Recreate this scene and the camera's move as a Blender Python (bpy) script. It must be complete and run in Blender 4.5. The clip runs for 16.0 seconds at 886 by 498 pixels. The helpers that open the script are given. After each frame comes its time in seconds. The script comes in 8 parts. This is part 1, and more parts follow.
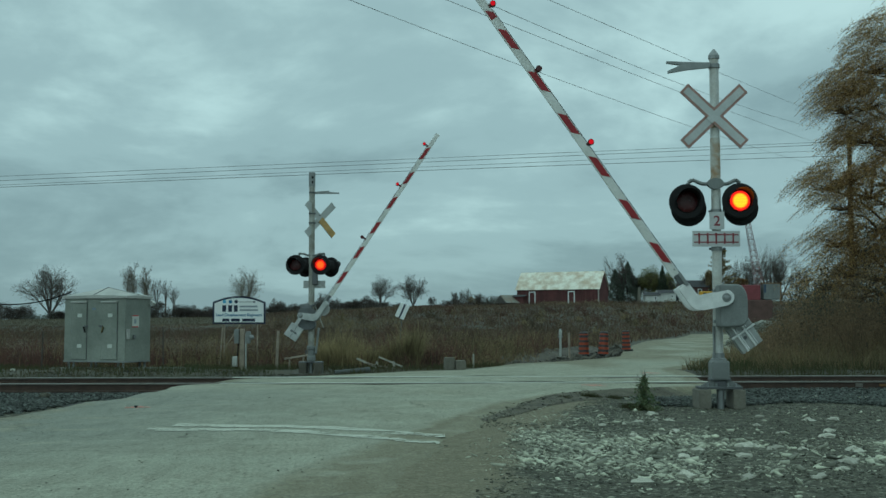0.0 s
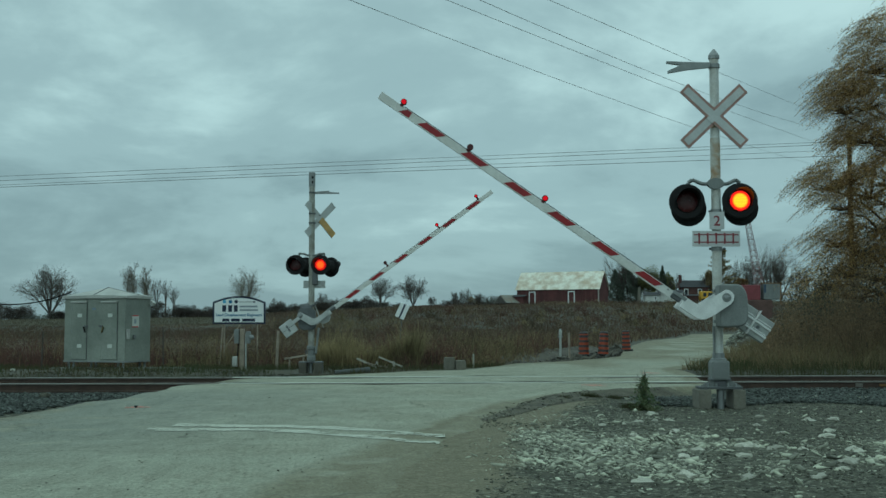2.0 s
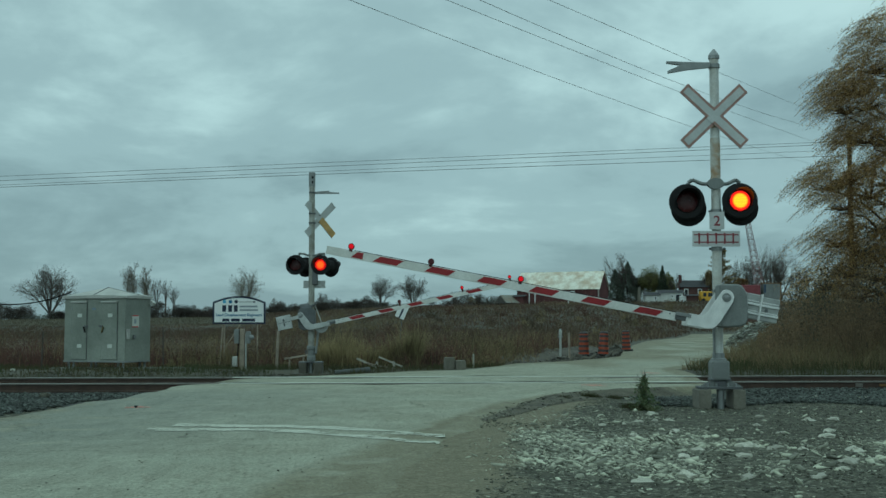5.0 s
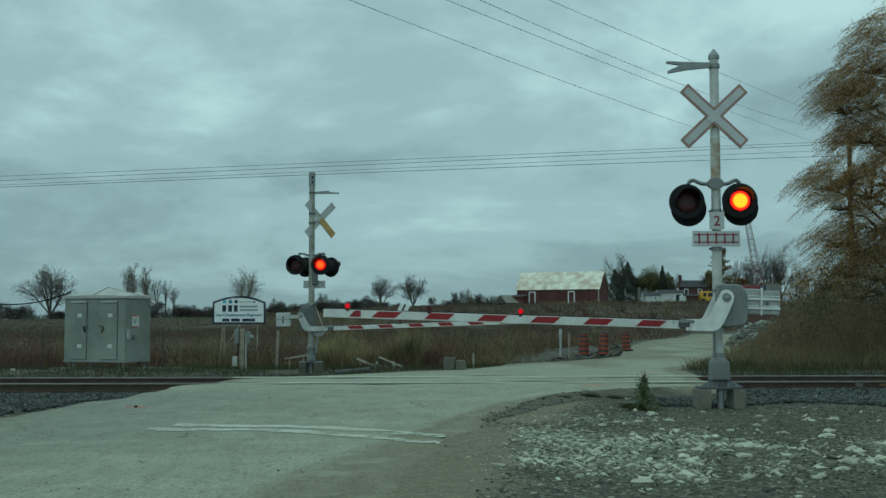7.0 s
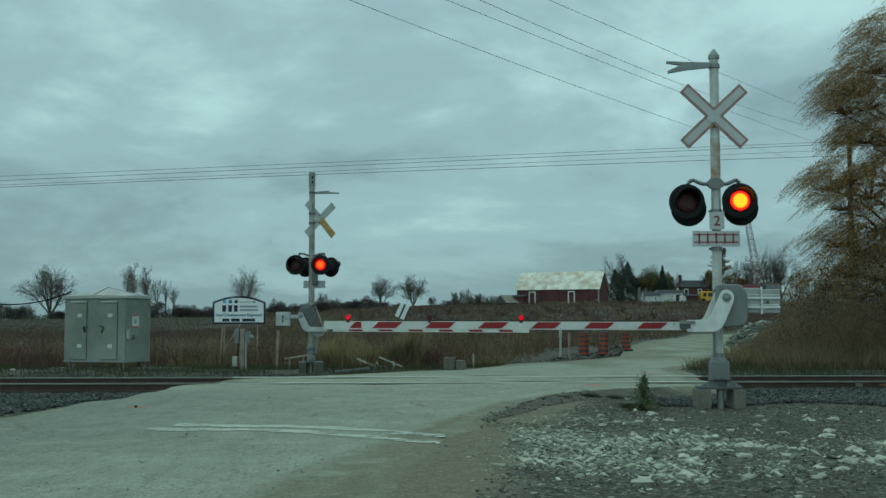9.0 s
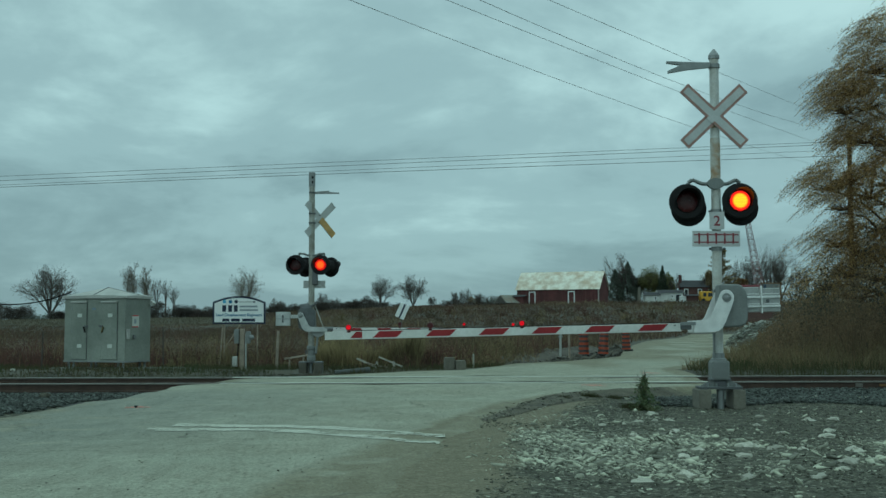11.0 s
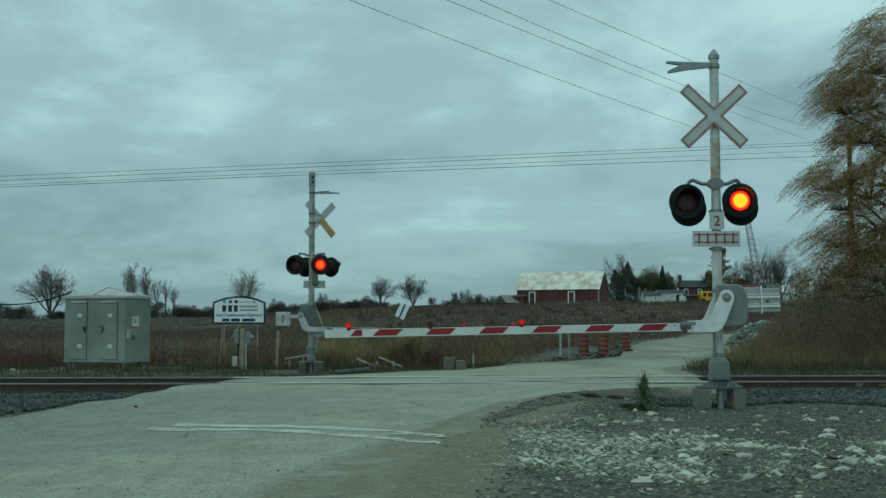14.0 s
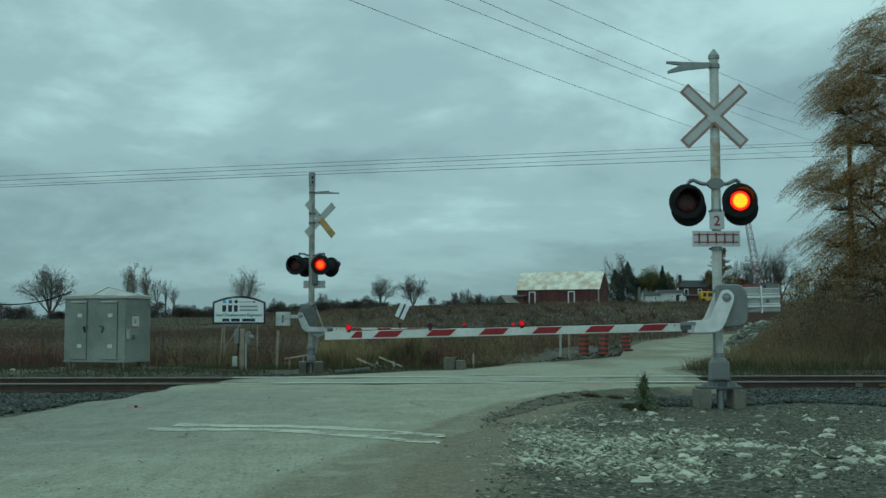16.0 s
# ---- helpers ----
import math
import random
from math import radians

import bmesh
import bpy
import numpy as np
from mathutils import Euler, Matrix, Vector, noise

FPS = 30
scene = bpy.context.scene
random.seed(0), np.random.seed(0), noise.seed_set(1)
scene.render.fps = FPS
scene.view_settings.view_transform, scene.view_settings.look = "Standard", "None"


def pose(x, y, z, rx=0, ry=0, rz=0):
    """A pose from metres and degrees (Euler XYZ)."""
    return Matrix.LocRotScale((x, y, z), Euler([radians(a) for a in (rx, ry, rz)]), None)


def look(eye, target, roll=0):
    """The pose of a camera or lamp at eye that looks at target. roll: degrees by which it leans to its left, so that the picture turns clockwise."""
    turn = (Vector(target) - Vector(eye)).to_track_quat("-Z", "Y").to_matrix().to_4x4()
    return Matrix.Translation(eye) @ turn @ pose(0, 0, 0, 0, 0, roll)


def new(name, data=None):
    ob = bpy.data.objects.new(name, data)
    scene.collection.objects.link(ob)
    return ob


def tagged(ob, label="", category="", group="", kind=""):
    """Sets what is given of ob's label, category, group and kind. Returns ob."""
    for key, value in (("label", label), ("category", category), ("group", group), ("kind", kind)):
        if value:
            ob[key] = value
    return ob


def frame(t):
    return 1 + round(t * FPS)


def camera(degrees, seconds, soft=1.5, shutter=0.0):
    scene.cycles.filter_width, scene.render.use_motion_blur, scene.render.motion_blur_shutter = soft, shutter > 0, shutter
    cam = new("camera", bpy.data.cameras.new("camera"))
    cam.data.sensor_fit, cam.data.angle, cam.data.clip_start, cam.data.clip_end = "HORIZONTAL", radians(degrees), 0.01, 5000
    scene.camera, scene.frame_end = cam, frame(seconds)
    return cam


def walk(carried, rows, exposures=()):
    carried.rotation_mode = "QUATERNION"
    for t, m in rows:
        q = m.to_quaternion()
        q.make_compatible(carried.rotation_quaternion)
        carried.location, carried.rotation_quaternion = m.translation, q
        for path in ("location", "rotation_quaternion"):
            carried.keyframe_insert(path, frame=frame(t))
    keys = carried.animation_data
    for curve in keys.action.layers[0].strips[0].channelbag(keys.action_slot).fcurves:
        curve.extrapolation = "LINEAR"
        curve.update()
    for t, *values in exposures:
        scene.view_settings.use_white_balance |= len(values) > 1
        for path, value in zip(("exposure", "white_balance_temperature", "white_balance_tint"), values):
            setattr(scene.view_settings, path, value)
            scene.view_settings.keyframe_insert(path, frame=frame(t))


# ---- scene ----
cam = camera(42.0, 16.0, 1.5)
walk(cam, [(0.0, pose(0, 0, 1.2, 93.81, 0, 0)), (16.0, pose(0, 0, 1.2, 93.81, 0, 0))],
     exposures=[(0.0, 0.0, 5330, -23), (3.5, 0.0, 5320, -23), (9.0, 0.0, 5270, -25), (12.5, 0.0, 5230, -26), (16.0, 0.0, 5230, -26)])


# ---- world and sun: a low overcast of layered cloud ----
def make_world():
    w = bpy.data.worlds.new("overcast")
    scene.world = w
    w.use_nodes = True
    nt = w.node_tree
    n, l = nt.nodes, nt.links
    n.clear()
    out = n.new("ShaderNodeOutputWorld")
    bg = n.new("ShaderNodeBackground")
    tc = n.new("ShaderNodeTexCoord")
    sep = n.new("ShaderNodeSeparateXYZ")
    l.new(tc.outputs["Generated"], sep.inputs[0])

    def mth(op, a, b):
        m = n.new("ShaderNodeMath")
        m.operation = op
        for i, v in enumerate((a, b)):
            if isinstance(v, (int, float)):
                m.inputs[i].default_value = v
            else:
                l.new(v, m.inputs[i])
        return m.outputs[0]

    up = mth("MAXIMUM", sep.outputs[2], 0.0)
    den = mth("ADD", up, 0.27)
    comb = n.new("ShaderNodeCombineXYZ")
    l.new(mth("DIVIDE", sep.outputs[0], den), comb.inputs[0])
    l.new(mth("DIVIDE", sep.outputs[1], den), comb.inputs[1])
    drift = n.new("ShaderNodeMapping")
    drift.inputs["Location"].default_value = (18.404, -13.899, -13.733)
    l.new(comb.outputs[0], drift.inputs["Vector"])
    big = n.new("ShaderNodeTexNoise")
    big.inputs["Scale"].default_value, big.inputs["Detail"].default_value, big.inputs["Roughness"].default_value = 1.3, 8.0, 0.56
    big.inputs["Distortion"].default_value = 0.35
    l.new(drift.outputs[0], big.inputs["Vector"])
    fine = n.new("ShaderNodeTexNoise")
    fine.inputs["Scale"].default_value, fine.inputs["Detail"].default_value = 5.5, 6.0
    l.new(drift.outputs[0], fine.inputs["Vector"])
    mixn = mth("ADD", mth("MULTIPLY", big.outputs["Fac"], 0.84), mth("MULTIPLY", fine.outputs["Fac"], 0.16))
    lift = mth("ADD", mixn, mth("SUBTRACT", mth("MULTIPLY", up, 0.54), 0.076))
    ramp = n.new("ShaderNodeValToRGB")
    ramp.color_ramp.interpolation = "EASE"
    e = ramp.color_ramp.elements
    e[0].position, e[0].color = 0.38, (0.265, 0.288, 0.305, 1)
    e[1].position, e[1].color = 0.70, (0.585, 0.605, 0.605, 1)
    mid = ramp.color_ramp.elements.new(0.53)
    mid.color = (0.375, 0.40, 0.415, 1)
    l.new(lift, ramp.inputs[0])
    sky = n.new("ShaderNodeTexSky")
    sky.sky_type = "NISHITA"
    sky.sun_disc, sky.sun_elevation, sky.sun_rotation = False, radians(38), radians(200)
    dim = n.new("ShaderNodeMix")
    dim.data_type, dim.blend_type = "RGBA", "ADD"
    dim.inputs[0].default_value = 0.004
    l.new(ramp.outputs[0], dim.inputs[6])
    l.new(sky.outputs[0], dim.inputs[7])
    l.new(dim.outputs[2], bg.inputs[0])
    bg.inputs[1].default_value = 1.08
    l.new(bg.outputs[0], out.inputs[0])


make_world()
sun_data = bpy.data.lights.new("sun", "SUN")
sun_data.energy, sun_data.angle, sun_data.color = 0.30, radians(40), (1.0, 0.98, 0.95)
sun = new("sun", sun_data)
sun.matrix_world = look((-20, -22, 30), (0, 10, 0))


# ---- materials ----
def mat(name, col, rough=0.7, metal=0.0, var=0.25, scale=3.0, fine=40.0, bump=0.15, col2=None, island=0.0, rand=0.0, spec=0.5, detail=6.0, over=None):
    """A surface with stains at one scale and grain at another."""
    m = bpy.data.materials.new(name)
    m.use_nodes = True
    nt = m.node_tree
    n, l = nt.nodes, nt.links
    b = n["Principled BSDF"]
    b.inputs["Metallic"].default_value = metal
    b.inputs["Specular IOR Level"].default_value = spec
    tc = n.new("ShaderNodeTexCoord")
    n1, n2 = n.new("ShaderNodeTexNoise"), n.new("ShaderNodeTexNoise")
    n1.inputs["Scale"].default_value, n1.inputs["Detail"].default_value = scale, detail
    n2.inputs["Scale"].default_value, n2.inputs["Detail"].default_value = fine, 3.0
    l.new(tc.outputs["Object"], n1.inputs["Vector"])
    l.new(tc.outputs["Object"], n2.inputs["Vector"])
    c2 = col2 or tuple(c * (1 - var) for c in col)
    ramp = n.new("ShaderNodeValToRGB")
    e = ramp.color_ramp.elements
    e[0].position, e[0].color = 0.36, (*c2, 1)
    e[1].position, e[1].color = 0.62, (*col, 1)
    l.new(n1.outputs["Fac"], ramp.inputs[0])
    hsv = n.new("ShaderNodeHueSaturation")
    base = ramp.outputs[0]
    if over:
        at = n.new("ShaderNodeAttribute")
        at.attribute_name = over[0]
        ov = n.new("ShaderNodeMix")
        ov.data_type = "RGBA"
        l.new(at.outputs["Fac"], ov.inputs[0])
        l.new(base, ov.inputs[6])
        ov.inputs[7].default_value = (*over[1], 1)
        base = ov.outputs[2]
    l.new(base, hsv.inputs["Color"])
    mr = n.new("ShaderNodeMapRange")
    mr.inputs["From Min"].default_value, mr.inputs["From Max"].default_value = 0.25, 0.75
    mr.inputs["To Min"].default_value, mr.inputs["To Max"].default_value = 1 - var * 0.7, 1 + var * 0.7
    l.new(n2.outputs["Fac"], mr.inputs["Value"])
    val = mr.outputs[0]
    if island or rand:
        src = n.new("ShaderNodeNewGeometry").outputs["Random Per Island"] if island else n.new("ShaderNodeObjectInfo").outputs["Random"]
        k = n.new("ShaderNodeMapRange")
        amt = island or rand
        k.inputs["To Min"].default_value, k.inputs["To Max"].default_value = 1 - amt, 1 + amt
        l.new(src, k.inputs["Value"])
        mm = n.new("ShaderNodeMath")
        mm.operation = "MULTIPLY"
        l.new(val, mm.inputs[0])
        l.new(k.outputs[0], mm.inputs[1])
        val = mm.outputs[0]
    l.new(val, hsv.inputs["Value"])
    l.new(hsv.outputs[0], b.inputs["Base Color"])
    rr = n.new("ShaderNodeMapRange")
    rr.inputs["To Min"].default_value, rr.inputs["To Max"].default_value = max(0.05, rough - 0.12), min(1.0, rough + 0.12)
    l.new(n1.outputs["Fac"], rr.inputs["Value"])
    l.new(rr.outputs[0], b.inputs["Roughness"])
    if bump:
        bp = n.new("ShaderNodeBump")
        bp.inputs["Strength"].default_value, bp.inputs["Distance"].default_value = bump, 0.02
        l.new(n2.outputs["Fac"], bp.inputs["Height"])
        l.new(bp.outputs[0], b.inputs["Normal"])
    return m


def layered(name, base, base2, dirt, dirt2):
    """Worn road: mottled, cracked surface with dirt lying over it where the mesh's own dirt mask says so."""
    m = bpy.data.materials.new(name)
    m.use_nodes = True
    nt = m.node_tree
    n, l = nt.nodes, nt.links
    b = n["Principled BSDF"]
    b.inputs["Roughness"].default_value = 0.93
    b.inputs["Specular IOR Level"].default_value = 0.3
    tc = n.new("ShaderNodeTexCoord")

    def tex(scale, detail, rough=0.6):
        t = n.new("ShaderNodeTexNoise")
        t.inputs["Scale"].default_value, t.inputs["Detail"].default_value, t.inputs["Roughness"].default_value = scale, detail, rough
        l.new(tc.outputs["Object"], t.inputs["Vector"])
        return t.outputs["Fac"]

    def mix(fac, c1, c2, mode="MIX"):
        x = n.new("ShaderNodeMix")
        x.data_type, x.blend_type = "RGBA", mode
        for k, v in ((0, fac), (6, c1), (7, c2)):
            if isinstance(v, (int, float)):
                x.inputs[k].default_value = v
            elif isinstance(v, tuple):
                x.inputs[k].default_value = (*v, 1)
            else:
                l.new(v, x.inputs[k])
        return x.outputs[2]

    def rng(v, a, c, lo=0.0, hi=1.0):
        r = n.new("ShaderNodeMapRange")
        r.inputs["From Min"].default_value, r.inputs["From Max"].default_value = a, c
        r.inputs["To Min"].default_value, r.inputs["To Max"].default_value = lo, hi
        l.new(v, r.inputs["Value"])
        return r.outputs[0]

    mp = n.new("ShaderNodeMapping")
    mp.inputs["Scale"].default_value = (1.0, 0.30, 1.0)
    mp.inputs["Rotation"].default_value = (0, 0, radians(-12))
    l.new(tc.outputs["Object"], mp.inputs["Vector"])
    streak = n.new("ShaderNodeTexNoise")
    streak.inputs["Scale"].default_value, streak.inputs["Detail"].default_value, streak.inputs["Roughness"].default_value = 3.2, 9, 0.72
    l.new(mp.outputs[0], streak.inputs["Vector"])
    spots = n.new("ShaderNodeTexNoise")
    spots.inputs["Scale"].default_value, spots.inputs["Detail"].default_value, spots.inputs["Roughness"].default_value = 15.0, 6, 0.8
    l.new(mp.outputs[0], spots.inputs["Vector"])
    big, mid, grain, wide = tex(1.3, 8, 0.62), streak.outputs["Fac"], tex(38, 4, 0.7), tex(0.22, 4)
    surf = mix(rng(big, 0.34, 0.66), base2, base)
    surf = mix(rng(mid, 0.50, 0.68, 0, 0.55), surf, tuple(c * 0.68 for c in base2))
    surf = mix(rng(mid, 0.28, 0.44, 0.35, 0), surf, tuple(c * 1.10 for c in base))
    surf = mix(rng(spots.outputs["Fac"], 0.53, 0.70, 0, 0.6), surf, tuple(c * 0.55 for c in base2))
    pits = tex(26.0, 3, 0.8)
    surf = mix(rng(pits, 0.63, 0.70, 0, 0.75), surf, tuple(c * 0.42 for c in base2))
    surf = mix(rng(pits, 0.30, 0.38, 0.5, 0), surf, tuple(c * 1.25 for c in base))
    surf = mix(rng(wide, 0.4, 0.65, 0, 0.4), surf, dirt2)
    bare = n.new("ShaderNodeAttribute")
    bare.attribute_name = "bare"
    surf = mix(bare.outputs["Fac"], surf, mix(rng(mid, 0.35, 0.65), (0.258, 0.268, 0.222), (0.192, 0.200, 0.168)))
    dcol = mix(rng(mid, 0.35, 0.65), dirt, dirt2)
    at = n.new("ShaderNodeAttribute")
    at.attribute_name = "dirt"
    ad = n.new("ShaderNodeMath")
    ad.operation = "MULTIPLY_ADD"
    l.new(rng(big, 0.25, 0.75, -0.5, 0.5), ad.inputs[0])
    ad.inputs[1].default_value = 0.7
    l.new(at.outputs["Fac"], ad.inputs[2])
    col = mix(rng(ad.outputs[0], 0.34, 0.66), surf, dcol)
    col = mix(rng(spots.outputs["Fac"], 0.54, 0.70, 0, 0.45), col, tuple(c * 0.55 for c in dirt))
    col = mix(rng(big, 0.54, 0.66, 0, 0.55), col, tuple(c * 0.95 for c in base))
    col = mix(rng(pits, 0.63, 0.70, 0, 0.6), col, tuple(c * 0.42 for c in base2))
    vo = n.new("ShaderNodeTexVoronoi")
    vo.feature = "DISTANCE_TO_EDGE"
    vo.inputs["Scale"].default_value = 0.55
    wob = n.new("ShaderNodeMix")
    wob.data_type, wob.blend_type = "RGBA", "ADD"
    wob.inputs[0].default_value = 0.9
    nz = n.new("ShaderNodeTexNoise")
    nz.inputs["Scale"].default_value, nz.inputs["Detail"].default_value = 1.6, 6
    l.new(tc.outputs["Object"], nz.inputs["Vector"])
    l.new(tc.outputs["Object"], wob.inputs[6])
    l.new(nz.outputs["Color"], wob.inputs[7])
    l.new(wob.outputs[2], vo.inputs["Vector"])
    crack = rng(vo.outputs["Distance"], 0.0, 0.016, 0.8, 0.0)
    ck = n.new("ShaderNodeMath")
    ck.operation = "MULTIPLY"
    l.new(crack, ck.inputs[0])
    l.new(rng(wide, 0.45, 0.6), ck.inputs[1])
    col = mix(ck.outputs[0], col, tuple(c * 0.35 for c in base2))
    hs = n.new("ShaderNodeHueSaturation")
    l.new(col, hs.inputs["Color"])
    l.new(rng(grain, 0.25, 0.75, 0.50, 1.50), hs.inputs["Value"])
    l.new(hs.outputs[0], b.inputs["Base Color"])
    bp = n.new("ShaderNodeBump")
    bp.inputs["Strength"].default_value, bp.inputs["Distance"].default_value = 1.0, 0.02
    l.new(mix(0.5, grain, mid), bp.inputs["Height"])
    l.new(bp.outputs[0], b.inputs["Normal"])
    return m


def leafmat(name, col, col2, trans=0.25, clump=1.3):
    """Thin leaves and stems: two tones mixed at random, some light let through."""
    m = bpy.data.materials.new(name)
    m.use_nodes = True
    nt = m.node_tree
    n, l = nt.nodes, nt.links
    b = n["Principled BSDF"]
    b.inputs["Roughness"].default_value = 0.75
    b.inputs["Specular IOR Level"].default_value = 0.2
    geo = n.new("ShaderNodeNewGeometry")
    tc = n.new("ShaderNodeTexCoord")
    no = n.new("ShaderNodeTexNoise")
    no.inputs["Scale"].default_value, no.inputs["Detail"].default_value = 0.22, 3.0
    l.new(tc.outputs["Object"], no.inputs["Vector"])
    n2 = n.new("ShaderNodeTexNoise")
    n2.inputs["Scale"].default_value, n2.inputs["Detail"].default_value = clump, 3.0
    l.new(tc.outputs["Object"], n2.inputs["Vector"])
    av = n.new("ShaderNodeMath")
    av.operation = "MULTIPLY_ADD"
    l.new(n2.outputs["Fac"], av.inputs[0])
    av.inputs[1].default_value = 1.1
    l.new(no.outputs["Fac"], av.inputs[2])
    sb = n.new("ShaderNodeMath")
    sb.operation = "SUBTRACT"
    l.new(av.outputs[0], sb.inputs[0])
    sb.inputs[1].default_value = 0.55
    ad = n.new("ShaderNodeMath")
    ad.operation = "MULTIPLY_ADD"
    l.new(geo.outputs["Random Per Island"], ad.inputs[0])
    ad.inputs[1].default_value = 0.6
    l.new(sb.outputs[0], ad.inputs[2])
    mr = n.new("ShaderNodeMapRange")
    mr.inputs["From Min"].default_value, mr.inputs["From Max"].default_value = 0.45, 1.15
    l.new(ad.outputs[0], mr.inputs["Value"])
    mx = n.new("ShaderNodeMix")
    mx.data_type = "RGBA"
    mx.inputs[6].default_value, mx.inputs[7].default_value = (*col, 1), (*col2, 1)
    l.new(mr.outputs[0], mx.inputs[0])
    l.new(mx.outputs[2], b.inputs["Base Color"])
    if trans:
        t = n.new("ShaderNodeBsdfTranslucent")
        l.new(mx.outputs[2], t.inputs["Color"])
        ms = n.new("ShaderNodeMixShader")
        ms.inputs[0].default_value = trans
        l.new(b.outputs[0], ms.inputs[1])
        l.new(t.outputs[0], ms.inputs[2])
        l.new(ms.outputs[0], n["Material Output"].inputs["Surface"])
    return m


def glow(name, core, rim, power, radius, inner=0.6, outer=0.86, bands=14.0):
    """A lit lens: a hot core that falls to deep red at its rim (the disc lies in its local XZ plane)."""
    m = bpy.data.materials.new(name)
    m.use_nodes = True
    nt = m.node_tree
    n, l = nt.nodes, nt.links
    n.remove(n["Principled BSDF"])
    em = n.new("ShaderNodeEmission")
    tc = n.new("ShaderNodeTexCoord")
    ln = n.new("ShaderNodeVectorMath")
    ln.operation = "LENGTH"
    l.new(tc.outputs["Object"], ln.inputs[0])
    wv = n.new("ShaderNodeTexWave")
    wv.bands_direction = "Z"
    wv.inputs["Scale"].default_value, wv.inputs["Distortion"].default_value = bands, 3.0
    l.new(tc.outputs["Object"], wv.inputs["Vector"])
    mr = n.new("ShaderNodeMapRange")
    mr.interpolation_type = "SMOOTHSTEP"
    mr.inputs["From Min"].default_value, mr.inputs["From Max"].default_value = radius * inner, radius * outer
    l.new(ln.outputs["Value"], mr.inputs["Value"])
    wm = n.new("ShaderNodeMix")
    wm.data_type = "RGBA"
    wm.inputs[6].default_value = (*core, 1)
    wm.inputs[7].default_value = (core[0], core[1] * 0.62, core[2] * 0.5, 1)
    l.new(wv.outputs["Fac"], wm.inputs[0])
    mx = n.new("ShaderNodeMix")
    mx.data_type = "RGBA"
    l.new(wm.outputs[2], mx.inputs[6])
    mx.inputs[7].default_value = (*rim, 1)
    l.new(mr.outputs[0], mx.inputs[0])
    l.new(mx.outputs[2], em.inputs[0])
    em.inputs[1].default_value = power
    l.new(em.outputs[0], n["Material Output"].inputs["Surface"])
    return m


M_GALV = mat("galvanised_steel", (0.29, 0.30, 0.30), 0.5, 0.55, 0.22, 5, 60, 0.06)
M_POST = mat("silver_painted_post", (0.58, 0.59, 0.57), 0.55, 0.2, 0.3, 4, 70, 0.08, col2=(0.40, 0.38, 0.34))
M_RUST = mat("rusty_paint", (0.50, 0.49, 0.45), 0.7, 0.1, 0.3, 6, 60, 0.1, col2=(0.30, 0.19, 0.09))
M_SILVER = mat("cast_aluminium", (0.78, 0.78, 0.77), 0.5, 0.15, 0.15, 6, 80, 0.05)
M_GREYBOX = mat("grey_painted_case", (0.20, 0.21, 0.205), 0.6, 0.0, 0.2, 3, 60, 0.06)
M_DKGREY = mat("dark_grey_metal", (0.13, 0.135, 0.14), 0.6, 0.2, 0.25, 5, 50, 0.1)
M_BLACK = mat("black_paint", (0.012, 0.012, 0.013), 0.6, 0.0, 0.3, 5, 50, 0.05, spec=0.25)
M_WHITE = mat("white_reflective_sheet", (0.68, 0.68, 0.66), 0.5, 0.0, 0.12, 2.5, 40, 0.03, col2=(0.54, 0.54, 0.51))
M_RED = mat("red_reflective_sheet", (0.25, 0.010, 0.017), 0.45, 0.0, 0.2, 3, 40, 0.03)
M_BUCK = mat("weathered_white_sheet", (0.52, 0.53, 0.53), 0.6, 0.0, 0.15, 3, 40, 0.04)
M_BUCKRED = mat("faded_red_border", (0.36, 0.22, 0.19), 0.6, 0.0, 0.25, 6, 50, 0.05)
M_ALUM = mat("bare_aluminium_back", (0.50, 0.51, 0.50), 0.45, 0.4, 0.15, 4, 60, 0.04)
M_ORANGEBUCK = mat("sun_faded_back", (0.50, 0.33, 0.12), 0.6, 0.0, 0.3, 5, 40, 0.05)
M_LENS = mat("unlit_red_lens", (0.06, 0.007, 0.009), 0.25, 0.0, 0.3, 30, 120, 0.3)
M_SMALLLENS = mat("unlit_red_plastic", (0.10, 0.008, 0.010), 0.35, 0.0, 0.3, 30, 90, 0.1)
M_LIT = glow("lit_signal_lens", (1.0, 0.34, 0.012), (0.42, 0.004, 0.004), 2.5, 0.15, 0.58, 0.84)
M_LITFAR = glow("lit_signal_lens_far", (1.0, 0.09, 0.010), (0.34, 0.002, 0.004), 2.0, 0.15, 0.38, 0.85)
M_LITSMALL = glow("lit_arm_lens", (1.0, 0.30, 0.24), (0.22, 0.001, 0.005), 2.8, 0.036, 0.08, 0.55, 60.0)
M_CONC = mat("concrete", (0.17, 0.16, 0.13), 0.9, 0.0, 0.25, 6, 50, 0.3)
# a darker concrete for the far mast's footing
M_CONCDARK = mat("dark_concrete", (0.095, 0.088, 0.07), 0.9, 0.0, 0.3, 5, 40, 0.3)
M_SILVERFAR = mat("dull_cast_aluminium", (0.52, 0.53, 0.52), 0.5, 0.15, 0.25, 5, 60, 0.05)
M_CAB = mat("cabinet_grey_paint", (0.275, 0.293, 0.255), 0.45, 0.1, 0.15, 0.9, 14, 0.03, col2=(0.195, 0.21, 0.183))
M_CABROOF = mat("cabinet_roof_paint", (0.46, 0.46, 0.43), 0.6, 0.0, 0.2, 2, 30, 0.05)
M_PAPER = mat("pale_sticker", (0.58, 0.60, 0.55), 0.6, 0.0, 0.08, 5, 40, 0.0)
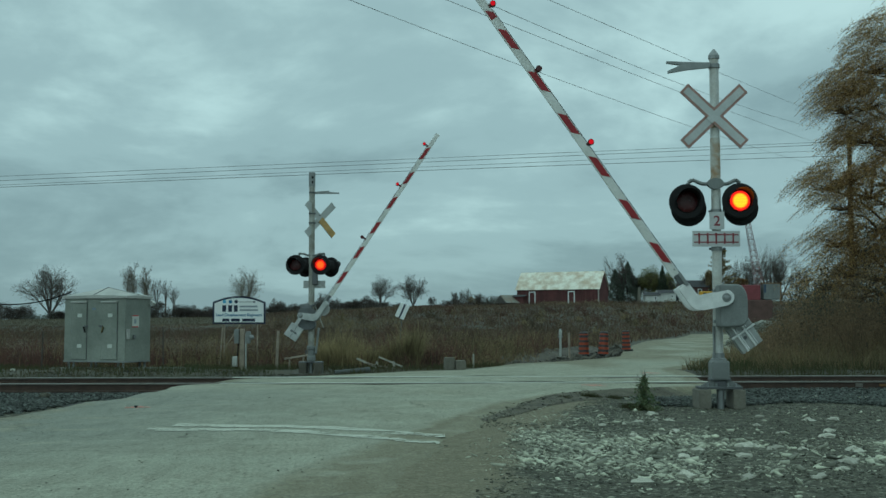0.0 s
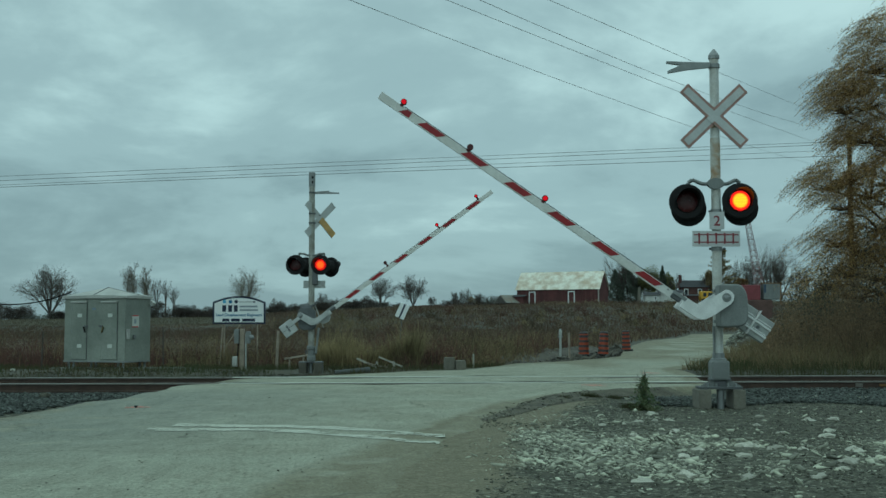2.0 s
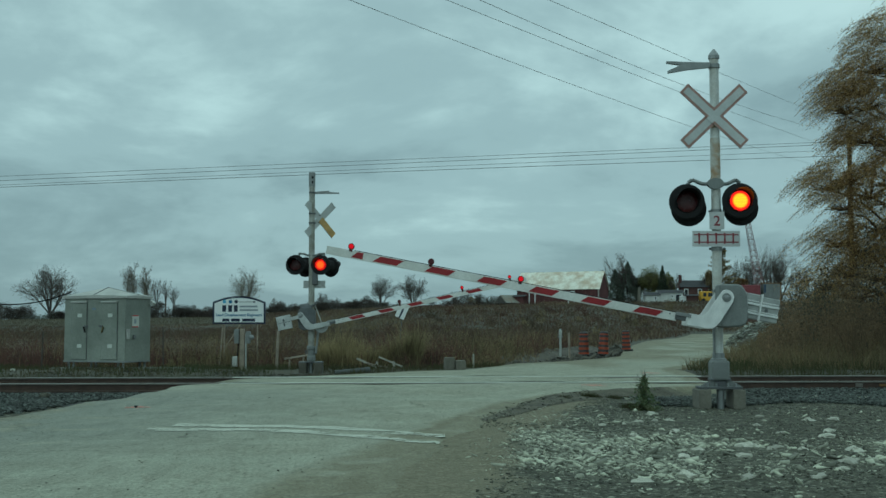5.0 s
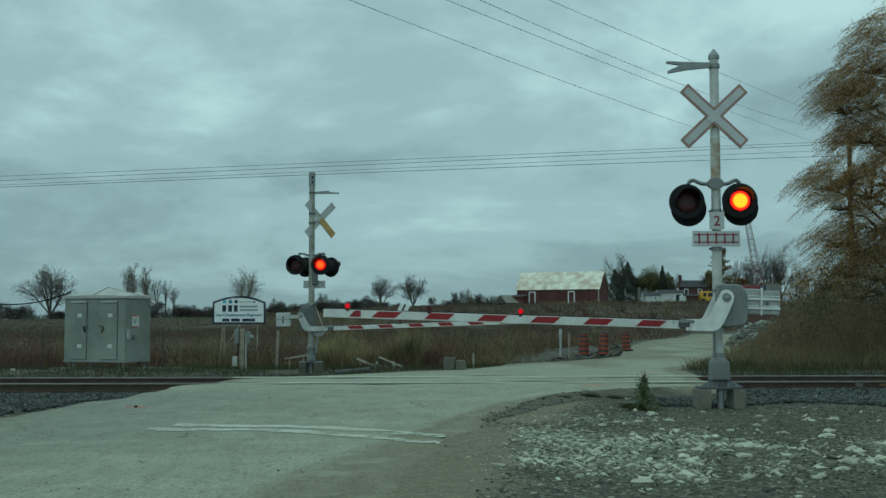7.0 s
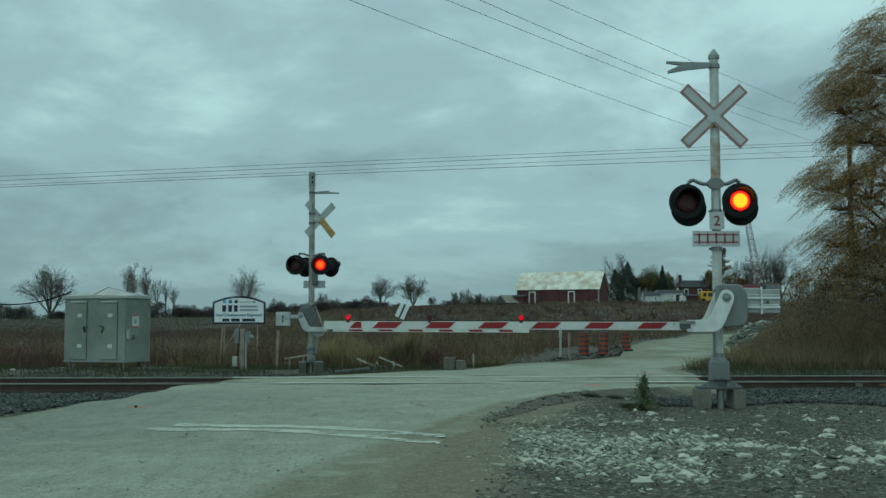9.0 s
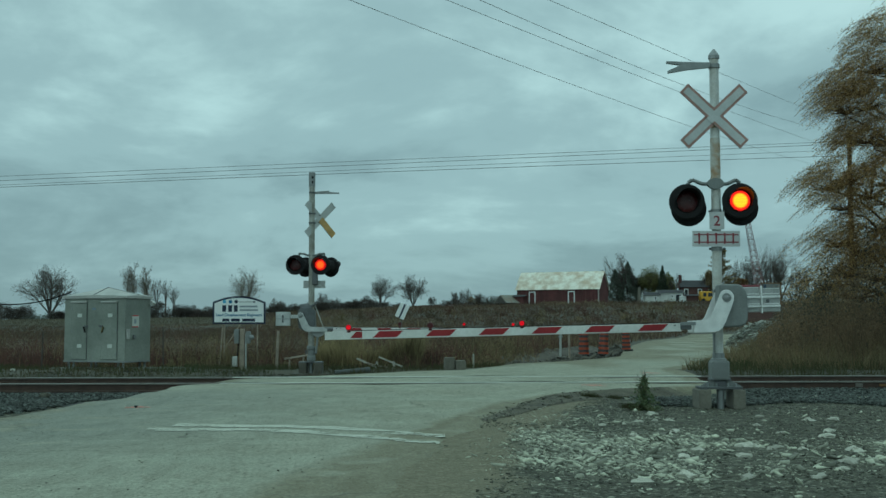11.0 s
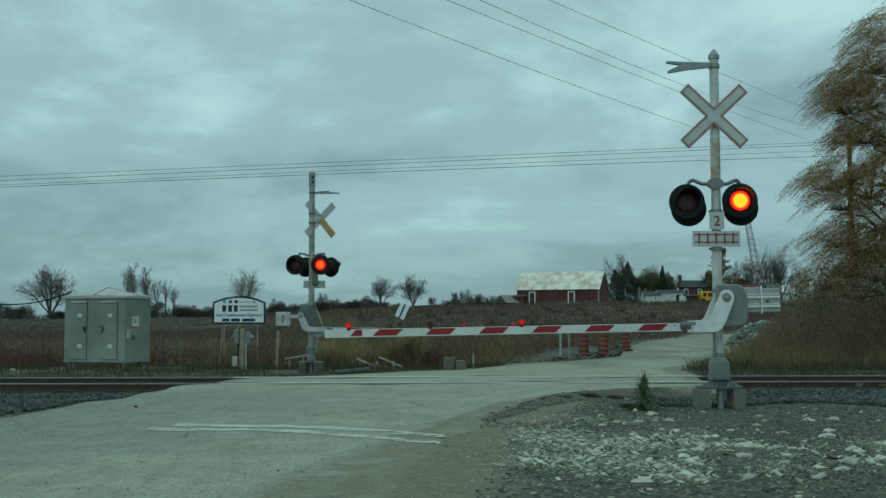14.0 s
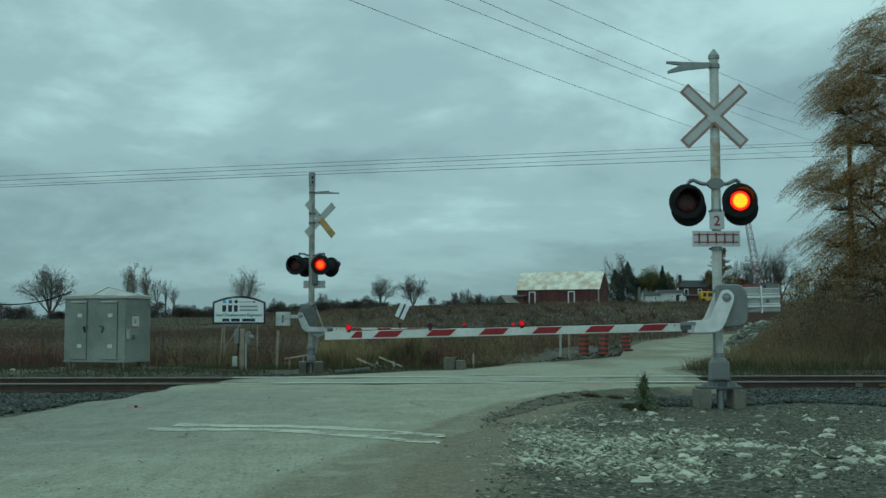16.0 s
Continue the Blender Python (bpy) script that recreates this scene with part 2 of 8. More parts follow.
M_REDINK = mat("red_print", (0.50, 0.03, 0.04), 0.6, 0.0, 0.15, 8, 60, 0.0)
M_SIGNW = mat("sign_white", (0.80, 0.81, 0.80), 0.5, 0.0, 0.06, 2, 40, 0.0)
M_NAVY = mat("navy_print", (0.012, 0.018, 0.05), 0.5, 0.0, 0.2, 5, 40, 0.0)
M_BLUE = mat("blue_print", (0.04, 0.16, 0.32), 0.5, 0.0, 0.2, 5, 40, 0.0)
M_LTBLUE = mat("light_blue_print", (0.16, 0.42, 0.62), 0.5, 0.0, 0.2, 5, 40, 0.0)
M_GREYINK = mat("grey_print", (0.30, 0.33, 0.36), 0.5, 0.0, 0.15, 5, 40, 0.0)
M_WOOD = mat("weathered_timber", (0.33, 0.28, 0.22), 0.85, 0.0, 0.35, 3, 30, 0.3)
M_PALEWOOD = mat("pale_painted_timber", (0.42, 0.40, 0.34), 0.8, 0.0, 0.25, 5, 40, 0.2)
M_TIE = mat("creosoted_tie", (0.055, 0.045, 0.04), 0.9, 0.0, 0.4, 5, 40, 0.4, rand=0.3)
M_RAIL = mat("rusty_rail_side", (0.075, 0.050, 0.038), 0.8, 0.2, 0.35, 4, 60, 0.2)
M_POSTFAR = mat("dull_silver_post", (0.36, 0.36, 0.33), 0.6, 0.1, 0.3, 4, 60, 0.08, col2=(0.22, 0.21, 0.18))
M_RAILSIDE = mat("worn_rail_head_side", (0.16, 0.145, 0.125), 0.55, 0.3, 0.3, 3, 60, 0.1)
M_RAILORANGE = mat("orange_brown_rail", (0.20, 0.115, 0.045), 0.8, 0.1, 0.4, 5, 50, 0.2)
M_RAILTOP = mat("polished_rail_head", (0.34, 0.33, 0.30), 0.45, 0.6, 0.15, 2, 60, 0.02)
M_ROAD = layered("worn_pale_asphalt", (0.358, 0.362, 0.286), (0.286, 0.289, 0.223), (0.178, 0.162, 0.110), (0.235, 0.226, 0.160))
M_PAINT = mat("worn_road_paint", (0.52, 0.53, 0.44), 0.8, 0.0, 0.2, 6, 50, 0.15)
M_ORANGEPAINT = mat("survey_paint", (0.62, 0.22, 0.18), 0.8, 0.0, 0.3, 10, 60, 0.1)
M_ROCK = mat("limestone_rubble", (0.375, 0.378, 0.295), 0.9, 0.0, 0.2, 6, 40, 0.3, island=0.72)
M_ROCKBIG = mat("limestone_boulder", (0.50, 0.49, 0.41), 0.9, 0.0, 0.22, 7, 40, 0.3, rand=0.25)
M_BALLAST = mat("track_ballast", (0.084, 0.092, 0.082), 0.9, 0.0, 0.25, 8, 50, 0.2, island=0.6)
M_BARN = mat("barn_red_boards", (0.10, 0.036, 0.036), 0.85, 0.0, 0.3, 0.4, 3.0, 0.2, rand=0.12)
M_BARNROOF = mat("pale_barn_roof", (0.80, 0.78, 0.68), 0.75, 0.0, 0.15, 0.5, 3.0, 0.1, col2=(0.52, 0.43, 0.32))
M_BRICK = mat("dark_red_brick", (0.085, 0.042, 0.038), 0.9, 0.0, 0.3, 1, 12, 0.2)
M_SHINGLE = mat("dark_shingles", (0.05, 0.05, 0.055), 0.9, 0.0, 0.3, 1, 12, 0.2)
M_YELLOW = mat("machine_yellow", (0.62, 0.36, 0.03), 0.5, 0.0, 0.2, 1, 12, 0.05)
M_VANWHITE = mat("white_vehicle_paint", (0.75, 0.76, 0.75), 0.4, 0.0, 0.1, 1, 12, 0.02)
M_GLASS = mat("dark_window_glass", (0.03, 0.035, 0.04), 0.12, 0.0, 0.2, 1, 12, 0.0)
M_TRUCKRED = mat("red_truck_paint", (0.20, 0.045, 0.055), 0.5, 0.0, 0.2, 1, 12, 0.05)
M_CRANE = mat("faded_red_lattice", (0.25, 0.15, 0.155), 0.6, 0.1, 0.2, 1, 12, 0.05)
M_DRUM = mat("orange_drum_plastic", (0.34, 0.058, 0.022), 0.5, 0.0, 0.2, 4, 40, 0.03)
M_RUBBER = mat("black_rubber", (0.02, 0.02, 0.02), 0.8, 0.0, 0.3, 4, 40, 0.1)
M_PVC = mat("white_plastic_pipe", (0.38, 0.39, 0.37), 0.5, 0.0, 0.12, 4, 40, 0.02)
M_BARK = mat("grey_brown_bark", (0.085, 0.072, 0.062), 0.95, 0.0, 0.3, 1.5, 15, 0.4)
M_WILLOWBARK = mat("willow_bark", (0.10, 0.065, 0.035), 0.95, 0.0, 0.35, 1.5, 15, 0.4)
M_WIRE = mat("weathered_wire", (0.27, 0.28, 0.28), 0.6, 0.4, 0.1, 1, 12, 0.0)
M_WIREPALE = mat("pale_weathered_wire", (0.30, 0.31, 0.31), 0.6, 0.3, 0.1, 1, 12, 0.0)
M_PILE = mat("pale_rubble_heap", (0.23, 0.228, 0.20), 0.9, 0.0, 0.4, 2.4, 8, 0.6, col2=(0.09, 0.08, 0.06))
L_TAN = leafmat("dry_tan_grass", (0.31, 0.248, 0.130), (0.062, 0.052, 0.033))
L_RED = leafmat("red_dogwood_stems", (0.155, 0.078, 0.062), (0.058, 0.044, 0.035))
L_BROWN = leafmat("brown_brush", (0.125, 0.098, 0.064), (0.040, 0.033, 0.024))
L_THICKET = leafmat("willow_brush", (0.27, 0.19, 0.11), (0.08, 0.064, 0.044), 0.4)
L_STUBBLE = leafmat("pale_stubble", (0.165, 0.147, 0.104), (0.11, 0.098, 0.070), 0.2, 0.25)
L_REED = leafmat("pale_dry_reeds", (0.36, 0.295, 0.155), (0.105, 0.09, 0.052), 0.3)
L_SEED = leafmat("pale_seed_heads", (0.30, 0.26, 0.20), (0.17, 0.14, 0.105), 0.3)
L_TANFAR = leafmat("far_dry_grass", (0.215, 0.170, 0.105), (0.105, 0.084, 0.056), 0.25, 0.25)
L_REDFAR = leafmat("far_red_brush", (0.140, 0.085, 0.064), (0.080, 0.057, 0.044), 0.25, 0.25)
L_BROWNFAR = leafmat("far_brown_brush", (0.130, 0.105, 0.072), (0.072, 0.060, 0.043), 0.25, 0.25)
L_HEDGE = leafmat("hazy_grey_twigs", (0.090, 0.074, 0.063), (0.056, 0.047, 0.041), 0.1)
L_GREEN = leafmat("short_green_grass", (0.052, 0.068, 0.028), (0.085, 0.072, 0.040))
L_WILLOW = leafmat("willow_autumn_leaves", (0.54, 0.36, 0.145), (0.34, 0.24, 0.12), 0.7)
L_VERGE = leafmat("tan_green_verge", (0.27, 0.21, 0.115), (0.115, 0.105, 0.058), 0.25, 0.8)
L_SPRUCE = leafmat("spruce_needles", (0.125, 0.175, 0.09), (0.19, 0.19, 0.105), 0.45)
# these two farm-tree tones are lightened to carry the haze of distance
L_YELLOW = leafmat("yellow_green_leaves", (0.22, 0.20, 0.080), (0.105, 0.125, 0.060), 0.4, 0.35)
L_DARKLEAF = leafmat("hazed_evergreen", (0.125, 0.14, 0.112), (0.09, 0.10, 0.082), 0.3)
L_PALETWIG = leafmat("pale_dry_twigs", (0.23, 0.205, 0.165), (0.16, 0.14, 0.115), 0.0)
L_BUSH = leafmat("dark_thicket_twigs", (0.066, 0.056, 0.047), (0.042, 0.037, 0.032), 0.1)
L_DARKGREEN = leafmat("deep_green_needles", (0.075, 0.095, 0.058), (0.055, 0.066, 0.045), 0.3)
# far twigs, bark grey raised in the colour for haze
L_TWIG = leafmat("haze_lightened_twigs", (0.125, 0.11, 0.097), (0.095, 0.084, 0.075), 0.0)
# olive-rust leaves, brightened in the colour to stand for haze
L_OLIVELEAF = leafmat("hazed_olive_rust_leaves", (0.31, 0.24, 0.125), (0.21, 0.17, 0.10), 0.55)
L_ORANGELEAF = leafmat("rust_leaves", (0.28, 0.16, 0.07), (0.16, 0.11, 0.065), 0.45)


# ---- mesh helpers ----
def part(name, bm, material, parent=None, label="", smooth=False):
    me = bpy.data.meshes.new(name)
    bmesh.ops.recalc_face_normals(bm, faces=bm.faces)
    if smooth:
        for f in bm.faces:
            f.smooth = True
    bm.to_mesh(me)
    bm.free()
    for m in (material if isinstance(material, (list, tuple)) else [material]):
        me.materials.append(m)
    ob = new(name, me)
    ob.parent = parent
    if label:
        ob["label"] = label
    return ob


def thing(name, x, y, z, rz=0.0, label="", category="", group="", kind=""):
    ob = new(name)
    ob.empty_display_size = 0.2
    ob.matrix_basis = pose(x, y, z, 0, 0, rz)
    return tagged(ob, label, category, group, kind)


def box(c, s, bev=0.0, rot=None, bm=None):
    bm = bm or bmesh.new()
    m = Matrix.Translation(c) @ (rot or Matrix.Identity(4)) @ Matrix.Diagonal((*s, 1))
    vs = bmesh.ops.create_cube(bm, size=1.0, matrix=m)["verts"]
    if bev:
        es = list({e for v in vs for e in v.link_edges})
        bmesh.ops.bevel(bm, geom=es, offset=bev, segments=2, affect="EDGES", profile=0.5)
    return bm


def rod(p, q, r, r2=None, seg=12, bm=None, caps=True):
    bm = bm or bmesh.new()
    p, q = Vector(p), Vector(q)
    d = q - p
    m = Matrix.Translation((p + q) / 2) @ d.to_track_quat("Z", "Y").to_matrix().to_4x4()
    bmesh.ops.create_cone(bm, cap_ends=caps, segments=seg, radius1=r, radius2=r if r2 is None else r2, depth=d.length, matrix=m)
    return bm


def prism(poly, y0, y1, bev=0.0, bm=None):
    """A flat shape in the XZ plane, thick from y0 to y1."""
    bm = bm or bmesh.new()
    a = [bm.verts.new((x, y0, z)) for x, z in poly]
    b = [bm.verts.new((x, y1, z)) for x, z in poly]
    fs = [bm.faces.new(a), bm.faces.new(b[::-1])]
    k = len(poly)
    for i in range(k):
        fs.append(bm.faces.new((a[i], b[i], b[(i + 1) % k], a[(i + 1) % k])))
    if bev:
        es = list({e for f in fs for e in f.edges})
        bmesh.ops.bevel(bm, geom=es, offset=bev, segments=2, affect="EDGES", profile=0.5)
    return bm


def lathe(profile, seg=24, axis="Y", bm=None, at=(0, 0, 0)):
    """Rings of (radius, height) turned round an axis through at."""
    bm = bm or bmesh.new()
    rings = []
    for r, h in profile:
        ring = []
        for i in range(seg):
            a = 2 * math.pi * i / seg
            u, v = r * math.cos(a), r * math.sin(a)
            co = (u, h, v) if axis == "Y" else (u, v, h) if axis == "Z" else (h, u, v)
            ring.append(bm.verts.new(Vector(at) + Vector(co)))
        rings.append(ring)
    for a, b in zip(rings, rings[1:]):
        for i in range(seg):
            bm.faces.new((a[i], a[(i + 1) % seg], b[(i + 1) % seg], b[i]))
    for ring in (rings[0], rings[-1]):
        if (ring[0].co - ring[seg // 2].co).length > 1e-4:
            bm.faces.new(ring)
    return bm


def disc(r, y=0.0, thick=0.004, seg=28):
    return lathe([(r, y - thick / 2), (r, y + thick / 2)], seg)


def lump(seed, r=1.0, flat=0.7):
    """A worn, angular stone."""
    rng = random.Random(seed)
    bm = bmesh.new()
    bmesh.ops.create_icosphere(bm, subdivisions=2, radius=r)
    off = Vector((rng.uniform(0, 50), rng.uniform(0, 50), rng.uniform(0, 50)))
    for v in bm.verts:
        k = 0.72 + 0.75 * noise.noise(v.co * (1.1 / r) + off) + 0.2 * noise.noise(v.co * (2.7 / r) + off)
        v.co *= k
        v.co.z *= flat
    return bm


def array_mesh(name, verts, faces, material, smooth=False):
    """A mesh object from whole arrays; faces all have the same number of corners."""
    me = bpy.data.meshes.new(name)
    verts, faces = np.asarray(verts, np.float32), np.asarray(faces, np.int32)
    k = faces.shape[1]
    me.vertices.add(len(verts))
    me.vertices.foreach_set("co", verts.ravel())
    me.loops.add(faces.size)
    me.loops.foreach_set("vertex_index", faces.ravel())
    me.polygons.add(len(faces))
    me.polygons.foreach_set("loop_start", np.arange(0, faces.size, k, dtype=np.int32))
    me.polygons.foreach_set("loop_total", np.full(len(faces), k, np.int32))
    if smooth:
        me.polygons.foreach_set("use_smooth", np.ones(len(faces), bool))
    me.update(calc_edges=True)
    me.materials.append(material)
    return new(name, me)


def blades(rng, xyz, height, width, lean=0.25, bend=True):
    """Grass blades or stems: a narrow bent strip (a quad and a tip) from each point."""
    k = len(xyz)
    a = rng.uniform(0, 2 * np.pi, k)
    side = np.stack([np.cos(a), np.sin(a), np.zeros(k)], 1) * (width * 0.5)[:, None]
    b = rng.uniform(0, 2 * np.pi, k)
    lx = np.stack([np.cos(b), np.sin(b), np.zeros(k)], 1) * (height * rng.uniform(0, lean, k))[:, None]
    upv = np.zeros((k, 3))
    upv[:, 2] = height
    mid = xyz + upv * 0.55 + lx * 0.35
    top = xyz + upv + lx
    v = np.stack([xyz - side, xyz + side, mid + side * 0.8, mid - side * 0.8, top + side * 0.15, top - side * 0.15], 1).reshape(-1, 3)
    i = np.arange(k)[:, None] * 6
    f = np.concatenate([i + np.array([[0, 1, 2, 3]]), i + np.array([[3, 2, 4, 5]])], 0)
    return v, f


def leaves(rng, xyz, size, flat=0.0, droop=0.0):
    """Small four-cornered leaves scattered at points, each turned at random."""
    k = len(xyz)
    u = rng.normal(size=(k, 3))
    u[:, 2] = u[:, 2] * (1 - flat) - droop
    u /= np.linalg.norm(u, axis=1)[:, None]
    w = np.cross(u, rng.normal(size=(k, 3)))
    w /= np.linalg.norm(w, axis=1)[:, None] + 1e-9
    s = (size * rng.uniform(0.6, 1.4, k))[:, None]
    v = np.stack([xyz - u * s, xyz + w * s * 0.4, xyz + u * s, xyz - w * s * 0.4], 1).reshape(-1, 3)
    return v, np.arange(k)[:, None] * 4 + np.array([[0, 1, 2, 3]])


def merge(chunks):
    vs, fs, off = [], [], 0
    for v, f in chunks:
        vs.append(v)
        fs.append(f + off)
        off += len(v)
    return np.concatenate(vs), np.concatenate(fs)


def tubes(segs, sides=4):
    """Many tapered twigs, four- or three-sided, from (p, q, r0, r1) rows."""
    s = np.asarray(segs, np.float64)
    p, q, r0, r1 = s[:, 0:3], s[:, 3:6], s[:, 6:7], s[:, 7:8]
    d = q - p
    d /= np.linalg.norm(d, axis=1)[:, None] + 1e-9
    ref = np.where(np.abs(d[:, 2:3]) > 0.9, np.array([[1.0, 0, 0]]), np.array([[0, 0, 1.0]]))
    a = np.cross(d, ref)
    a /= np.linalg.norm(a, axis=1)[:, None] + 1e-9
    b = np.cross(d, a)
    ring = [a * math.cos(2 * math.pi * j / sides) + b * math.sin(2 * math.pi * j / sides) for j in range(sides)]
    v = np.stack([p + c * r0 for c in ring] + [q + c * r1 for c in ring], 1).reshape(-1, 3)
    i = np.arange(len(s))[:, None] * 2 * sides
    f = np.concatenate([i + np.array([[j, (j + 1) % sides, sides + (j + 1) % sides, sides + j]]) for j in range(sides)], 0)
    return v, f


def vase_limbs(seed, height, width, fork=0.16, leaders=4, levels=3, thin=0.02, spread=0.5, kids=2):
    """A broad bare tree: a short bole, rising leaders, and branches that fork outwards and up into fine twigs."""
    rng = random.Random(seed * 7 + 1)
    rows, tips = [], []
    up = Vector((0, 0, 1))

    def grow(p, d, length, r, lev):
        steps = (5, 4, 3, 2)[lev] if lev < 4 else 2
        for i in range(steps):
            wob = 0.10 + 0.035 * lev
            d = (d + up * (0.03 if lev else 0.08) + Vector((rng.gauss(0, wob), rng.gauss(0, wob), rng.gauss(0, wob * 0.6)))).normalized()
            q = p + d * (length / steps)
            ra, rb = r * (1 - 0.55 * i / steps), r * (1 - 0.55 * (i + 1) / steps)
            rows.append((*p, *q, max(ra, thin), max(rb, thin * 0.8)))
            if lev < levels and (lev or i):
                for _ in range(kids if lev < 2 else max(1, kids - 1)):
                    a = rng.uniform(0, 2 * math.pi)
                    side = Vector((math.cos(a), math.sin(a), rng.uniform(-0.25, 0.35)))
                    side = (side - d * side.dot(d)).normalized()
                    grow(q, (d * 0.66 + side * 0.68).normalized(), length * (0.62 - 0.24 * i / steps) * rng.uniform(0.75, 1.15), rb * 0.55, lev + 1)
            p = q
        if lev >= levels:
            tips.append(tuple(p))
            for _ in range(2):
                e = p + (d + Vector((rng.gauss(0, 0.5), rng.gauss(0, 0.5), rng.gauss(0, 0.4)))).normalized() * length * rng.uniform(0.35, 0.7)
                rows.append((*p, *e, thin * 0.8, thin * 0.5))

    top = Vector((rng.gauss(0, 0.02), rng.gauss(0, 0.02), fork)) * height
    bole = 0.030 * height
    rows.append((0, 0, 0, *(top * 0.5), bole, bole * 0.85))
    rows.append((*(top * 0.5), *top, bole * 0.85, bole * 0.75))
    turn = rng.uniform(0, 2 * math.pi)
    for k in range(leaders):
        a = turn + 2 * math.pi * k / leaders + rng.uniform(-0.4, 0.4)
        out = spread * rng.uniform(0.45, 1.25)
        grow(top * rng.uniform(0.8, 1.0), Vector((math.cos(a) * out, math.sin(a) * out, 1)).normalized(), height * rng.uniform(0.5, 0.7), bole * 0.55, 0)
    r = np.array(rows)
    kz = height / r[:, 5].max()
    kx = width / 2 / np.quantile(np.hypot(r[:, 3], r[:, 4]), 0.985)
    r[:, [2, 5]] *= kz
    r[:, [0, 1, 3, 4]] *= kx
    return r, [(t[0] * kx, t[1] * kx, t[2] * kz) for t in tips]


def crown_points(rng, height, width, n, shape):
    """Leaf points of a dense crown: 'round' heaped out of lumps, 'cone' in drooping tiers, 'dome' down to the ground."""
    if shape == "cone":
        u = rng.uniform(0, 1, n) ** 1.5
        a = rng.uniform(0, 2 * np.pi, n)
        r = width / 2 * ((1 - u) ** 0.85 + 0.03) * (0.75 + 0.22 * np.sin(34 * u + 2 * a) + 0.14 * np.sin(5 * a + 9 * u)) * rng.uniform(0.35, 1.05, n) ** 0.5
        return np.stack([r * np.cos(a), r * np.sin(a), height * (0.03 + 0.97 * u)], 1)
    pts = []
    lumps = 26
    for k in range(lumps):
        d = rng.normal(size=3)
        d /= np.linalg.norm(d)
        rad = rng.uniform(0.20, 0.36)
        c = d * (1 - rad) * rng.uniform(0.35, 1.0)
        e = rng.normal(size=(n // lumps, 3))
        e /= np.linalg.norm(e, axis=1)[:, None]
        pts.append(c + e * rad * rng.uniform(0.35, 1.1, (n // lumps, 1)))
    q = np.concatenate(pts)
    if shape == "dome":
        q[:, 2] = np.abs(q[:, 2]) ** 0.6
        return q * np.array([width / 2, width / 2, height])
    return q * np.array([width / 2, width / 2, height * 0.44]) + np.array([0, 0, height * 0.56])


def limbs(seed, height, trunk_r, spread=0.55, levels=5, kids=3, first=0.22, up=0.25, shrink=0.72, thin=0.012, leader=False):
    """Branch segments of a tree, from the trunk to the twigs; returns rows and the twig tips."""
    rng = random.Random(seed)
    rows, tips = [], []

    def grow(p, d, length, r, lev):
        steps = (8 if leader else 3) if lev == 0 else 3 if lev < 2 else 2
        for i in range(steps):
            d2 = (d + Vector((rng.gauss(0, 0.14), rng.gauss(0, 0.14), rng.gauss(0, 0.08) + up * 0.12))).normalized()
            q = p + d2 * (length / steps)
            ra, rb = r * (1 - 0.35 * i / steps), r * (1 - 0.35 * (i + 1) / steps)
            rows.append((*p, *q, max(ra, thin), max(rb, thin)))
            if lev == 0 and leader:
                for _ in range(2 if i >= 2 else 0):
                    side(q, d2, height * 0.17 * (1.25 - 0.6 * i / steps) * rng.uniform(0.8, 1.15), rb * 0.42, 1)
            elif i < steps - 1 and lev < levels and (lev > 0 or i > 0):
                side(q, d2, length * rng.uniform(0.55, 0.85), rb * 0.5, lev + 1)
            p, d = q, d2
        if lev < levels:
            for _ in range(kids if lev or leader else kids + 2):
                side(p, d, (height * 0.15 if leader and not lev else length * (shrink if lev else 1.25)) * rng.uniform(0.8, 1.1), r * 0.55, lev + 1)
        else:
            tips.append(tuple(p))

    def side(p, d, length, r, lev):
        a = rng.uniform(0, 2 * math.pi)
        s = Vector((math.cos(a), math.sin(a), rng.uniform(-0.1, 0.3)))
        grow(p, (d * (1 - spread) + s * spread + Vector((0, 0, up))).normalized(), length, r, lev)

    grow(Vector((0, 0, 0)), Vector((0, 0, 1)), height * first, trunk_r, 0)
    zmax = max(r[5] for r in rows)
    k = height / zmax
    rows = [tuple(c * k if i < 6 else c for i, c in enumerate(r)) for r in rows]
    return rows, [tuple(c * k for c in t) for t in tips]


# ---- ground, road and track ----
SKEW = 0.06            # the track runs a little away to the right
RAIL_A, RAIL_B = 24.75, 26.185


def smooth(a, b, v):
    t = np.clip((v - a) / (b - a), 0, 1)
    return t * t * (3 - 2 * t)


def hz(x, y):
    """The height of the ground."""
    x, y = np.asarray(x, float), np.asarray(y, float)
    yp = y - SKEW * x
    z = -0.25 * smooth(18.0, 22.8, yp) * (1 - smooth(28.0, 30.5, yp))
    r = x / np.maximum(y, 1)
    crest = np.interp(r, (-0.6, -0.38, -0.19, -0.04, 0.11, 0.22, 0.6), (2.1, 2.7, 3.4, 5.6, 6.9, 7.2, 7.2))
    z = z + crest * smooth(115, 320, y) - 0.35 * smooth(31, 42, y) * (1 - smooth(60, 120, y)) * (1 - smooth(-6, 2, x - 0.1 * y))
    z = z - 0.13 * np.exp(-((x + 3.3) / 1.3) ** 2 - ((y - 30.3) / 1.0) ** 2)
    return z + 0.015 * np.sin(x * 1.7 + 0.6 * y) * np.sin(y * 1.3 - 0.5 * x) * smooth(3, 9, y)


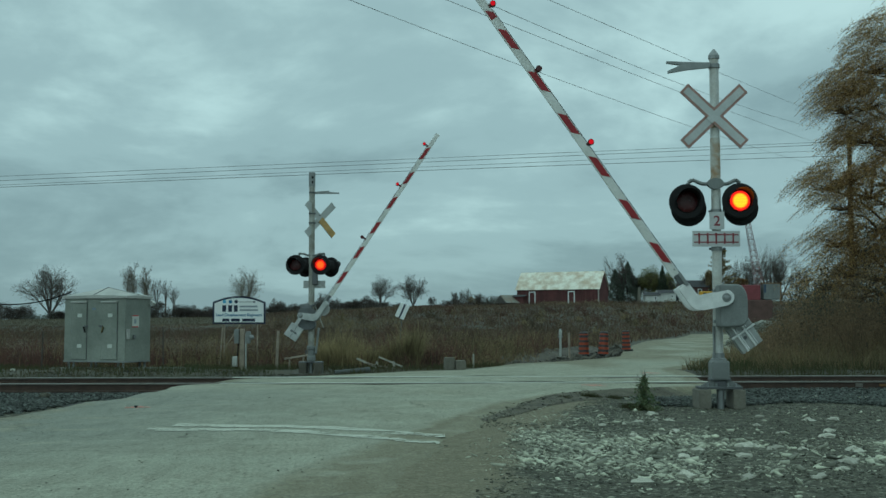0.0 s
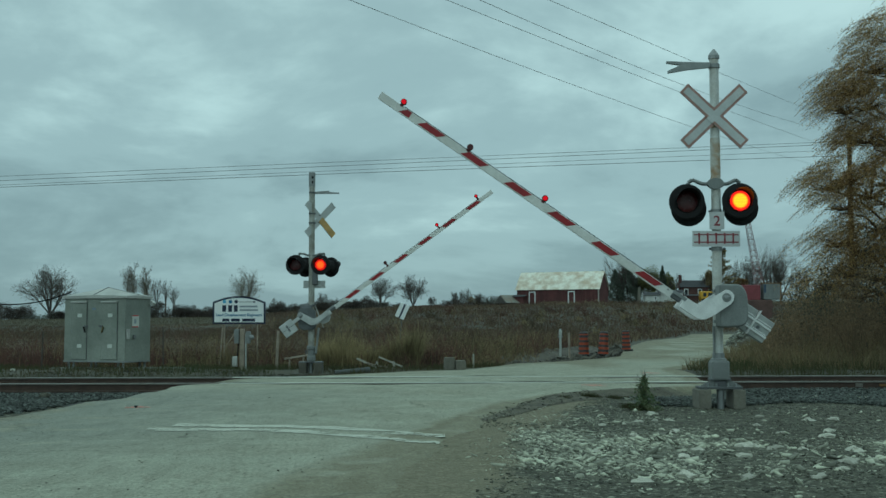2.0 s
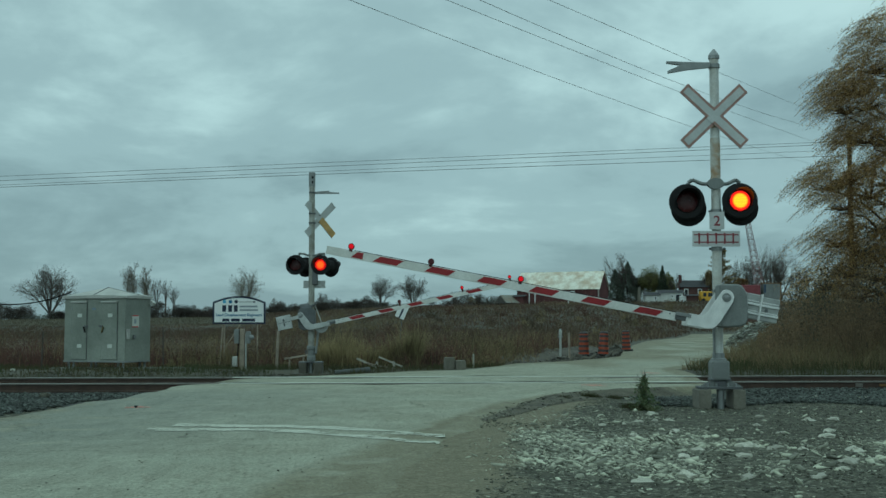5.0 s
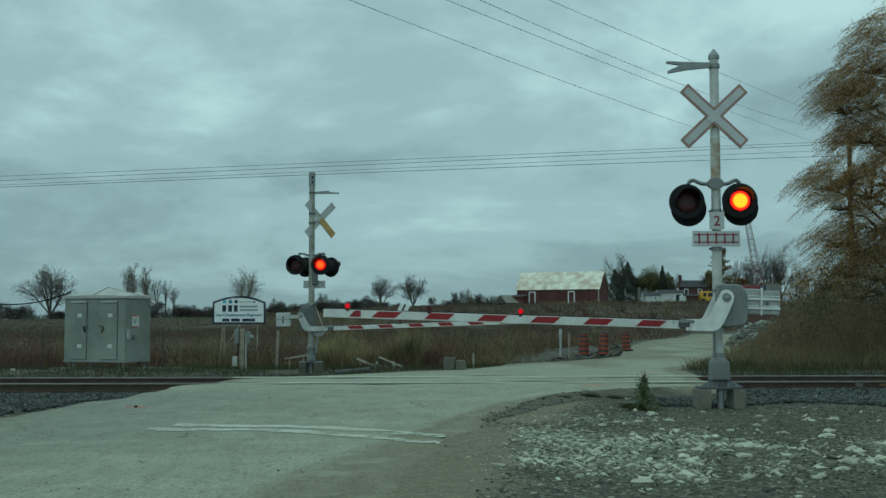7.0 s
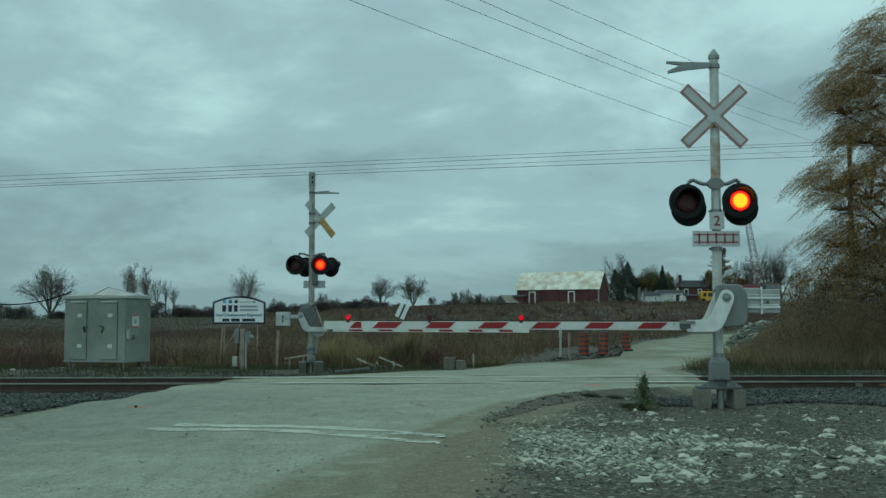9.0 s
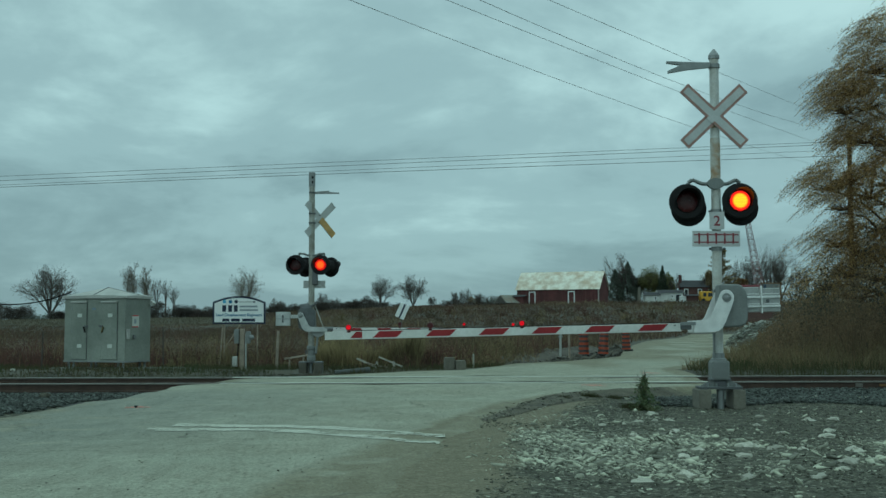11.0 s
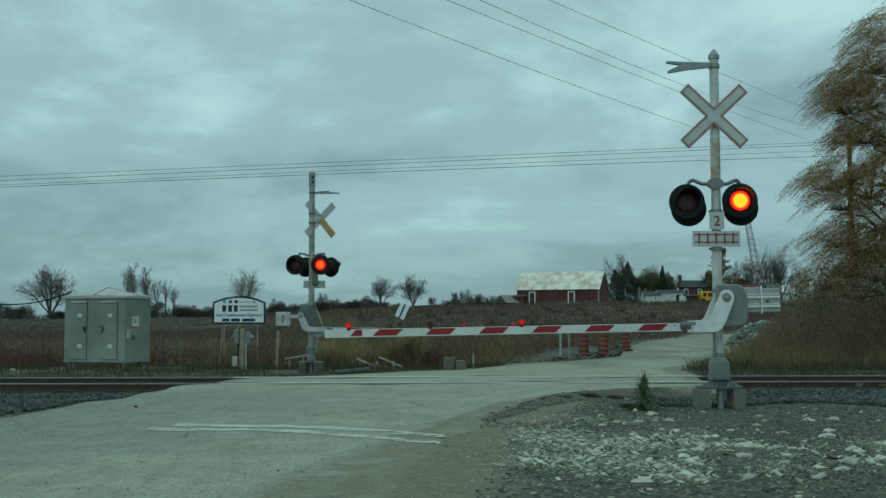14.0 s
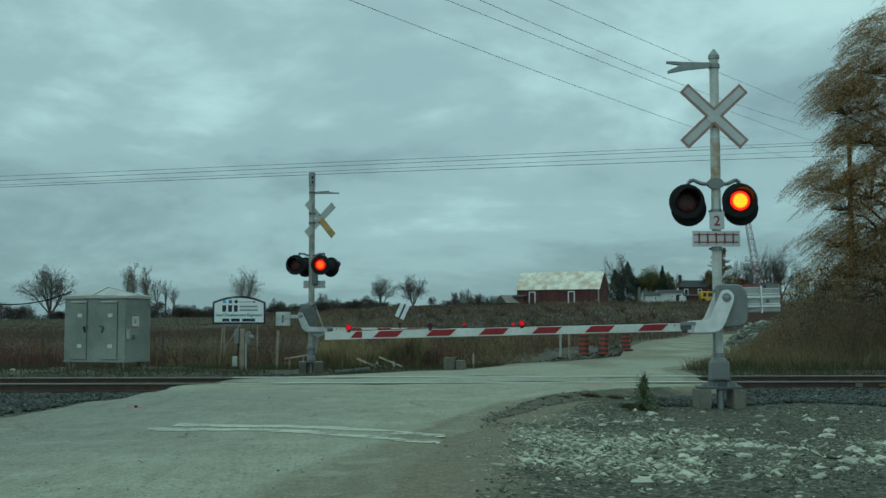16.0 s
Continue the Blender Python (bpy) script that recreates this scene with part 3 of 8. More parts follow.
LEFT = ((-20, -12), (0, -9.5), (8, -7.6), (12, -6.6), (14.7, -5.75), (17, -5.45), (21.5, -5.35), (23.75, -5.2), (24.8, -4.9), (26, -4.4), (26.6, -3.3),
        (27.7, -2.1), (28.7, -1.3), (30.2, -0.2), (31.5, 0.55), (33.2, 1.05), (36.2, 2.2), (39, 3.9), (42, 5.8), (45, 7.0), (55, 8.7), (64, 10.4), (91, 16.3), (111, 22.6), (140, 31))
RIGHT = ((-20, -4), (0, -1.5), (8.1, -0.6), (12.5, -0.05), (15.1, 0.55), (17.8, 1.25), (19.5, 1.75), (20.7, 2.35), (21.7, 3.4), (22.4, 4.5), (23, 5.4), (26, 5.8),
         (31.6, 6.25), (36, 8.6), (50, 13.8), (80, 22), (106, 28.5), (123, 33.5), (140, 39))


def edge(tab, y):
    return np.interp(y, [p[0] for p in tab], [p[1] for p in tab])


def on_road(x, y, margin=0.0):
    return (x > edge(LEFT, y) - margin) & (x < edge(RIGHT, y) + margin) & (y < 140)


def grid(xs, ys, zf):
    X, Y = np.meshgrid(xs, ys)
    v = np.stack([X.ravel(), Y.ravel(), zf(X.ravel(), Y.ravel())], 1)
    nx, ny = len(xs), len(ys)
    i = (np.arange(ny - 1)[:, None] * nx + np.arange(nx - 1)[None, :]).ravel()[:, None]
    return v, i + np.array([[0, 1, nx + 1, nx]])


def rubble_core(x, y):
    """Where the broken limestone lies thickest on the shoulder."""
    q = x / np.maximum(y, 1.0)
    low = np.interp(q, (0.05, 0.10, 0.22), (10.0, 9.4, 8.8))
    core = smooth(0.045, 0.075, q) * (1 - smooth(0.205, 0.25, q)) * smooth(low - 0.1, low + 0.6, y) * (1 - smooth(12.3, 14.2, y))
    core = np.maximum(core, 0.55 * smooth(0.21, 0.23, q) * (1 - smooth(0.26, 0.29, q)) * smooth(9.9, 10.6, y) * (1 - smooth(11.8, 12.6, y)))
    core = np.maximum(core, 0.65 * smooth(0.335, 0.36, q) * smooth(9.2, 10, y) * (1 - smooth(11.6, 12.6, y)))
    core = np.maximum(core, 0.26 * smooth(0.05, 0.09, q) * (1 - smooth(0.18, 0.21, q)) * smooth(12.5, 13.5, y) * (1 - smooth(15.0, 16.2, y)))
    return np.maximum(core, 0.50 * smooth(0.24, 0.28, q) * (1 - smooth(0.33, 0.35, q)) * smooth(9.2, 9.8, y) * (1 - smooth(11.4, 12.2, y)))


def make_ground():
    xs = np.concatenate([[-2500, -1200, -600, -350, -220], np.arange(-150, -24, 9.0), np.arange(-24, 24.1, 0.3), np.arange(30, 151, 9.0), [220, 350, 600, 1200, 2500]])
    ys = np.concatenate([[-400, -150, -60, -25], np.arange(-10, 5, 2.5), np.arange(5, 36, 0.3), np.arange(36, 60, 1.0), np.arange(60, 340, 5.0), [360, 420, 520, 700, 1000, 1600, 3000]])
    v, f = grid(xs, ys, hz)
    ob = array_mesh("ground", v, f, M_DIRT, True)
    ob.data.materials.append(M_BALLASTBED)
    ob.data.materials.append(M_FIELD)
    c = v[f].mean(1)
    yp = c[:, 1] - SKEW * c[:, 0]
    idx = np.zeros(len(f), np.int32)
    idx[(yp > np.where((c[:, 0] > 0) & (c[:, 0] < 3.1), 20.2, 17.6)) & (yp < 29.4)] = 1
    idx[(yp >= 27.3)] = 2
    ob.data.polygons.foreach_set("material_index", idx)
    off = v[:, 0] - edge(RIGHT, v[:, 1])
    soil = np.where(v[:, 1] < 30, smooth(0.3, 1.7, off), 1.0) + np.where(v[:, 0] < -3, 1.0, 0.0)
    for nm, val in (("soil", soil), ("fines", np.where((v[:, 1] > 5) & (v[:, 1] < 20), rubble_core(v[:, 0], v[:, 1]), 0.0))):
        at = ob.data.attributes.new(nm, "FLOAT", "POINT")
        at.data.foreach_set("value", np.clip(val, 0, 1).astype(np.float32))
    tagged(ob, "bare brown dirt, dark ballast and dry field ground", "ground", kind="structure")


def gravelly(name):
    """Packed dirt: brown beside the road, dark and gritty further off, pale where broken stone has been ground in."""
    m = bpy.data.materials.new(name)
    m.use_nodes = True
    nt = m.node_tree
    n, l = nt.nodes, nt.links
    b = n["Principled BSDF"]
    b.inputs["Roughness"].default_value = 0.95
    b.inputs["Specular IOR Level"].default_value = 0.25
    tc = n.new("ShaderNodeTexCoord")

    def tex(scale, detail, rough=0.62):
        t = n.new("ShaderNodeTexNoise")
        t.inputs["Scale"].default_value, t.inputs["Detail"].default_value, t.inputs["Roughness"].default_value = scale, detail, rough
        l.new(tc.outputs["Object"], t.inputs["Vector"])
        return t.outputs["Fac"]

    def rng(v, a, c, lo=0.0, hi=1.0):
        r = n.new("ShaderNodeMapRange")
        r.inputs["From Min"].default_value, r.inputs["From Max"].default_value = a, c
        r.inputs["To Min"].default_value, r.inputs["To Max"].default_value = lo, hi
        l.new(v, r.inputs["Value"])
        return r.outputs[0]

    def mix(fac, c1, c2, mode="MIX"):
        x = n.new("ShaderNodeMix")
        x.data_type, x.blend_type = "RGBA", mode
        for k, v in ((0, fac), (6, c1), (7, c2)):
            if isinstance(v, (int, float)):
                x.inputs[k].default_value = v
            elif isinstance(v, tuple):
                x.inputs[k].default_value = (*v, 1)
            else:
                l.new(v, x.inputs[k])
        return x.outputs[2]

    def mask(attr, wob, k):
        at = n.new("ShaderNodeAttribute")
        at.attribute_name = attr
        ad = n.new("ShaderNodeMath")
        ad.operation = "MULTIPLY_ADD"
        l.new(rng(wob, 0.25, 0.75, -0.5, 0.5), ad.inputs[0])
        ad.inputs[1].default_value = k
        l.new(at.outputs["Fac"], ad.inputs[2])
        return ad.outputs[0]

    def pebbles(scale):
        v = n.new("ShaderNodeTexVoronoi")
        v.inputs["Scale"].default_value = scale
        l.new(tc.outputs["Object"], v.inputs["Vector"])
        g = n.new("ShaderNodeSeparateColor")
        l.new(v.outputs["Color"], g.inputs[0])
        return v.outputs["Distance"], g.outputs[0]

    big, mid, grain = tex(1.2, 9), tex(6.0, 7, 0.7), tex(55, 4, 0.7)
    d1, c1 = pebbles(24.0)
    d2, c2 = pebbles(60.0)
    brown = mix(rng(mid, 0.30, 0.70), (0.160, 0.145, 0.099), (0.220, 0.202, 0.140))
    dark = mix(rng(mid, 0.35, 0.65), (0.050, 0.050, 0.037), (0.118, 0.115, 0.087))
    dark = mix(1.0, dark, rng(c1, 0.0, 1.0, 0.62, 1.40), "MULTIPLY")
    brown = mix(1.0, brown, rng(c1, 0.0, 1.0, 0.88, 1.12), "MULTIPLY")
    stone = mix(rng(c1, 0.90, 0.93), dark, (0.22, 0.22, 0.175))
    col = mix(rng(mask("soil", big, 0.8), 0.30, 0.70), brown, stone)
    col = mix(rng(mask("fines", mid, 1.0), 0.35, 0.95, 0.0, 0.75), col, (0.185, 0.187, 0.145))
    col = mix(1.0, col, rng(c2, 0.0, 1.0, 0.72, 1.28), "MULTIPLY")
    col = mix(1.0, col, rng(grain, 0.25, 0.75, 0.7, 1.3), "MULTIPLY")
    l.new(col, b.inputs["Base Color"])
    bp = n.new("ShaderNodeBump")
    bp.inputs["Strength"].default_value, bp.inputs["Distance"].default_value = 0.8, 0.03
    l.new(mix(0.45, mix(0.4, d1, d2), grain), bp.inputs["Height"])
    l.new(bp.outputs[0], b.inputs["Normal"])
    return m


M_DIRT = gravelly("packed_gravelly_dirt")
M_ROCKDULL = mat("dull_gravel", (0.058, 0.055, 0.040), 0.95, 0.0, 0.3, 6, 40, 0.3, island=0.6)
M_GRIT = mat("dull_grit", (0.140, 0.138, 0.106), 0.95, 0.0, 0.3, 6, 40, 0.3, island=0.75)
M_SPOIL = mat("broken_dark_soil", (0.075, 0.068, 0.052), 0.95, 0.0, 0.3, 3, 30, 0.4, island=0.7)
M_BALLASTBED = mat("ballast_bed", (0.058, 0.062, 0.055), 0.95, 0.0, 0.45, 1.2, 22, 0.8, col2=(0.045, 0.046, 0.042))
M_FIELD = mat("field_soil", (0.066, 0.060, 0.038), 0.95, 0.0, 0.4, 0.5, 9, 0.5, col2=(0.040, 0.038, 0.026))
make_ground()


def clump_noise(x, y, s, seed=0.0):
    return np.array([noise.noise((a * s + seed, b * s, seed)) for a, b in zip(x, y)])


def road_strip(name, y0, y1, n_rows, zf, label, skirt=True, power=1.0):
    """A slab of road between the two edge lines; its sides fall to the ground."""
    rows = []
    ts = np.linspace(0, 1, n_rows) ** power
    cols = 34
    for t in ts:
        yp = y0 + (y1 - y0) * t
        xa, xb = edge(LEFT, yp), edge(RIGHT, yp)
        xa += 0.06 * math.sin(yp * 2.9) + 0.03 * math.sin(yp * 7.3)
        xb += 0.06 * math.sin(yp * 2.3 + 1) + 0.03 * math.sin(yp * 6.1)
        w = 0.42 if 17 < yp < 30 else 0.3
        us = np.linspace(0, 1, cols)
        x = np.concatenate([[xa - w, xa - w * 0.5], xa + (xb - xa) * us, [xb + w * 0.5, xb + w]])
        y = yp + SKEW * x
        z = zf(x, yp) + 0.012 * np.sin(x * 0.9 + yp * 0.5) + 0.006 * np.sin(x * 3.1 - yp * 2.2)
        top = np.maximum(z, hz(x, y) + 0.015)
        top[0], top[-1] = hz(x[0], y[0]) - 0.04, hz(x[-1], y[-1]) - 0.04
        top[1] = top[2] * 0.55 + hz(x[1], y[1]) * 0.45 - 0.01
        top[-2] = top[-3] * 0.55 + hz(x[-2], y[-2]) * 0.45 - 0.01
        rows.append(np.stack([x, y, top], 1))
    k = cols + 4
    v = np.concatenate(rows)
    i = (np.arange(n_rows - 1)[:, None] * k + np.arange(k - 1)[None, :]).ravel()[:, None]
    f = i + np.array([[0, 1, k + 1, k]])
    # the cut faces beside the rails
    a = len(v)
    low0, low1 = v[:k] - np.array([0, 0, 0.2]), v[(n_rows - 1) * k:n_rows * k] - np.array([0, 0, 0.2])
    v = np.concatenate([v, low0, low1])
    j = np.arange(k - 1)[:, None]
    f = np.concatenate([f, np.concatenate([j, j + 1, a + j + 1, a + j], 1), np.concatenate([(n_rows - 1) * k + j, a + k + j, a + k + j + 1, (n_rows - 1) * k + j + 1], 1)])
    ob = array_mesh(name, v, f, M_ROAD, True)
    yp = v[:, 1] - SKEW * v[:, 0]
    to_right, to_left = edge(RIGHT, yp) - v[:, 0], v[:, 0] - edge(LEFT, yp)
    near = np.interp(yp, (6, 9, 12, 17, 22), (1.3, 0.95, 0.7, 0.55, 0.5))
    dirt = np.clip(1.25 - to_right / near, 0, 1) + np.where((yp > 11) & (yp < 24.6), 0.2, 0.9) * np.clip(1.0 - to_left / 0.6, 0, 1)
    dirt = dirt + np.interp(yp, (0, 9, 13, 26, 34, 60), (0.12, 0.05, 0.0, 0.0, 0.20, 0.34)) + np.where(yp > 36, 0.45 * np.clip(1.0 - to_left / 2.5, 0, 1), 0)
    dirt = dirt + smooth(27.5, 36, yp) * (0.25 * np.clip(1.3 - to_right / (0.13 * yp), 0, 1) + 0.9 * clump_noise(v[:, 0] * 1.0, yp * 0.32, 0.55, 51.0))
    dirt = dirt + np.where(yp < 20, 0.40 * np.clip(1.2 - to_left / 4.0, 0, 1) * np.interp(yp, (14, 20), (1, 0.4)), 0)
    bare = 0.95 * np.clip(1.25 - to_left / 4.2, 0, 1) * smooth(7.0, 13.5, yp) * (1 - smooth(20, 24, yp)) + 0.35 * np.clip(1.1 - to_left / 6.0, 0, 1) * (yp < 14)
    for nm, val in (("dirt", dirt), ("bare", bare)):
        at = ob.data.attributes.new(nm, "FLOAT", "POINT")
        at.data.foreach_set("value", np.clip(val, 0, 1).astype(np.float32))
    return tagged(ob, label, "road", kind="structure")


def ROAD_Z(x, yp):
    return -0.004 - 0.02 * smooth(RAIL_A - 1.2, RAIL_A - 0.1, yp + 0 * x)


def road_top(x, y):
    """The height of the near road's surface."""
    yp = y - SKEW * x
    return max(float(ROAD_Z(x, yp)) + 0.012 * math.sin(x * 0.9 + yp * 0.5) + 0.006 * math.sin(x * 3.1 - yp * 2.2), float(hz(x, y)) + 0.015)


# floor of the gaps along the rails, black to stand in for their shade
bed = road_strip("flangeway", RAIL_A - 0.14, RAIL_B + 0.1, 8, lambda x, yp: -0.10 + 0 * x, "black floor of the gap beside the rails, standing in for shade")
bed.data.materials[0] = M_RUBBER
road_strip("road", -15, RAIL_A - 0.10, 120, lambda x, yp: ROAD_Z(x, yp), "worn pale grey asphalt road ramping up to the rails")
road_strip("road_panel", RAIL_A + 0.20, RAIL_B - 0.09, 10, lambda x, yp: -0.012 + 0.058 * (yp - RAIL_A) / 1.435 + 0 * x, "pale crossing surface between the two rails")
road_strip("road_far", RAIL_B + 0.05, 135, 120, lambda x, yp: 0.06 * (1 - smooth(27, 33, yp)) + 0 * x, "dusty gravel road bending away behind the crossing", power=1.6)


M_SCOURED = mat("scoured_steel_glint", (0.58, 0.59, 0.52), 0.5, 0.15, 0.1, 2, 40, 0.02)


def make_rail(y, z):
    prof = [(-0.075, -0.18), (0.075, -0.18), (0.075, -0.165), (0.012, -0.145), (0.010, -0.045), (0.036, -0.035), (0.036, -0.004), (0.030, 0.0),
            (-0.030, 0.0), (-0.036, -0.004), (-0.036, -0.035), (-0.010, -0.045), (-0.012, -0.145), (-0.075, -0.165)]
    bm = bmesh.new()
    ends = []
    for x in (-160.0, 160.0):
        ends.append([bm.verts.new((x, y + SKEW * x + p, z + h)) for p, h in prof])
    k = len(prof)
    for i in range(k):
        f = bm.faces.new((ends[0][i], ends[0][(i + 1) % k], ends[1][(i + 1) % k], ends[1][i]))
        f.material_index = 1 if i in (6, 7, 8) else 2 if i in (5, 9) else 0
    rail = part("rail", bm, [M_RAIL, M_RAILTOP, M_RAILSIDE])
    # tyres scour the head here; reflected light is put into its pale colour
    w = bmesh.new()
    e = [[w.verts.new((x, y + SKEW * x + p, z + h)) for p, h in ((-0.040, -0.015), (-0.036, 0.002), (0.030, 0.003), (0.030, -0.015))] for x in (-4.7, 5.9)]
    for i in range(4):
        w.faces.new((e[0][i], e[0][(i + 1) % 4], e[1][(i + 1) % 4], e[1][i]))
    w.faces.new(e[0])
    w.faces.new(e[1])
    part("scoured_head", w, M_SCOURED, rail, "scoured rail head across the road with its glint in the colour")
    return tagged(rail, "rust-brown steel rail with a polished running surface", "rail", "rails of the track", "structure")


rail_near = make_rail(RAIL_A, 0.0)
make_rail(RAIL_B, 0.06)
part("joint_bar", box((9.05, RAIL_A + SKEW * 9.05 - 0.05, -0.09), (0.16, 0.03, 0.08), 0.004), M_RAILSIDE, rail_near, "grey bolted joint bar")
# a short orange-brown bar on the side of the near rail
part("orange_mark", box((9.72, RAIL_A + SKEW * 9.72 - 0.035, -0.09), (0.42, 0.045, 0.05), 0.004), M_RAILORANGE, rail_near, "orange-brown mark on the rail")


def make_ties():
    first = None
    for i in range(-75, 76):
        x = i * 0.55
        if -5.9 < x < 6.3:
            continue
        m = Matrix.Translation((x, (RAIL_A + RAIL_B) / 2 + SKEW * x, -0.245)) @ pose(0, 0, 0, 2.2, 0, math.degrees(SKEW) + random.uniform(-0.8, 0.8))
        if first is None:
            first = tagged(part("railway_tie", box((0, 0, 0), (0.23, 2.6, 0.16), 0.012), M_TIE), "dark creosoted wooden railway tie bedded in ballast", "railway tie", "ties of the track")
            first.matrix_basis = m
        else:
            o = first.copy()
            scene.collection.objects.link(o)
            o.matrix_basis = m


make_ties()


ICO_V, ICO_F = None, None


def ico():
    global ICO_V, ICO_F
    if ICO_V is None:
        bm = bmesh.new()
        bmesh.ops.create_icosphere(bm, subdivisions=1, radius=1.0)
        ICO_V = np.array([v.co for v in bm.verts])
        ICO_F = np.array([[v.index for v in f.verts] for f in bm.faces])
        bm.free()
    return ICO_V, ICO_F


CHIP_V = np.array([(a, b, c) for a in (-0.66, 0.66) for b in (-0.66, 0.66) for c in (-0.66, 0.66)])
CHIP_F = np.array([(0, 1, 3), (0, 3, 2), (4, 6, 7), (4, 7, 5), (0, 4, 5), (0, 5, 1), (2, 3, 7), (2, 7, 6), (0, 2, 6), (0, 6, 4), (1, 5, 7), (1, 7, 3)])


def stones(rng, xy, size, sink=0.35, flat=0.55, chip=False):
    """Angular stones, or smaller sharp chips, lying on the ground at xy."""
    bv, bf = (CHIP_V, CHIP_F) if chip else ico()
    k = len(xy)
    v = bv[None] * (1 + rng.normal(0, 0.27, (k, len(bv), 1)))
    v = v * np.stack([rng.uniform(0.75, 1.5, k), rng.uniform(0.75, 1.3, k), rng.uniform(flat - 0.2, flat + 0.15, k)], 1)[:, None, :]
    a = rng.uniform(0, 2 * np.pi, k)
    c, s = np.cos(a)[:, None], np.sin(a)[:, None]
    x, y = v[..., 0] * c - v[..., 1] * s, v[..., 0] * s + v[..., 1] * c
    t = rng.normal(0, 0.3, k)[:, None]
    z = v[..., 2] + x * t
    v = np.stack([x, y, z], 2) * size[:, None, None]
    base = np.stack([xy[:, 0], xy[:, 1], hz(xy[:, 0], xy[:, 1]) + size * flat * (1 - 2 * sink)], 1)
    v = v + base[:, None, :]
    f = bf[None] + (np.arange(k) * len(bv))[:, None, None]
    return v.reshape(-1, 3), f.reshape(-1, 3)


def chunks_as_triangles(chunks):
    return [(v, np.asarray(f).reshape(-1, 3)) for v, f in chunks]


def make_stones():
    rng = np.random.default_rng(5)
    # limestone rubble on the dirt shoulder
    n = 165000
    x, y = rng.uniform(0.2, 9.5, n), rng.uniform(7.5, 17.2, n)
    keep = ~on_road(x, y, 0.35) & (np.abs(x) < 0.42 * y + 0.6)
    d = clump_noise(x, y * 0.8, 0.75, 3.0) * 0.9 + clump_noise(x, y, 2.4, 9.0) * 0.45
    core = rubble_core(x, y)
    keep &= rng.uniform(0, 1, n) < np.clip(core * 0.62 + d * 0.95 * (np.where(y > 13.3, 0.12, 0.3) + core) - 0.07, np.where((y > 13.3) & (x > 2.7), 0.008, 0.03), 1)
    x, y = x[keep], y[keep]
    size = np.clip(rng.lognormal(-4.85, 0.70, len(x)), 0.004, 0.048)
    chunks = [stones(rng, np.stack([x, y], 1), size, 0.3, 0.42)]
    # larger flat slabs among them, and fines between
    for n, lo, hi, flat, base in ((4600, 0.026, 0.075, 0.34, 0.006), (60000, 0.004, 0.012, 0.45, 0.0)):
        x, y = rng.uniform(0.2, 9.5, n), rng.uniform(7.8, 16.5, n)
        core = rubble_core(x, y) + base
        keep = ~on_road(x, y, 0.3) & (np.abs(x) < 0.42 * y + 0.6) & (rng.uniform(0, 1, n) < core * np.clip(0.35 + 1.1 * clump_noise(x, y, 1.1, 17.0), 0.04, 1))
        x, y = x[keep], y[keep]
        chunks.append(stones(rng, np.stack([x, y], 1), lo + (hi - lo) * rng.uniform(0, 1, len(x)) ** 2.4, 0.3, flat, chip=True))
    # a scatter of white stones along the foot of the ballast
    x = rng.uniform(2.9, 9.6, 150)
    y = 19.3 + 0.05 * x + rng.normal(0, 0.28, 150)
    chunks.append(stones(rng, np.stack([x, y], 1), rng.uniform(0.012, 0.055, 150), 0.3, 0.5, chip=True))
    v, f = merge(chunks_as_triangles(chunks))
    tagged(array_mesh("rubble", v, f, M_ROCK), "broken pale limestone rubble strewn over the dirt shoulder", "gravel", kind="stuff")
    # dark grit over the packed soil
    n = 44000
    x, y = rng.uniform(-0.4, 9.8, n), rng.uniform(7.5, 22.6, n)
    keep = ~on_road(x, y, -0.15) & (np.abs(x) < 0.42 * y + 0.6) & (clump_noise(x, y, 0.9, 33.0) > -0.3 + 0.6 * (x < edge(RIGHT, y) + 0.8))
    x, y = x[keep], y[keep]
    tagged(array_mesh("soil_grit", *stones(rng, np.stack([x, y], 1), 0.004 + 0.014 * rng.uniform(0, 1, len(x)) ** 2.2, chip=True), M_GRIT), "fine dark grit over the packed soil", "gravel", kind="stuff")
    # ballast beside the track
    n = 62000
    x, yp = rng.uniform(-12, 12, n), rng.uniform(15.2, 24.5, n)
    y = yp + SKEW * x
    keep = ~on_road(x, yp, 0.25) & (np.abs(x) < 0.42 * y + 0.6)
    edge_y = np.where(x < 0, 14.9, 17.2) + 1.2 * clump_noise(x, y, 0.5, 21.0)
    keep &= (yp > edge_y) & ((x < 0) | (x > 3.2) | (yp > 20.5))
    x, y = x[keep], y[keep]
    yp = y - SKEW * x
    size = rng.uniform(0.018, 0.044, len(x))
    v, f = stones(rng, np.stack([x, y], 1), size, chip=True)
    v[:, 2] += np.repeat(np.where(x > 0, 0.085, 0.03) * smooth(20.3, 24.0, yp) + rng.uniform(0, 0.03, len(x)), len(CHIP_V))
    tagged(array_mesh("ballast", v, f, M_BALLAST), "blue-grey crushed stone ballast beside the track", "ballast", kind="stuff")
    # gravel and cinders along the far side of the track
    n = 4500
    x, yp = rng.uniform(-15, 12, n), rng.uniform(27.0, 31.0, n)
    y = yp + SKEW * x
    keep = ~on_road(x, yp, 0.3) & (clump_noise(x, y, 0.7, 90.0) > -0.1)
    x, y = x[keep], y[keep]
    v, f = stones(rng, np.stack([x, y], 1), rng.uniform(0.015, 0.05, len(x)))
    tagged(array_mesh("verge_gravel", v, f, M_ROCKDULL), "dull gravel along the far verge of the track", "gravel", kind="stuff")
    # grit on the road
    n = 4200
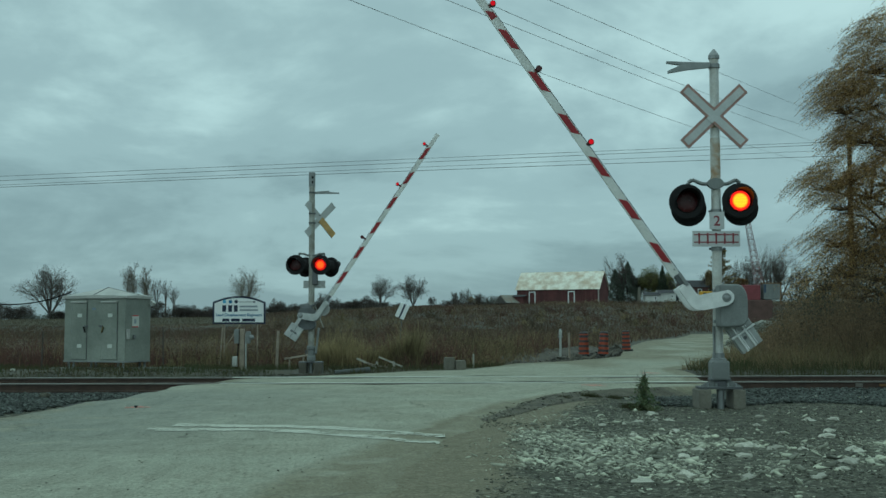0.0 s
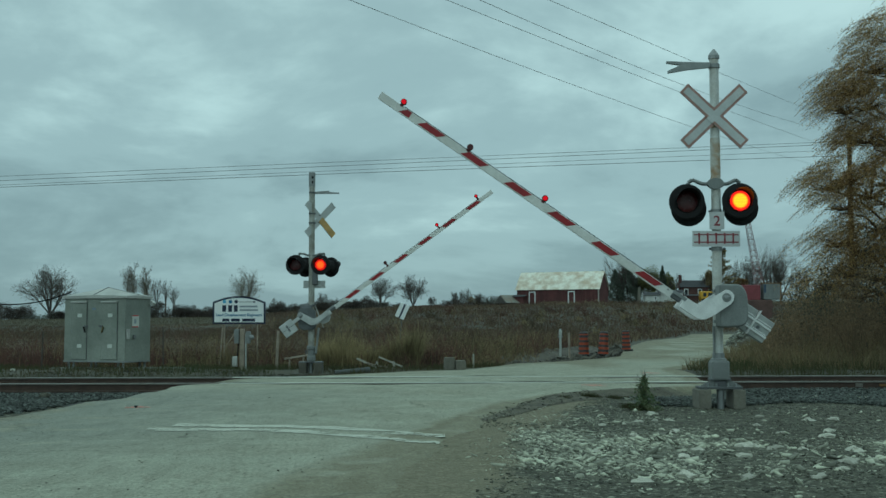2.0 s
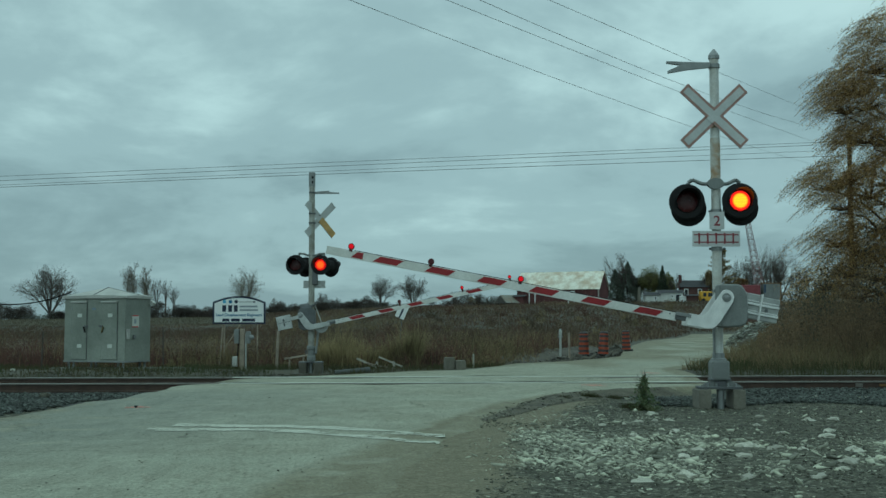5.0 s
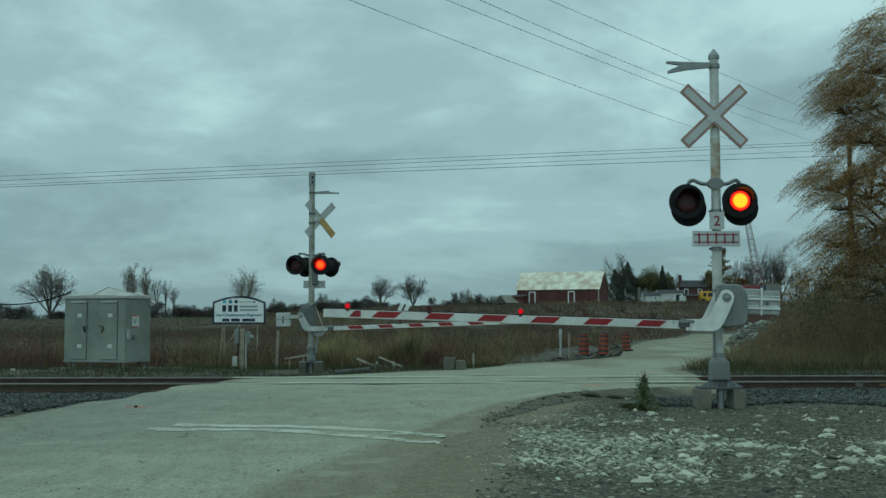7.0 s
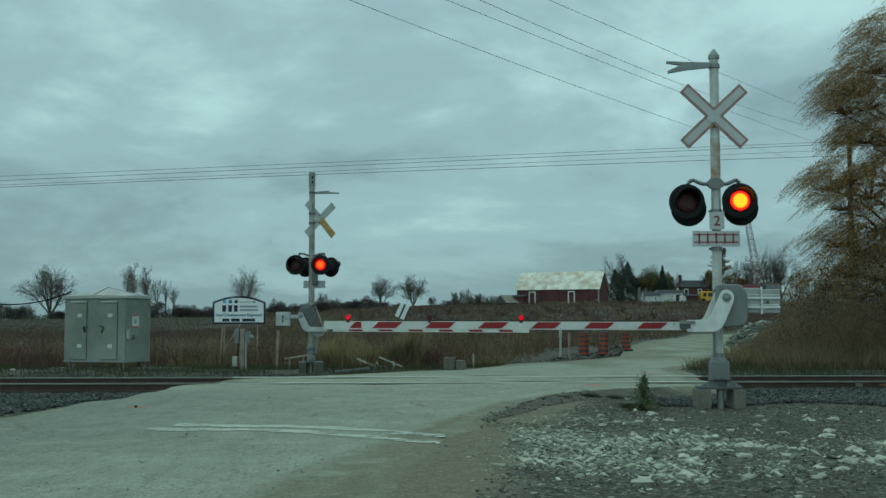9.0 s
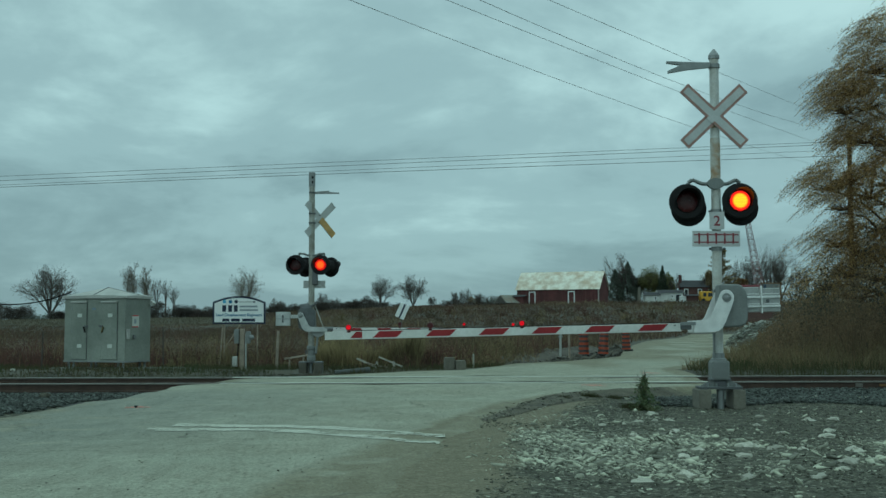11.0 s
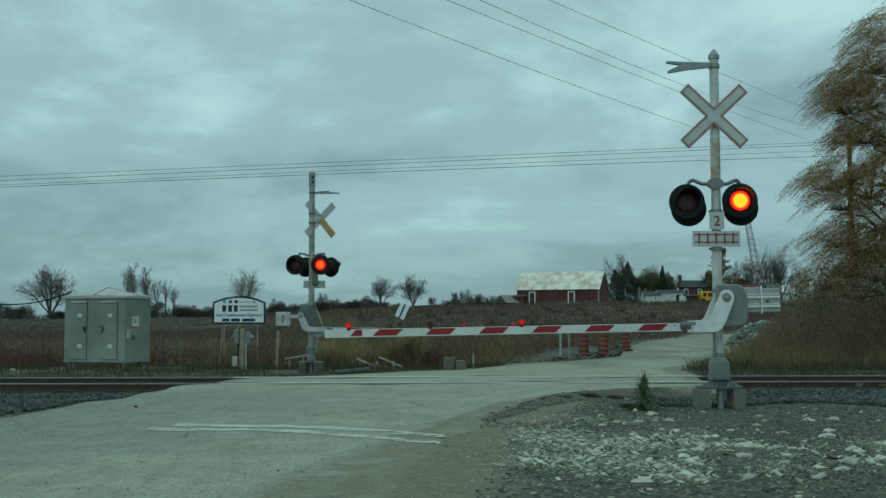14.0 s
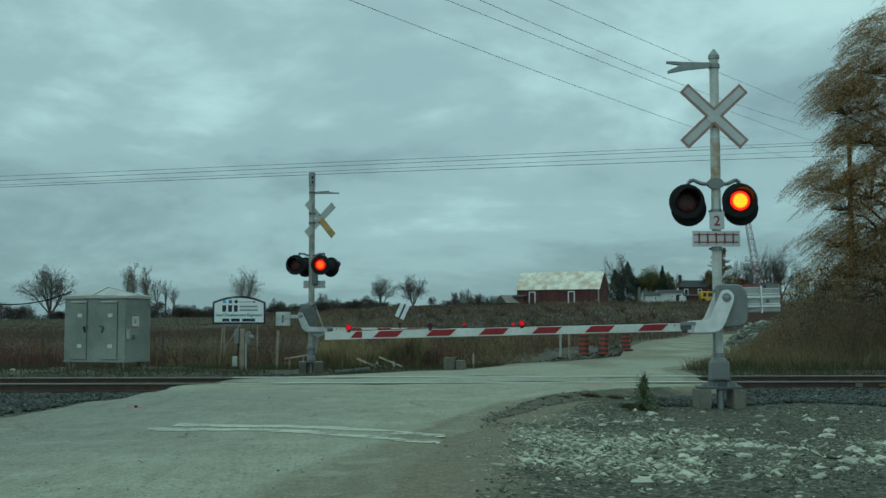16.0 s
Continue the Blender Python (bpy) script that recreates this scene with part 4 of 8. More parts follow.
    x, y = rng.uniform(-7, 4, n), 8 + 16 * rng.uniform(0, 1, n) ** 1.3
    keep = on_road(x, y, -0.15)
    x, y = x[keep], y[keep]
    v, f = stones(rng, np.stack([x, y], 1), np.clip(rng.lognormal(-5.85, 0.5, len(x)), 0.002, 0.010), sink=0.2)
    v[:, 2] += np.interp(v[:, 1], (18, 23), (0.018, 0.25))
    tagged(array_mesh("road_grit", v, f, M_GRIT), "scattered dark grit on the road", "gravel", kind="stuff")
    # broken soil and stones round the drums
    n = 9000
    x, y = rng.uniform(2.0, 11, n), rng.uniform(36, 60, n)
    keep = ~on_road(x, y - SKEW * x, 0.1) & (y < np.interp(x, (2, 3.1, 5.3, 7.5, 15), (38.5, 41.2, 50.5, 62, 100))) & (clump_noise(x, y, 0.5, 70.0) > -0.15)
    x, y = x[keep], y[keep]
    v, f = stones(rng, np.stack([x, y], 1), np.clip(rng.lognormal(-3.0, 0.6, len(x)), 0.02, 0.22), sink=0.45)
    tagged(array_mesh("spoil", v, f, M_SPOIL), "dark broken soil and stones around the drums", "soil", kind="stuff")
    # boulders one can pick out
    kinds = [part("rock", lump(s, 1.0, 0.6), M_ROCKBIG) for s in range(5)]
    spots = ((2.83, 15.75, .12), (2.62, 13.1, .135), (3.05, 11.6, .15), (3.25, 11.35, .13), (3.5, 11.3, .10), (2.45, 14.6, .09), (2.7, 14.8, .085), (2.9, 14.9, .09), (4.1, 12.4, .13),
             (4.6, 14.6, .15), (4.95, 14.75, .11), (4.35, 13.1, .13), (3.95, 11.2, .15), (4.45, 10.9, .14), (4.25, 10.25, .17), (3.55, 10.2, .14), (4.85, 11.7, .12), (5.1, 12.6, .15),
             (1.95, 9.3, .16), (1.55, 9.1, .11), (2.4, 9.2, .11), (2.1, 12.8, .08), (1.9, 13.9, .08), (2.2, 14.1, .075), (1.45, 11.1, .07), (2.95, 9.15, .12), (3.3, 9.6, .1),
             (2.75, 10.7, .11), (2.2, 10.6, .12), (2.5, 11.4, .09), (1.8, 11.6, .08), (3.8, 14.1, .09), (4.15, 15.3, .08), (5.6, 13.6, .14), (5.4, 11.0, .13), (3.75, 12.9, .08))
    for i, (x, y, r) in enumerate(spots):
        base = kinds[i % 5]
        ob = base if i < 5 else base.copy()
        if i >= 5:
            scene.collection.objects.link(ob)
        ob.matrix_basis = pose(x, y, float(hz(x, y)) + r * 0.04, 0, 0, i * 67) @ Matrix.Diagonal((r * 0.95, r * 0.62, r * 0.62, 1))
        tagged(ob, "pale limestone rock lying in the rubble", "rock", "rocks on the shoulder")
    o = kinds[2].copy()
    scene.collection.objects.link(o)
    o.matrix_basis = pose(-11.4, 30.7, float(hz(-11.4, 30.7)) + 0.05, 0, 0, 50) @ Matrix.Diagonal((0.085, 0.07, 0.07, 1))
    tagged(o, "white stone lying in the far verge", "rock", "stones by the track")
    for (x, y, r) in ((-7.75, 22.6, .17), (-8.6, 21.9, .09)):
        o = kinds[1].copy()
        o.data = o.data.copy()
        o.data.materials[0] = M_ROCKDULL
        scene.collection.objects.link(o)
        o.matrix_basis = pose(x, y, float(hz(x, y)) + r * 0.4, 0, 0, 30) @ Matrix.Diagonal((r, r, r, 1))
        tagged(o, "grey stone beside the track ballast", "rock", "stones by the track")


make_stones()


def make_stop_line():
    """Two thin, broken lines of worn white paint across the lane."""
    rng = np.random.default_rng(8)
    v, f = [], []

    def strip(pts, width, wear):
        xs = np.arange(pts[0][0], pts[-1][0], 0.035)
        for x in xs:
            y = np.interp(x, [p[0] for p in pts], [p[1] for p in pts])
            for j in range(12):
                yy = y + (j - 6) * width / 12
                nn = 1.3 * noise.noise((x * 2.2, yy * 5.0, 4.0)) + 0.95 * noise.noise((x * 13, yy * 22, 1.0)) + 0.3 * (abs(j - 5.5) > 4)
                if nn > wear + (0.28 if x < -1.0 else 0.0):
                    continue
                k = len(v)
                w = width / 12
                zz = road_top(x, yy) + 0.005
                jit = rng.uniform(-0.008, 0.008, 4)
                v.extend([(x + jit[0], yy, zz), (x + 0.037, yy + jit[1], zz), (x + 0.037 + jit[2], yy + w, zz), (x, yy + w + jit[3], zz)])
                f.append((k, k + 1, k + 2, k + 3))

    strip([(-3.2, 13.92), (-1.9, 13.72), (-1.2, 13.42), (-0.53, 13.0), (0.0, 12.63)], 0.44, 0.26)
    strip([(-3.4, 13.3), (-2.3, 13.24), (-1.4, 12.78), (-0.81, 12.4), (-0.06, 11.8)], 0.36, 0.15)
    tagged(array_mesh("stop_line", np.array(v), np.array(f), M_PAINT), "broken worn white stop line painted on the road", "road marking", kind="structure")
    for name, x, y, r, lab in (("survey_mark", -4.48, 16.95, 0.21, "orange survey paint spot around a nail"), ("survey_mark", 3.0, 23.2, 0.28, "faint orange survey paint on the road"), ("survey_mark", 4.9, 27.6, 0.3, "faint orange survey paint by the rails")):
        vv, ff = [], []
        for a in np.arange(x - r, x + r, 0.03):
            for b in np.arange(y - r, y + r, 0.06):
                if ((a - x) / r) ** 2 + ((b - y) / r) ** 2 < rng.uniform(0.1, 1) and rng.uniform() < 0.7:
                    k = len(vv)
                    zz = road_top(a, b) + 0.005 if y < 24 else 0.085
                    vv.extend([(a, b, zz), (a + 0.03, b, zz), (a + 0.03, b + 0.06, zz), (a, b + 0.06, zz)])
                    ff.append((k, k + 1, k + 2, k + 3))
        tagged(array_mesh(name, np.array(vv), np.array(ff), M_ORANGEPAINT), lab, "paint mark", "survey marks", "structure")
    nail = part("survey_nail", lathe([(0.015, 0), (0.015, 0.02), (0.028, 0.024), (0.024, 0.04)], 10, "Z"), M_RUBBER)
    nail.matrix_basis = pose(-4.48, 16.95, 0.0)
    tagged(nail, "small dark survey nail standing in the road", "survey nail")


make_stop_line()


def soil_berm():
    """A low windrow of dark soil pushed up along the road's edge."""
    ys = np.linspace(14.6, 22.3, 90)
    us = np.linspace(-0.12, 1.0, 16)
    v = []
    for yp in ys:
        xe = edge(RIGHT, yp)
        wid = np.interp(yp, (14.6, 17, 20, 22.3), (0.10, 0.40, 0.75, 0.9))
        tall = np.interp(yp, (14.6, 17, 20, 22.3), (0.0, 0.022, 0.050, 0.04))
        for u in us:
            x, y = xe + u * wid, yp + SKEW * xe - 0.35 * u * wid
            rough = noise.noise((x * 2.6, y * 2.6, 8.0)) + 0.5 * noise.noise((x * 9, y * 9, 2.0))
            lift = tall * math.sin(math.pi * min(1, max(0, (u + 0.12) / 1.12))) * (1.0 + 0.9 * rough)
            ground = float(hz(x, y)) * min(1, max(0, u * 1.6)) + 0.012 if u > 0 else 0.0
            v.append((x, y, ground + lift - (0.03 if u in (us[0], us[-1]) else 0.0)))
    k = len(us)
    i = (np.arange(len(ys) - 1)[:, None] * k + np.arange(k - 1)[None, :]).ravel()[:, None]
    o = array_mesh("soil_berm", np.array(v), i + np.array([[0, 1, k + 1, k]]), M_BERM, True)
    tagged(o, "low dark windrow of soil along the road edge", "soil", kind="structure")
    rng = np.random.default_rng(19)
    pick = np.array(v)[rng.integers(0, len(v), 900)] + rng.normal(0, 0.05, (900, 3)) * np.array([1, 1, 0])
    cv, cf = stones(rng, pick[:, :2], 0.005 + 0.022 * rng.uniform(0, 1, 900) ** 3.5, chip=True)
    cv[:, 2] += np.repeat(pick[:, 2] - hz(pick[:, 0], pick[:, 1]), len(CHIP_V))
    tagged(array_mesh("soil_clods", cv, cf, M_GRIT), "crumbled dark clods on the windrow", "soil", kind="stuff")


M_BERM = mat("windrow_soil", (0.120, 0.110, 0.078), 0.95, 0.0, 0.5, 3.0, 34, 0.9, col2=(0.066, 0.060, 0.043), detail=9)
soil_berm()


# ---- the crossing signals ----
FLASH = []        # (lens, side, y when unlit, y when lit, x, z)
ARMS = []


def lamp_head(sig, x, y, z, yaw, side, lit_mat, scale=1.0):
    """A round signal head: backing disc and bowl, with hood, unlit lens and, on the face, the lit lens."""
    s = scale
    bm = lathe([(0.02, 0.20 * s), (0.10 * s, 0.185 * s), (0.165 * s, 0.12 * s), (0.18 * s, 0.03 * s), (0.262 * s, 0.022 * s), (0.265 * s, 0.0), (0.245 * s, -0.012), (0.175 * s, -0.014), (0.16 * s, 0.004), (0.03, 0.006)], 36)
    head = part("lamp_head", bm, M_BLACK, sig, "black round signal head with backing disc", smooth=False)
    head.matrix_basis = pose(x, y, z, 0, 0, yaw)
    bm = bmesh.new()
    seg, rings = 26, []
    for yy, r in ((0.0, 0.172 * s), (-0.30 * s, 0.180 * s), (-0.30 * s, 0.174 * s), (0.0, 0.166 * s)):
        ring = []
        for i in range(seg + 1):
            a = radians(-28 + 236 * i / seg)
            cut = 0.28 + 0.72 * max(0.0, math.sin(a)) ** 0.6 if yy else 1.0
            ring.append(bm.verts.new((r * math.cos(a), yy * cut, r * math.sin(a))))
        rings.append(ring)
    for a, b in zip(rings, rings[1:] + rings[:1]):
        for i in range(seg):
            bm.faces.new((a[i], a[i + 1], b[i + 1], b[i]))
    part("visor", bm, M_BLACK, head, "black sheet-metal hood")
    part("lens", lathe([(0.152 * s, 0.0), (0.150 * s, -0.016), (0.11 * s, -0.028), (0.05 * s, -0.034), (0.004, -0.036)], 32), M_LENS, head, "dark red unlit lens")
    if lit_mat:
        lit = part("lit_lens", lathe([(0.150 * s, -0.002), (0.148 * s, -0.010), (0.11 * s, -0.022), (0.05 * s, -0.028), (0.004, -0.030)], 32), lit_mat, head, "glowing orange-red lens")
        FLASH.append((lit, side, 0.028, -0.012, 0.0, 0.0))
    return head


def crossbuck(sig, x, y, z, yaw, half, wid, front, border, back, odd=None):
    for i, a in enumerate((43.5, -43.5)):
        bm = box((0, 0.004 if i else -0.004, 0), (half * 2, 0.006, wid), 0.0)
        blade = part("crossbuck_blade", bm, back, sig, "weathered crossbuck blade")
        blade.matrix_basis = pose(x, y, z, 0, 0, yaw) @ pose(0, 0, 0, 0, a, 0)
        yy = -0.009 if i else -0.017
        if front:
            part("border", box((0, yy, 0), (half * 2 - 0.004, 0.002, wid - 0.004)), border, blade, "faded red border")
            part("face", box((0, yy - 0.003, 0), (half * 2 - 0.075, 0.003, wid - 0.078)), front, blade, "grey-white reflective face")
            if i == 0:
                part("face_joint", box((0, yy - 0.0048, 0), (wid - 0.074, 0.0006, wid + 0.03), 0.0, pose(0, 0, 0, 0, 3, 0)), front, blade)
        elif odd and i == 0:
            part("face", box((half * 0.5, yy, 0), (half - 0.01, 0.003, wid - 0.01)), odd, blade, "yellowed face")


def gate_arm(sig, px, py, pz, sgn, root, tip, zc, thick, stripes, lamps, cw, silver, stand=0.055):
    """The moving arm about its pivot: beam, stripes, lamps, side plates and counterweights."""
    arm = part("gate_arm", box((sgn * (root + tip) / 2, 0, zc), (tip - root, 0.035, thick), 0.004), M_WHITE, sig, "white gate arm with slanting red stripes")
    arm.matrix_basis = pose(px, py, pz)
    h = thick / 2 - 0.002
    for a, b, lean in stripes:
        for y0, y1 in ((-0.0215, -0.0178), (0.0178, 0.0215)):
            lo, hi = zc - h * 0.72, zc + h * 0.88
            poly = [(sgn * a, lo), (sgn * b, lo), (sgn * (b - lean[1]), hi), (sgn * (a - lean[0]), hi)]
            part("red_stripe", prism(poly, y0, y1), M_RED, arm, "red reflective stripe")
    for d, side in lamps:
        zl = zc + thick / 2 + stand
        bm = lathe([(0.026, 0.05), (0.044, 0.042), (0.048, -0.03), (0.044, -0.045), (0.034, -0.046)], 18, at=(sgn * d, 0, zl))
        box((sgn * d, 0, zl - stand / 2 - 0.02), (0.05, 0.05, stand), 0.005, bm=bm)
        part("arm_lamp", bm, M_DARKRED if side else M_SMALLLENS, arm, "small dark red arm lamp")
        lit = part("arm_lamp_lens", lathe([(0.035, 0.0), (0.035, -0.012), (0.026, -0.024), (0.003, -0.030)], 18), M_LITSMALL, arm, "glowing red lens")
        lit.matrix_basis = pose(sgn * d, -0.042, zl)
        if side:
            FLASH.append((lit, side, -0.004, -0.042, sgn * d, zl))
    # the clamp that holds the beam, and a wire along its top
    part("clamp", box((sgn * (root - 0.06), 0, zc + 0.01), (0.16, 0.07, thick * 0.8), 0.01), M_DKGREY, arm, "dark bolted clamp")
    part("clamp_plate", box((sgn * (root - 0.09), -0.045, zc + 0.05), (0.22, 0.012, 0.05), 0.003), M_GALV, arm)
    part("cable", rod((sgn * (root - 0.05), 0.0, zc + thick / 2 + 0.012), (sgn * (tip - 0.4), 0.0, zc + thick / 2 + 0.006), 0.005, seg=6), M_BLACK, arm, "thin black lamp cable")
    for dx in (0.1, 0.22):
        part("bolt", lathe([(0.012, -0.02), (0.012, -0.03)], 8, at=(sgn * (root + dx), 0, zc + 0.03)), M_DKGREY, arm)
    # cranked side plates from the pivot to the beam
    e = root - 0.17
    poly = [(-0.098, 0.035), (-0.075, 0.085), (-0.03, 0.112), (0.03, 0.112), (0.078, 0.083), (0.108, 0.03), (0.105, -0.045), (0.06, -0.15), (-0.03, -0.36), (-0.075, zc - 0.025), (-0.13, zc - 0.07), (-0.20, zc - 0.086),
            (-e, zc - 0.086), (-e, zc + 0.086), (-0.285, zc + 0.086), (-0.25, zc + 0.105), (-0.225, zc + 0.14)]
    if cw[4] == "square":
        poly = [(-0.072, 0.03), (-0.05, 0.07), (0.0, 0.085), (0.05, 0.07), (0.075, 0.03), (0.075, -0.03), (0.04, -0.12), (-0.03, -0.30), (-0.08, zc - 0.02), (-0.13, zc - 0.05), (-0.20, zc - 0.062),
                (-e, zc - 0.062), (-e, zc + 0.062), (-0.28, zc + 0.062), (-0.24, zc + 0.08), (-0.20, zc + 0.12)]
        sector = [(sgn * (0.46 + 0.18 * math.cos(a)), zc - 0.02 - 0.18 * math.sin(a)) for a in np.linspace(0, math.pi, 14)]
        part("quadrant", prism(sector, 0.05, 0.09, 0.004), M_WEIGHT, arm, "grey half-round quadrant plate")
    for y0, y1 in ((-0.035, -0.005), (0.36, 0.39)):
        pl = part("side_plate", prism([(x if sgn < 0 else -x, z) for x, z in poly], y0, y1, 0.008), silver, arm, "cast silver cranked arm bracket")
        if y0 < 0:
            part("pivot_bolt", lathe([(0.066, -0.036), (0.066, -0.044), (0.050, -0.046), (0.044, -0.040), (0.040, -0.050), (0.012, -0.056)], 20), M_GALV, pl, "round pivot bolt")
    part("pivot_shaft", rod((0, 0.0, 0), (0, 0.38, 0), 0.03, seg=14), M_DKGREY, arm)
    x0, x1, z0, z1, style = cw
    if style == "frame":
        for z in (0.0, -0.135):
            part("counterweight_arm", box(((x0 - 0.18 + x1) / 2, 0.30, z), (x1 - x0 + 0.18, 0.16, 0.032), 0.006), silver, arm, "silver counterweight bar")
        for k in range(2):
            xa = x0 + (x1 - x0) * (0.04, 0.52)[k]
            xb = x0 + (x1 - x0) * (0.47, 1.0)[k]
            part("counterweight", box(((xa + xb) / 2, 0.31, (z0 + z1) / 2 - 0.01 * k), (xb - xa, 0.13, z1 - z0 - 0.02 * k), 0.012), M_WEIGHT, arm, "ribbed grey counterweight")
            for z in (0.03, -0.06, 0.085):
                part("weight_rib", box(((xa + xb) / 2, 0.242, z - 0.04), (xb - xa - 0.03, 0.012, 0.014), 0.003), silver, arm)
        part("counterweight_plate", box((x0 + (x1 - x0) * 0.50, 0.24, (z0 + z1) / 2), (0.025, 0.05, z1 - z0 + 0.03), 0.005), silver, arm)
        part("counterweight_slot", lathe([(0.026, 0.222), (0.026, 0.236)], 12, at=(x0 + (x1 - x0) * 0.66, 0, -0.06)), M_DKGREY, arm, "dark bolt slot")
    else:
        sx = -sgn
        part("counterweight_arm", box((sx * 0.16, -0.02, -0.03), (0.36, 0.03, 0.09), 0.01, pose(0, 0, 0, 0, 0, 0)), silver, arm, "silver counterweight bar")
        part("counterweight", box((sx * (x0 + x1) / 2, 0.0, (z0 + z1) / 2), (x1 - x0, 0.14, z1 - z0), 0.012), silver, arm, "square silver counterweight")
        part("weight_seam", box((sx * (x0 + x1) / 2, -0.072, (z0 + z1) / 2), (x1 - x0 - 0.02, 0.006, 0.012)), M_DKGREY, arm, "dark seam between two weights")
        for z in (-0.055, 0.055):
            part("counterweight_slot", prism([(sx * (x0 + x1) / 2 + 0.026 * math.cos(a), (z0 + z1) / 2 + z + 0.045 * math.sin(a)) for a in np.linspace(0, 2 * math.pi, 12, endpoint=False)], -0.078, -0.07), M_DKGREY, arm, "dark bolt slot")
    ARMS.append((arm, px, py, pz, sgn))
    return arm


M_WEIGHT = mat("pale_grey_casting", (0.40, 0.41, 0.40), 0.6, 0.1, 0.2, 5, 60, 0.06)
M_DARKRED = mat("dark_lamp_plastic", (0.07, 0.006, 0.008), 0.4, 0.0, 0.2, 10, 60, 0.05)


def text_part(name, body, size, m, parent, x, y, z, label="", yaw=0.0, bold=0.0, sx=1.0):
    cu = bpy.data.curves.new(name, "FONT")
    cu.body, cu.size, cu.align_x, cu.align_y, cu.extrude, cu.offset = body, size, "CENTER", "CENTER", 0.0008, bold
    cu.materials.append(m)
    ob = new(name, cu)
    ob.parent = parent
    ob.matrix_basis = pose(x, y, z, 90, 0, yaw) @ Matrix.Diagonal((sx, 1, 1, 1))
    if label:
        ob["label"] = label
    return ob


def near_signal():
    sig = thing("crossing_signal", 4.07, 17.12, 0.0, 0, "silver level crossing mast with crossbuck, flashing lights and lowering gate", "crossing signal", "crossing signals")
    part("mast", rod((0, 0, 0.66), (0, 0, 5.24), 0.072, 0.068, 20), M_POST, sig, "silver painted steel mast")
    part("rust_band", rod((0, 0, 3.36), (0, 0, 4.0), 0.0735, 0.073, 20), M_RUST, sig, "rust-stained stretch of the mast")
    part("finial", lathe([(0.085, 5.20), (0.085, 5.25), (0.075, 5.27), (0.02, 5.345), (0.004, 5.355)], 8, "Z"), M_GALV, sig, "pointed cap")
    bm = prism([(-0.08, 5.05), (-0.08, 5.13), (-0.40, 5.135), (-0.73, 5.15), (-0.73, 5.115), (-0.50, 5.09), (-0.71, 5.005), (-0.71, 4.965), (-0.38, 5.02)], -0.10, -0.05, 0.006)
    part("forked_bracket", bm, M_GALV, sig, "forked grey sheet-metal bracket")
    part("bracket_clamp", lathe([(0.086, 5.06), (0.086, 5.12)], 16, "Z"), M_GALV, sig)
    crossbuck(sig, -0.035, -0.105, 4.315, 0, 0.615, 0.185, M_BUCK, M_BUCKRED, M_ALUM)
    for z in (4.44, 4.17):
        part("band_clamp", lathe([(0.082, z - 0.02), (0.082, z + 0.02)], 16, "Z"), M_RUST, sig, "rusty mounting band")
    # cross arm with the lamp heads
    bm = lathe([(0.12, -0.10), (0.125, -0.085), (0.125, -0.03), (0.12, -0.02)], 26)
    for v in bm.verts:
        v.co.z *= 0.68
    hub = part("lamp_bracket", bm, M_GREYBOX, sig, "grey oval cast lamp bracket")
    hub.matrix_basis = pose(-0.02, 0.0, 3.31)
    for s, xe in ((-1, -0.41), (1, 0.36)):
        pts = [(-0.02 + s * 0.09, -0.03, 3.305), (-0.02 + s * 0.20, -0.02, 3.315), (-0.02 + s * 0.27, 0.0, 3.35), (xe - s * 0.06, 0.0, 3.375), (xe, 0.02, 3.33), (xe, 0.03, 3.22)]
        bm = bmesh.new()
        for a, b in zip(pts, pts[1:]):
            rod(a, b, 0.028, seg=12, bm=bm)
        part("lamp_arm", bm, M_GREYBOX, sig, "bent grey conduit arm")
    lamp_head(sig, -0.455, -0.10, 3.035, -2, "L", M_LIT)
    lamp_head(sig, 0.33, -0.10, 3.05, -2, "R", M_LIT)
    lamp_head(sig, -0.375, 0.16, 2.955, 176, "", None)
    lamp_head(sig, 0.405, 0.16, 2.965, 176, "", None)
    # number plate of tracks and the track symbol
    pl = part("track_count_plate", box((-0.015, -0.10, 2.755), (0.222, 0.006, 0.262), 0.0), M_BUCK, sig, "white plate with the figure 2")
    text_part("figure", "2", 0.21, M_BUCKREDINK, pl, -0.015, -0.1045, 2.745, "dark red figure 2", bold=0.003)
    pl = part("track_symbol_plate", box((-0.03, -0.10, 2.485), (0.705, 0.006, 0.232), 0.0), M_BUCK, sig, "white plate with a red track symbol")
    for z in (2.435, 2.545):
        part("symbol_rail", box((-0.03, -0.1045, z), (0.66, 0.002, 0.018)), M_BUCKREDINK, pl, "red line")
    for i in range(5):
        part("symbol_tie", box((-0.03 + (i - 2) * 0.126, -0.106, 2.49), (0.026, 0.002, 0.165)), M_BUCKREDINK, pl, "red cross line")
    for z in (2.90, 2.34):
        part("band_clamp", lathe([(0.084, z - 0.03), (0.084, z + 0.03)], 16, "Z"), M_GALV, sig)
        for s in (-1, 1):
            part("bolt", rod((s * 0.09, -0.03, z), (s * 0.12, -0.03, z), 0.016, seg=8), M_DKGREY, sig)
    # gate mechanism case
    poly = [(-0.06, 1.80), (0.20, 1.805), (0.255, 1.79), (0.31, 1.73), (0.345, 1.64), (0.35, 1.30), (0.31, 1.22), (0.23, 1.185), (-0.03, 1.175), (-0.06, 1.20)]
    case = part("gate_mechanism", prism(poly, -0.40, -0.09, 0.025), M_GREYBOX, sig, "grey gate motor case")
